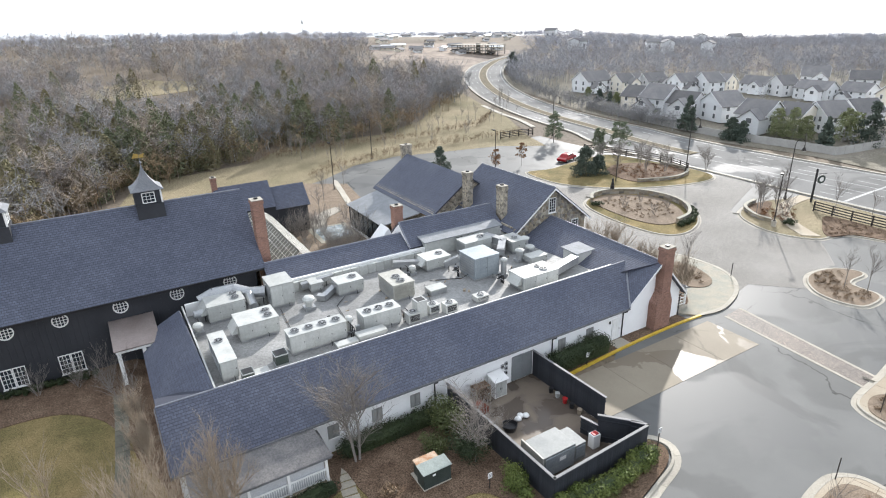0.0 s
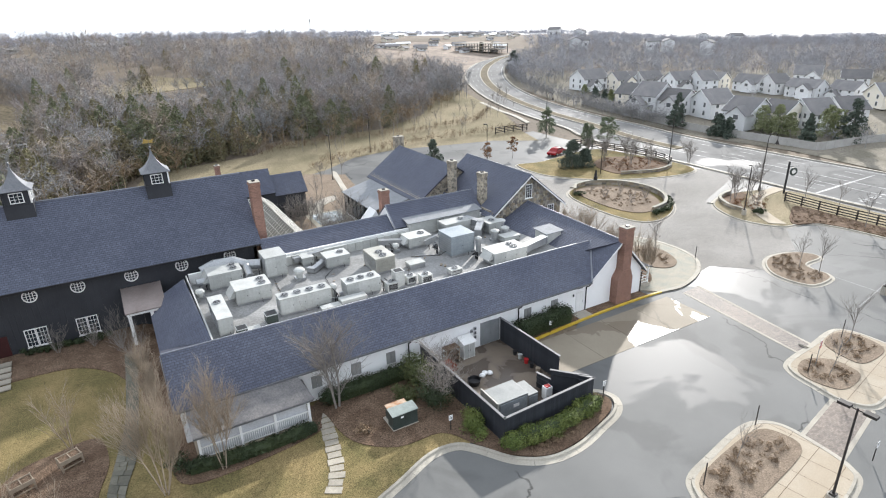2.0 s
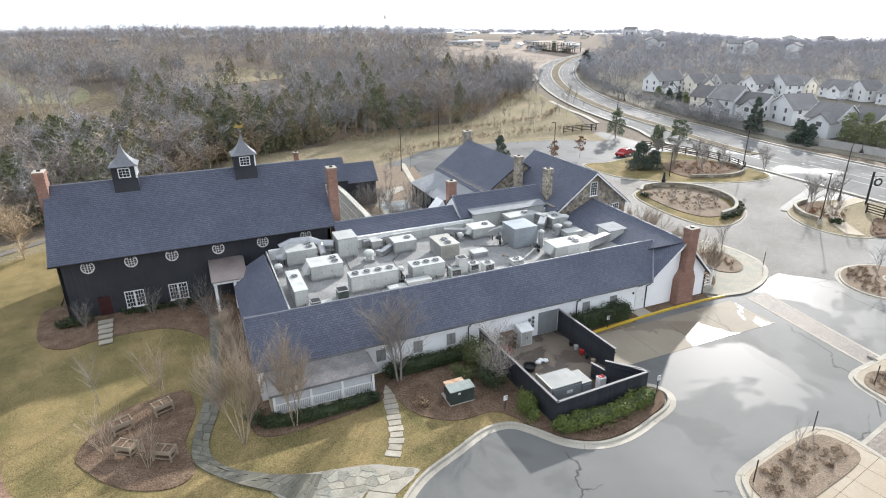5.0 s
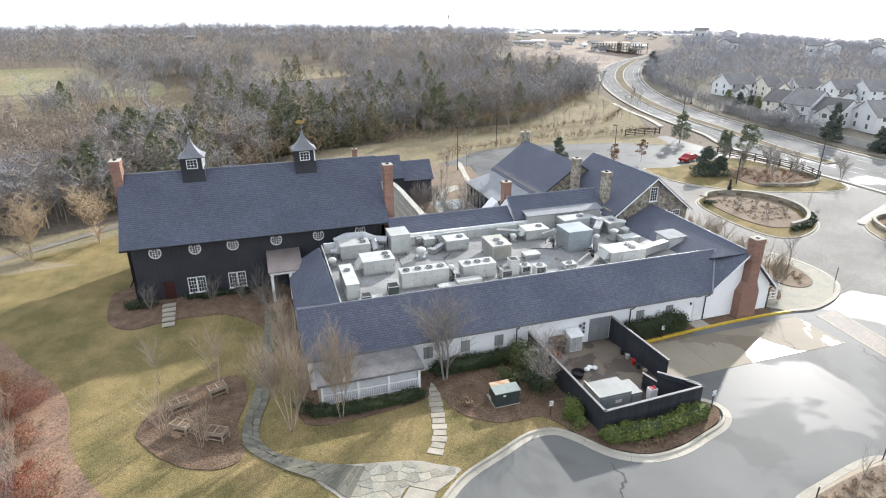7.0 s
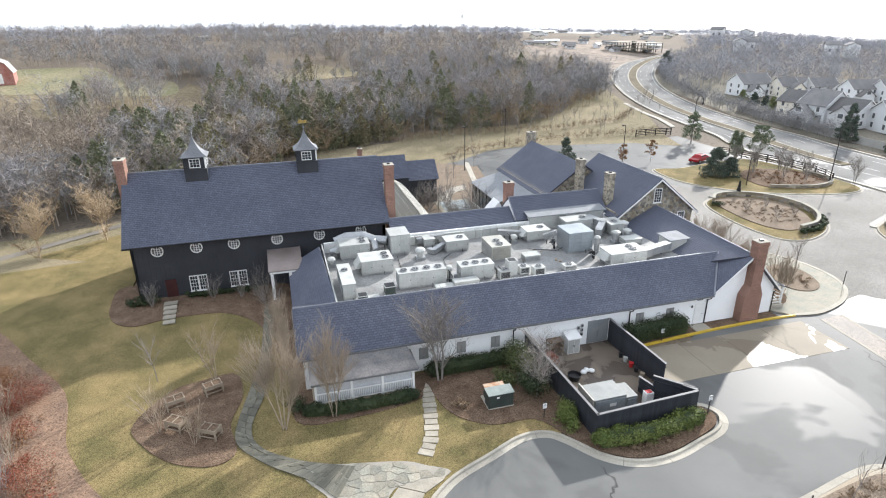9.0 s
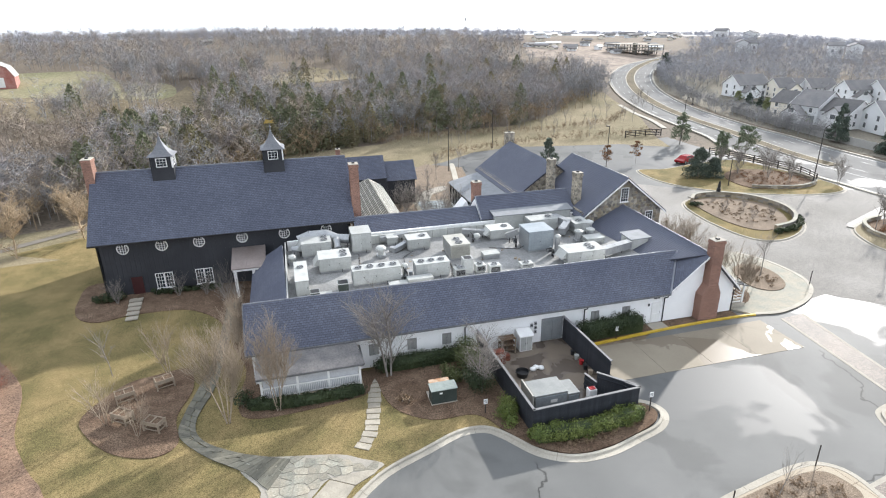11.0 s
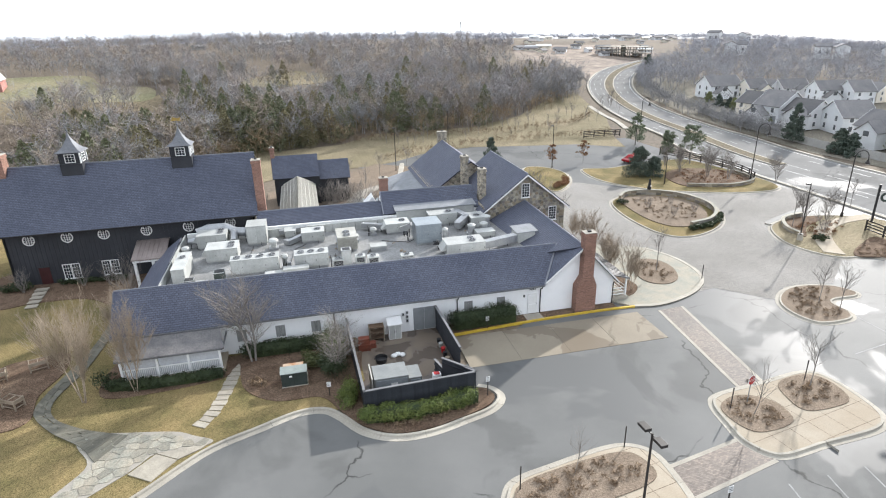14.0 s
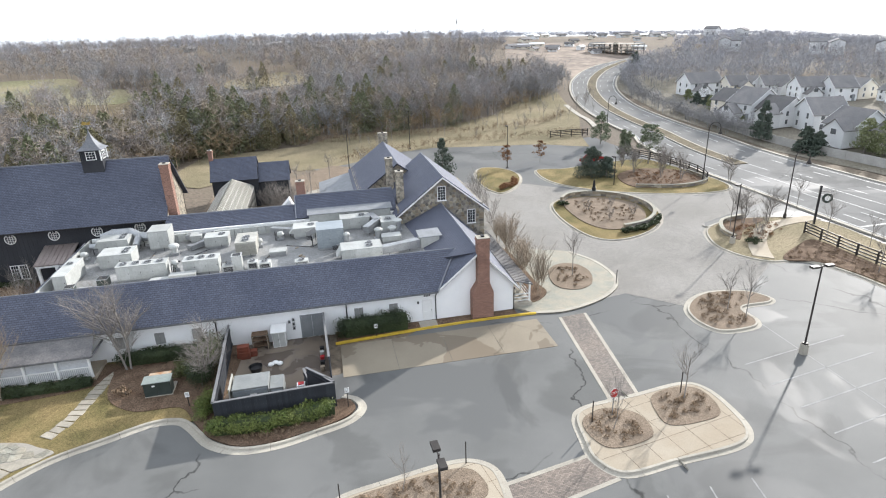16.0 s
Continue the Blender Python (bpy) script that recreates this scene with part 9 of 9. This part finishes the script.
in_clear = in_poly([(-1.8, 187.0), (0.0, 195.8), (8.5, 203.3), (14.8, 211.3), (22.1, 203.3), (39.4, 199.8), (38.3, 193.3), (29.5, 187.1), (13.3, 182.0), (1.8, 178.1)])
in_site = in_poly(SITE)
in_east = in_poly([(118, 152), (128, 170), (139, 186), (152, 198), (176, 212), (215, 262), (260, 240), (330, 150), (345, 40), (215, 52), (182, 100), (166, 122), (150, 136), (130, 148)])
rw = np.random.default_rng(5)


def scatter(n, dmin, dmax, a0, a1, test, rng):
    out = []
    for _ in range(n):
        d = math.sqrt(rng.uniform(dmin * dmin, dmax * dmax))
        a = radians(rng.uniform(a0, a1))
        x, y = 12 + d * math.sin(a), -5 + d * math.cos(a)
        if test(x, y):
            out.append((x, y))
    return out


def thin(x, y):
    """Uneven growth: gaps where slow waves of the ground cross."""
    return math.sin(x * 0.061 + 1.3 * math.sin(y * 0.023)) + math.sin(y * 0.052 + 1.7 * math.sin(x * 0.031)) + 0.7 * math.sin(x * 0.17 + y * 0.11)


open_front = in_poly([(-90.9, 191.9), (-67.9, 135.7), (-45.1, 129.3), (-13.8, 131.9), (-12.1, 164.8), (-25.3, 188.0), (-27.0, 164.5), (-46.0, 166.3), (-68.0, 168.0)])
open_front_b = in_poly([(-9.3, 198.6), (-3.9, 165.7), (20.5, 153.3), (41.7, 183.0), (39.6, 191.4), (15.7, 178.1), (3.6, 174.4)])
low_front = in_poly([(-110, 190), (-70, 88), (-24, 86), (-20, 131), (-45.1, 129.3), (-67.9, 135.7), (-90.9, 191.9)])
low_front_b = in_poly([(-6, 168), (-5, 138), (19, 136), (25, 156), (20.5, 153.3), (-3.9, 165.7)])
wood_ok = lambda x, y: in_west(x, y) and not (thin(x * 3, y * 3) > -0.9 and (open_front(x, y) or open_front_b(x, y))) and not in_past(x, y) and not in_clear(x, y) and thin(x, y) > -1.25 and not ((low_front(x, y) or low_front_b(x, y)) and thin(x * 2, y * 2) < 0.9)
near_t = [bare_template(rw, rw.uniform(6.0, 9.8), rw.uniform(2.4, 3.8), 12, 130, 0.034) for _ in range(10)]
mid_t = [bare_template(rw, rw.uniform(7, 11), rw.uniform(3.0, 4.4), 10, 80, 0.065) for _ in range(8)]
big_t = [bare_template(rw, rw.uniform(9, 12.5), rw.uniform(3.6, 5.2), 16, 230, 0.04) for _ in range(5)]
for nm, mt_, a_, b_ in (("grey_woods", M_WOODS, 3700, 5600), ("tan_woods", M_WOODTAN, 1900, 2600), ("ruddy_woods", M_WOODRED, 1900, 3000)):
    plant("near_" + nm, near_t, scatter(a_, 80, 210, -42, 42, wood_ok, rw), rw, mt_, "dense bare winter woods behind the barn")
    plant("middle_" + nm, mid_t, scatter(b_, 200, 470, -42, 42, wood_ok, rw), rw, mt_, "dense bare winter woods beyond the barn")
    plant("tall_" + nm, big_t, scatter(a_ // 8, 85, 360, -42, 42, wood_ok, rw), rw, mt_, "taller bare trees standing out of the woods", 0.8, 1.15)
east_t = [bare_template(rw, rw.uniform(7, 10.5), rw.uniform(3.0, 4.4), 9, 62, 0.05) for _ in range(8)]
plant("east_woods", east_t, scatter(6000, 165, 345, 28, 78, in_east, rw), rw, M_EASTWOODS, "bare winter woods behind the houses, tinted blue-grey for haze")
plant("east_ruddy_woods", east_t, scatter(700, 165, 345, 28, 78, in_east, rw), rw, M_WOODRED, "ruddy bare woods behind the houses")
crest_t = [bare_template(rw, rw.uniform(7, 11), rw.uniform(4, 6), 8, 46, 0.2) for _ in range(7)]
def on_crest(x, y):
    az = math.degrees(math.atan2(x - 5, y + 5))
    open_town = 23 < az < 37 and math.hypot(x, y) < 400
    return not in_site(x, y) and not open_town and thin(0.5 * x, 0.5 * y) > -1.3
plant("crest_woods", crest_t, scatter(5200, 285, 430, -46, 82, on_crest, rw), rw, M_FARWOODS, "far woods on the low crest, coloured pale blue-grey for haze")
plant("crest_woods", crest_t, scatter(700, 395, 430, 20, 40, lambda x, y: True, rw), rw, M_FARWOODS, "far woods behind the town, coloured pale blue-grey for haze")
ced = []
for k in range(7):
    v, q = cedar_arrays(rw, rw.uniform(6.5, 9), rw.uniform(2.0, 3.0), 1100, (0.19, 0.105))
    ced.append(v.reshape(-1, 4, 3)[:, [0, 1, 2, 0, 2, 3]].reshape(-1, 3))
cspots = [p for p in scatter(2000, 82, 190, -24, 30, wood_ok, rw) if rw.random() < max(0.06, 1.15 - (math.hypot(p[0] - 6, (p[1] - 106) * 1.3)) / 58)]
plant("cedars", ced, cspots[::2], rw, M_CEDAR, "dark olive cedars among the bare woods", 0.7, 1.15)
plant("dark_cedars", ced, cspots[1::2], rw, M_CEDARDARK, "dark green cedars among the bare woods", 0.7, 1.25)
cspots = scatter(110, 180, 460, -38, 40, wood_ok, rw)
plant("far_cedars", ced, cspots, rw, M_CEDAR, "scattered dark cedars in the bare woods", 0.6, 1.0)
tan_t = [bare_template(rw, rw.uniform(3.5, 6), rw.uniform(2.0, 3.0), 10, 110, 0.035) for _ in range(5)]
edge = []
for a, b in zip(WOOD_EDGE[1:12], WOOD_EDGE[2:13]):
    for k in range(14):
        u = rw.random()
        edge.append((a[0] * (1 - u) + b[0] * u + rw.normal(0, 2.5), a[1] * (1 - u) + b[1] * u + rw.normal(1, 2.5)))
plant("edge_scrub", tan_t, edge, rw, mat("tan_scrub", (0.33, 0.25, 0.16), (0.24, 0.18, 0.12), 0.95, 0.05, 1, 0, vary=0.3, island=True), "tan leafless scrub along the edge of the woods")
corner = [(86 + 17 * u + rw.normal(0, 2.0), 139 + 24 * u + rw.normal(3, 2.5)) for u in rw.random(110)]
plant("roadside_wood", near_t, corner, rw, M_WOODS, "end of the bare woods beside the road", 0.7, 1.1)
hroad = []
for seg in along([(p[0] + 3.0, p[1]) for p in rr if 88 < p[1] < 230], 2.2):
    hroad.append((seg[0][0] + rw.normal(0, 1.2), seg[0][1]))
plant("roadside_scrub", tan_t, hroad, rw, M_WOODS, "bare roadside scrub along the bend", 0.5, 1.0)

scr = [(x, y) for x, y in scatter(2400, 60, 200, -50, -4, lambda x, y: in_west(x, y) and not in_past(x, y) and not open_front(x, y) and y < 138, rw)][:1100]
plant("west_scrub", tan_t, scr, rw, M_WOODTAN, "tan leafless scrub under the bare woods", 0.8, 1.5)
row = []
for line in ([(30, 97), (37.8, 100.1), (50.2, 103.9), (61.2, 104.7), (72.7, 104.5), (84.1, 103.0)], [(22, 110.5), (34.5, 112.5), (48.1, 112.8), (60.2, 112.6), (78.8, 115.5), (88, 124)]):
    for seg in along(line, 0.42):
        row.append((seg[0][0] + rw.normal(0, 0.25), seg[0][1] + rw.normal(0, 0.35)))
plant("track_hedgerow", tan_t, row, rw, M_TUFT, "low brown hedgerows across the tan verge", 0.24, 0.42)
gard = [p for p in scatter(900, 100, 260, 40, 70, lambda x, y: x > 117 and y > 40 and not any(math.hypot(x - (q[0] + q[2]) / 2, y - (q[1] + q[3]) / 2) < 7 for q in HOUSES), rw)][:150]
plant("garden_trees", tan_t, gard, rw, M_WOODS, "bare garden trees between the houses", 0.6, 1.2)
pts_ = [(rr[k][0] + 4.5 + rw.normal(0, 1.0), rr[k][1] + rw.normal(0, 2)) for k in range(len(rr)) if 84 < rr[k][1] < 180 for _ in range(6)]
plant("roadside_trees", tan_t, pts_, rw, M_WOODS, "bare trees between the road and the houses", 0.5, 1.1)

# ---- houses along the road ----
def house(x, y, rz, w, d, h, label, skin, wing=True, flip=0):
    """A two-storey sided house: walls with a gable, roof, windows with frames, door and a wing."""
    o = thing("house", label, "house", group="houses along the road", at=(x, y, lay(x, y)), rz=rz)
    rh = d * 0.34
    pr = [(-d / 2, 0), (d / 2, 0), (d / 2, h), (0, h + rh), (-d / 2, h)]
    g = Geo()
    pts = [(-w / 2, py, pz) for py, pz in pr] + [(w / 2, py, pz) for py, pz in pr]
    g.add(pts, [(4, 3, 2, 1, 0), (5, 6, 7, 8, 9)] + [(k, (k + 1) % 5, 5 + (k + 1) % 5, 5 + k) for k in range(5)])
    part("wall_shell", g, skin, o)
    rt = Geo()
    e = 0.4
    s = rh / (d / 2)
    rt.plate([(-w / 2 - e, -d / 2 - e, h - e * s + 0.05), (w / 2 + e, -d / 2 - e, h - e * s + 0.05), (w / 2 + e, 0, h + rh + 0.05), (-w / 2 - e, 0, h + rh + 0.05)], 0.15)
    part("roof_slope", rt, M_SHINGLE, o)
    rt = Geo()
    rt.plate([(w / 2 + e, d / 2 + e, h - e * s + 0.05), (-w / 2 - e, d / 2 + e, h - e * s + 0.05), (-w / 2 - e, 0, h + rh + 0.05), (w / 2 + e, 0, h + rh + 0.05)], 0.15)
    part("roof_slope", rt, M_SHINGLE, o)
    nwin = max(2, int(w / 3))
    for zz in (0.7, 2.75):
        for k in range(nwin):
            xx = -w / 2 + w * (k + 0.5) / nwin
            for fy, fc in ((-d / 2, "-y"), (d / 2, "+y")):
                wn_ = new("window")
                wn_.parent = o
                wn_.matrix_basis = pose(xx, fy, zz, 0, 0, 0 if fc == "-y" else 180)
                part("frame", Geo().box(-0.55, -0.05, 0, 0.55, 0.0, 1.35), M_TRIM, wn_)
                part("pane", Geo().box(-0.4, -0.07, 0.12, 0.4, -0.055, 1.23), M_PANE, wn_)
    for zz in (0.7, 2.75):
        for fx, a in ((-w / 2, -90), (w / 2, 90)):
            for yy in (-d * 0.22, d * 0.22):
                wn_ = new("window")
                wn_.parent = o
                wn_.matrix_basis = pose(fx, yy, zz, 0, 0, a)
                part("frame", Geo().box(-0.5, -0.05, 0, 0.5, 0.0, 1.35), M_TRIM, wn_)
                part("pane", Geo().box(-0.4, -0.07, 0.1, 0.4, -0.055, 1.25), M_PANE, wn_)
    if wing:
        wy = -d / 2 - 2.6
        hw = h - (0.5 if flip else 2.2)
        g = Geo()
        pr2 = [(-2.6, 0), (2.6, 0), (2.6, hw), (0, hw + 2.0), (-2.6, hw)]
        x0 = w * (0.2 if flip else -0.2)
        pts = [(x0 + px, wy, pz) for px, pz in pr2] + [(x0 + px, -d / 2 + 0.1, pz) for px, pz in pr2]
        g.add(pts, [(0, 1, 2, 3, 4), (9, 8, 7, 6, 5)] + [(k, 5 + k, 5 + (k + 1) % 5, (k + 1) % 5) for k in range(5)])
        part("wing_wall", g, skin, o)
        for s_ in (-1, 1):
            q = [(x0 + s_ * 3.0, wy - 0.35, hw - 0.25), (x0 + s_ * 3.0, -d / 2 + 0.5, hw - 0.25), (x0, -d / 2 + 0.5, hw + 2.1), (x0, wy - 0.35, hw + 2.1)]
            part("wing_roof", Geo().plate(q if s_ > 0 else q[::-1], 0.14), M_SHINGLE, o)
        wn_ = new("window")
        wn_.parent = o
        wn_.matrix_basis = pose(x0, wy, 2.6)
        part("frame", Geo().box(-0.8, -0.05, 0, 0.8, 0.0, 1.35), M_TRIM, wn_)
        part("pane", Geo().box(-0.7, -0.07, 0.1, 0.7, -0.055, 1.25), M_PANE, wn_)
    part("front_door", Geo().box(w * 0.28, -d / 2 - 0.06, 0, w * 0.28 + 1.0, -d / 2, 2.1), M_GREYDOOR, o)
    for s_ in (-1, 1):
        for t_ in (-1, 1):
            q = [(s_ * (w / 2 + e + 0.02), t_ * (d / 2 + e), h - e * s - 0.16), (s_ * (w / 2 + e + 0.02), t_ * (d / 2 + e), h - e * s + 0.08), (s_ * (w / 2 + e + 0.02), 0, h + rh + 0.08), (s_ * (w / 2 + e + 0.02), 0, h + rh - 0.16)]
            part("verge_board", Geo().plate(q if s_ * t_ > 0 else q[::-1], 0.05), M_TRIM, o)
    return o


HL = ("white sided two-storey house with a grey shingle roof", "cream sided two-storey house with a grey shingle roof", "pale grey sided two-storey house with a dark shingle roof")
for k, (x0, y0, x1, y1, size) in enumerate(HOUSES):
    house((x0 + x1) / 2, (y0 + y1) / 2, math.degrees(math.atan2(y1 - y0, x1 - x0)), max(7.5, math.hypot(x1 - x0, y1 - y0) / size), 9.0 + 0.8 * math.sin(k * 2.7), 4.35 + 0.25 * math.sin(k * 1.7), HL[(0, 1, 0, 2, 0)[k % 5]], (M_SIDING, M_SIDECREAM, M_SIDEGREY)[(0, 1, 0, 2, 0)[k % 5]], wing=k % 3 != 2, flip=k % 2).scale = (size, size, size)
# board fence in short bays
sf = thing("board_fence", "long pale board fence behind the houses", "fence", at=(114.8, 104.6, lay(114.8, 104.6)))
o = Vector((114.8, 104.6))
FL = [(113.5, 116), (111.9, 101.2), (111.6, 86.0), (112.1, 74.3), (114.5, 61.9), (115.8, 53.7), (127.9, 51.7), (144, 46)]
for seg in along(FL, 2.4):
    g = Geo()
    a, b = Vector(seg[0]), Vector(seg[-1])
    d = (b - a).normalized()
    n = Vector((d.y, -d.x)) * 0.03
    za = min(lay(a.x, a.y), lay(b.x, b.y)) - lay(o.x, o.y)
    g.prism(ccw([tuple(a - n - o), tuple(b - n - o - d * 0.02), tuple(b + n - o - d * 0.02), tuple(a + n - o)]), za - 0.15, za + 1.6)
    part("panel", g, M_SUBFENCE, sf)
    part("post", Geo().box(a.x - o.x - 0.07, a.y - o.y - 0.07, za - 0.15, a.x - o.x + 0.07, a.y - o.y + 0.07, za + 1.7), M_SUBFENCE, sf)

# far red barn, mast, sheds and town
rb = thing("red_barn", "weathered red gambrel barn beside the pasture", "barn", at=(-71.0, 183.5, lay(-71.0, 183.5)), rz=14)
rb.scale = (0.8, 0.8, 0.85)
pr = [(-4.5, -1), (4.5, -1), (4.5, 3.4), (2.9, 6.0), (0, 7.4), (-2.9, 6.0), (-4.5, 3.4)]
g = Geo()
pts = [(px, -6, pz) for px, pz in pr] + [(px, 6, pz) for px, pz in pr]
g.add(pts, [tuple(range(7)), tuple(range(13, 6, -1))] + [(k, 7 + k, 7 + (k + 1) % 7, (k + 1) % 7) for k in range(7)])
part("wall_shell", g, mat("barn_red", (0.34, 0.13, 0.11), (0.42, 0.24, 0.21), 0.85, 0.5, 5, 0.1, grain=0.25), rb)
for a, b in (((-4.8, 3.1), (-2.95, 6.1)), ((-2.95, 6.1), (0, 7.55)), ((0, 7.55), (2.95, 6.1)), ((2.95, 6.1), (4.8, 3.1))):
    part("roof_slope", Geo().plate([(a[0], -6.4, a[1]), (a[0], 6.4, a[1]), (b[0], 6.4, b[1]), (b[0], -6.4, b[1])][::-1], 0.12), M_SUBFENCE, rb)
part("barn_door", Geo().box(-1.4, -6.1, 0, 1.4, -6.0, 3), M_TRIM, rb)
MX, MY = 112.7, 341.7
mast = thing("radio_mast", "thin lattice radio mast above the woods", "mast", at=(MX, MY, lay(MX, MY)))
H_ = 29.0 - lay(MX, MY)
g = Geo()
for k in range(3):
    a = 2 * math.pi * k / 3
    g.tube((0.5 * math.cos(a), 0.5 * math.sin(a), 0), (0.25 * math.cos(a), 0.25 * math.sin(a), H_), 0.08, 0.05, 4)
part("lattice", g, M_GALV, mast)
for k in range(int(H_ / 3)):
    a0, a1 = 2.1 * k, 2.1 * k + 2.1
    part("brace", Geo().tube((0.4 * math.cos(a0), 0.4 * math.sin(a0), 3 * k), (0.35 * math.cos(a1), 0.35 * math.sin(a1), 3 * k + 3), 0.04, 0.04, 3), M_GALV, mast)
part("antenna", Geo().box(-0.4, -0.3, H_ - 3, 0.4, 0.3, H_ - 1.5), M_GALV, mast)


def block(x, y, rz, w, d, h, label, skin, roof, name="far_building"):
    """A far building: walls under a low gable, with windows."""
    b = thing(name, label, "building", group="far buildings", at=(x, y, lay(x, y)), rz=rz)
    g = Geo()
    pr = [(-d / 2, -3), (d / 2, -3), (d / 2, h), (0, h + d * 0.22), (-d / 2, h)]
    pts = [(-w / 2, py, pz) for py, pz in pr] + [(w / 2, py, pz) for py, pz in pr]
    g.add(pts, [(4, 3, 2, 1, 0), (5, 6, 7, 8, 9)] + [(k, (k + 1) % 5, 5 + (k + 1) % 5, 5 + k) for k in range(5)])
    part("wall_shell", g, skin, b)
    for s_ in (-1, 1):
        q = [(-w / 2 - 0.4, s_ * (d / 2 + 0.5), h - 0.1), (w / 2 + 0.4, s_ * (d / 2 + 0.5), h - 0.1), (w / 2 + 0.4, 0, h + d * 0.22 + 0.12), (-w / 2 - 0.4, 0, h + d * 0.22 + 0.12)]
        part("roof_slope", Geo().plate(q if s_ < 0 else q[::-1], 0.2), roof, b)
    n = max(2, int(w / 5))
    for k in range(n):
        part("window", Geo().box(-w / 2 + w * (k + 0.4) / n, -d / 2 - 0.15, h * 0.4, -w / 2 + w * (k + 0.7) / n, -d / 2 - 0.01, h * 0.65), M_PANE, b)
    return b


rf = random.Random(21)
for k in range(40):
    az = radians(rf.uniform(24, 37))
    dd_ = rf.uniform(280, 400)
    x, y = dd_ * math.sin(az), -5 + dd_ * math.cos(az)
    block(x, y, rf.uniform(-40, 40), rf.uniform(2.2, 7), rf.uniform(2, 3.2), rf.uniform(0.9, 1.7), "far white building on the edge of town", M_SIDING if k % 3 else M_SIDECREAM, M_SHINGLE if k % 4 else M_TRIM)
for k in range(9):
    az = radians(rf.uniform(36, 56))
    dd_ = rf.uniform(255, 345)
    x, y = 5 + dd_ * math.sin(az), -5 + dd_ * math.cos(az)
    block(x, y, rf.uniform(-60, 60), rf.uniform(4.5, 6), 4.5, rf.uniform(4.2, 5.2), "far pale house among the woods", M_SIDING, M_SHINGLE)
for x, y, rz, w in ((3.4, 284.1, 43, 13), (14.1, 297.9, 58, 22), (-26.4, 278, 47, 5), (31.7, 270.4, -21, 5)):
    block(x, y, rz, w, 3, 1.3, "far long pale shed among the woods", M_SUBFENCE, M_SUBFENCE)
# open frame of a car park under construction
fr = thing("steel_frame_building", "open multi-storey concrete frame under construction", "building", at=(158, 232, lay(158, 232)), rz=-63)
fr.scale = (0.45, 0.45, 0.36)
for lv in range(3):
    part("deck", Geo().box(-27, -9, 3.4 + 3.6 * lv, 27, 9, 3.8 + 3.6 * lv), M_CONC, fr)
for i in range(9):
    for j in (-8.4, 8.4):
        part("column", Geo().box(-26.4 + 6.5 * i, j - 0.3, -2, -25.8 + 6.5 * i, j + 0.3, 11.0), M_SHINGLE, fr)
part("lift_shaft", Geo().box(-1.5, -2, -2, 1.5, 2, 12.5), M_CONC, fr)
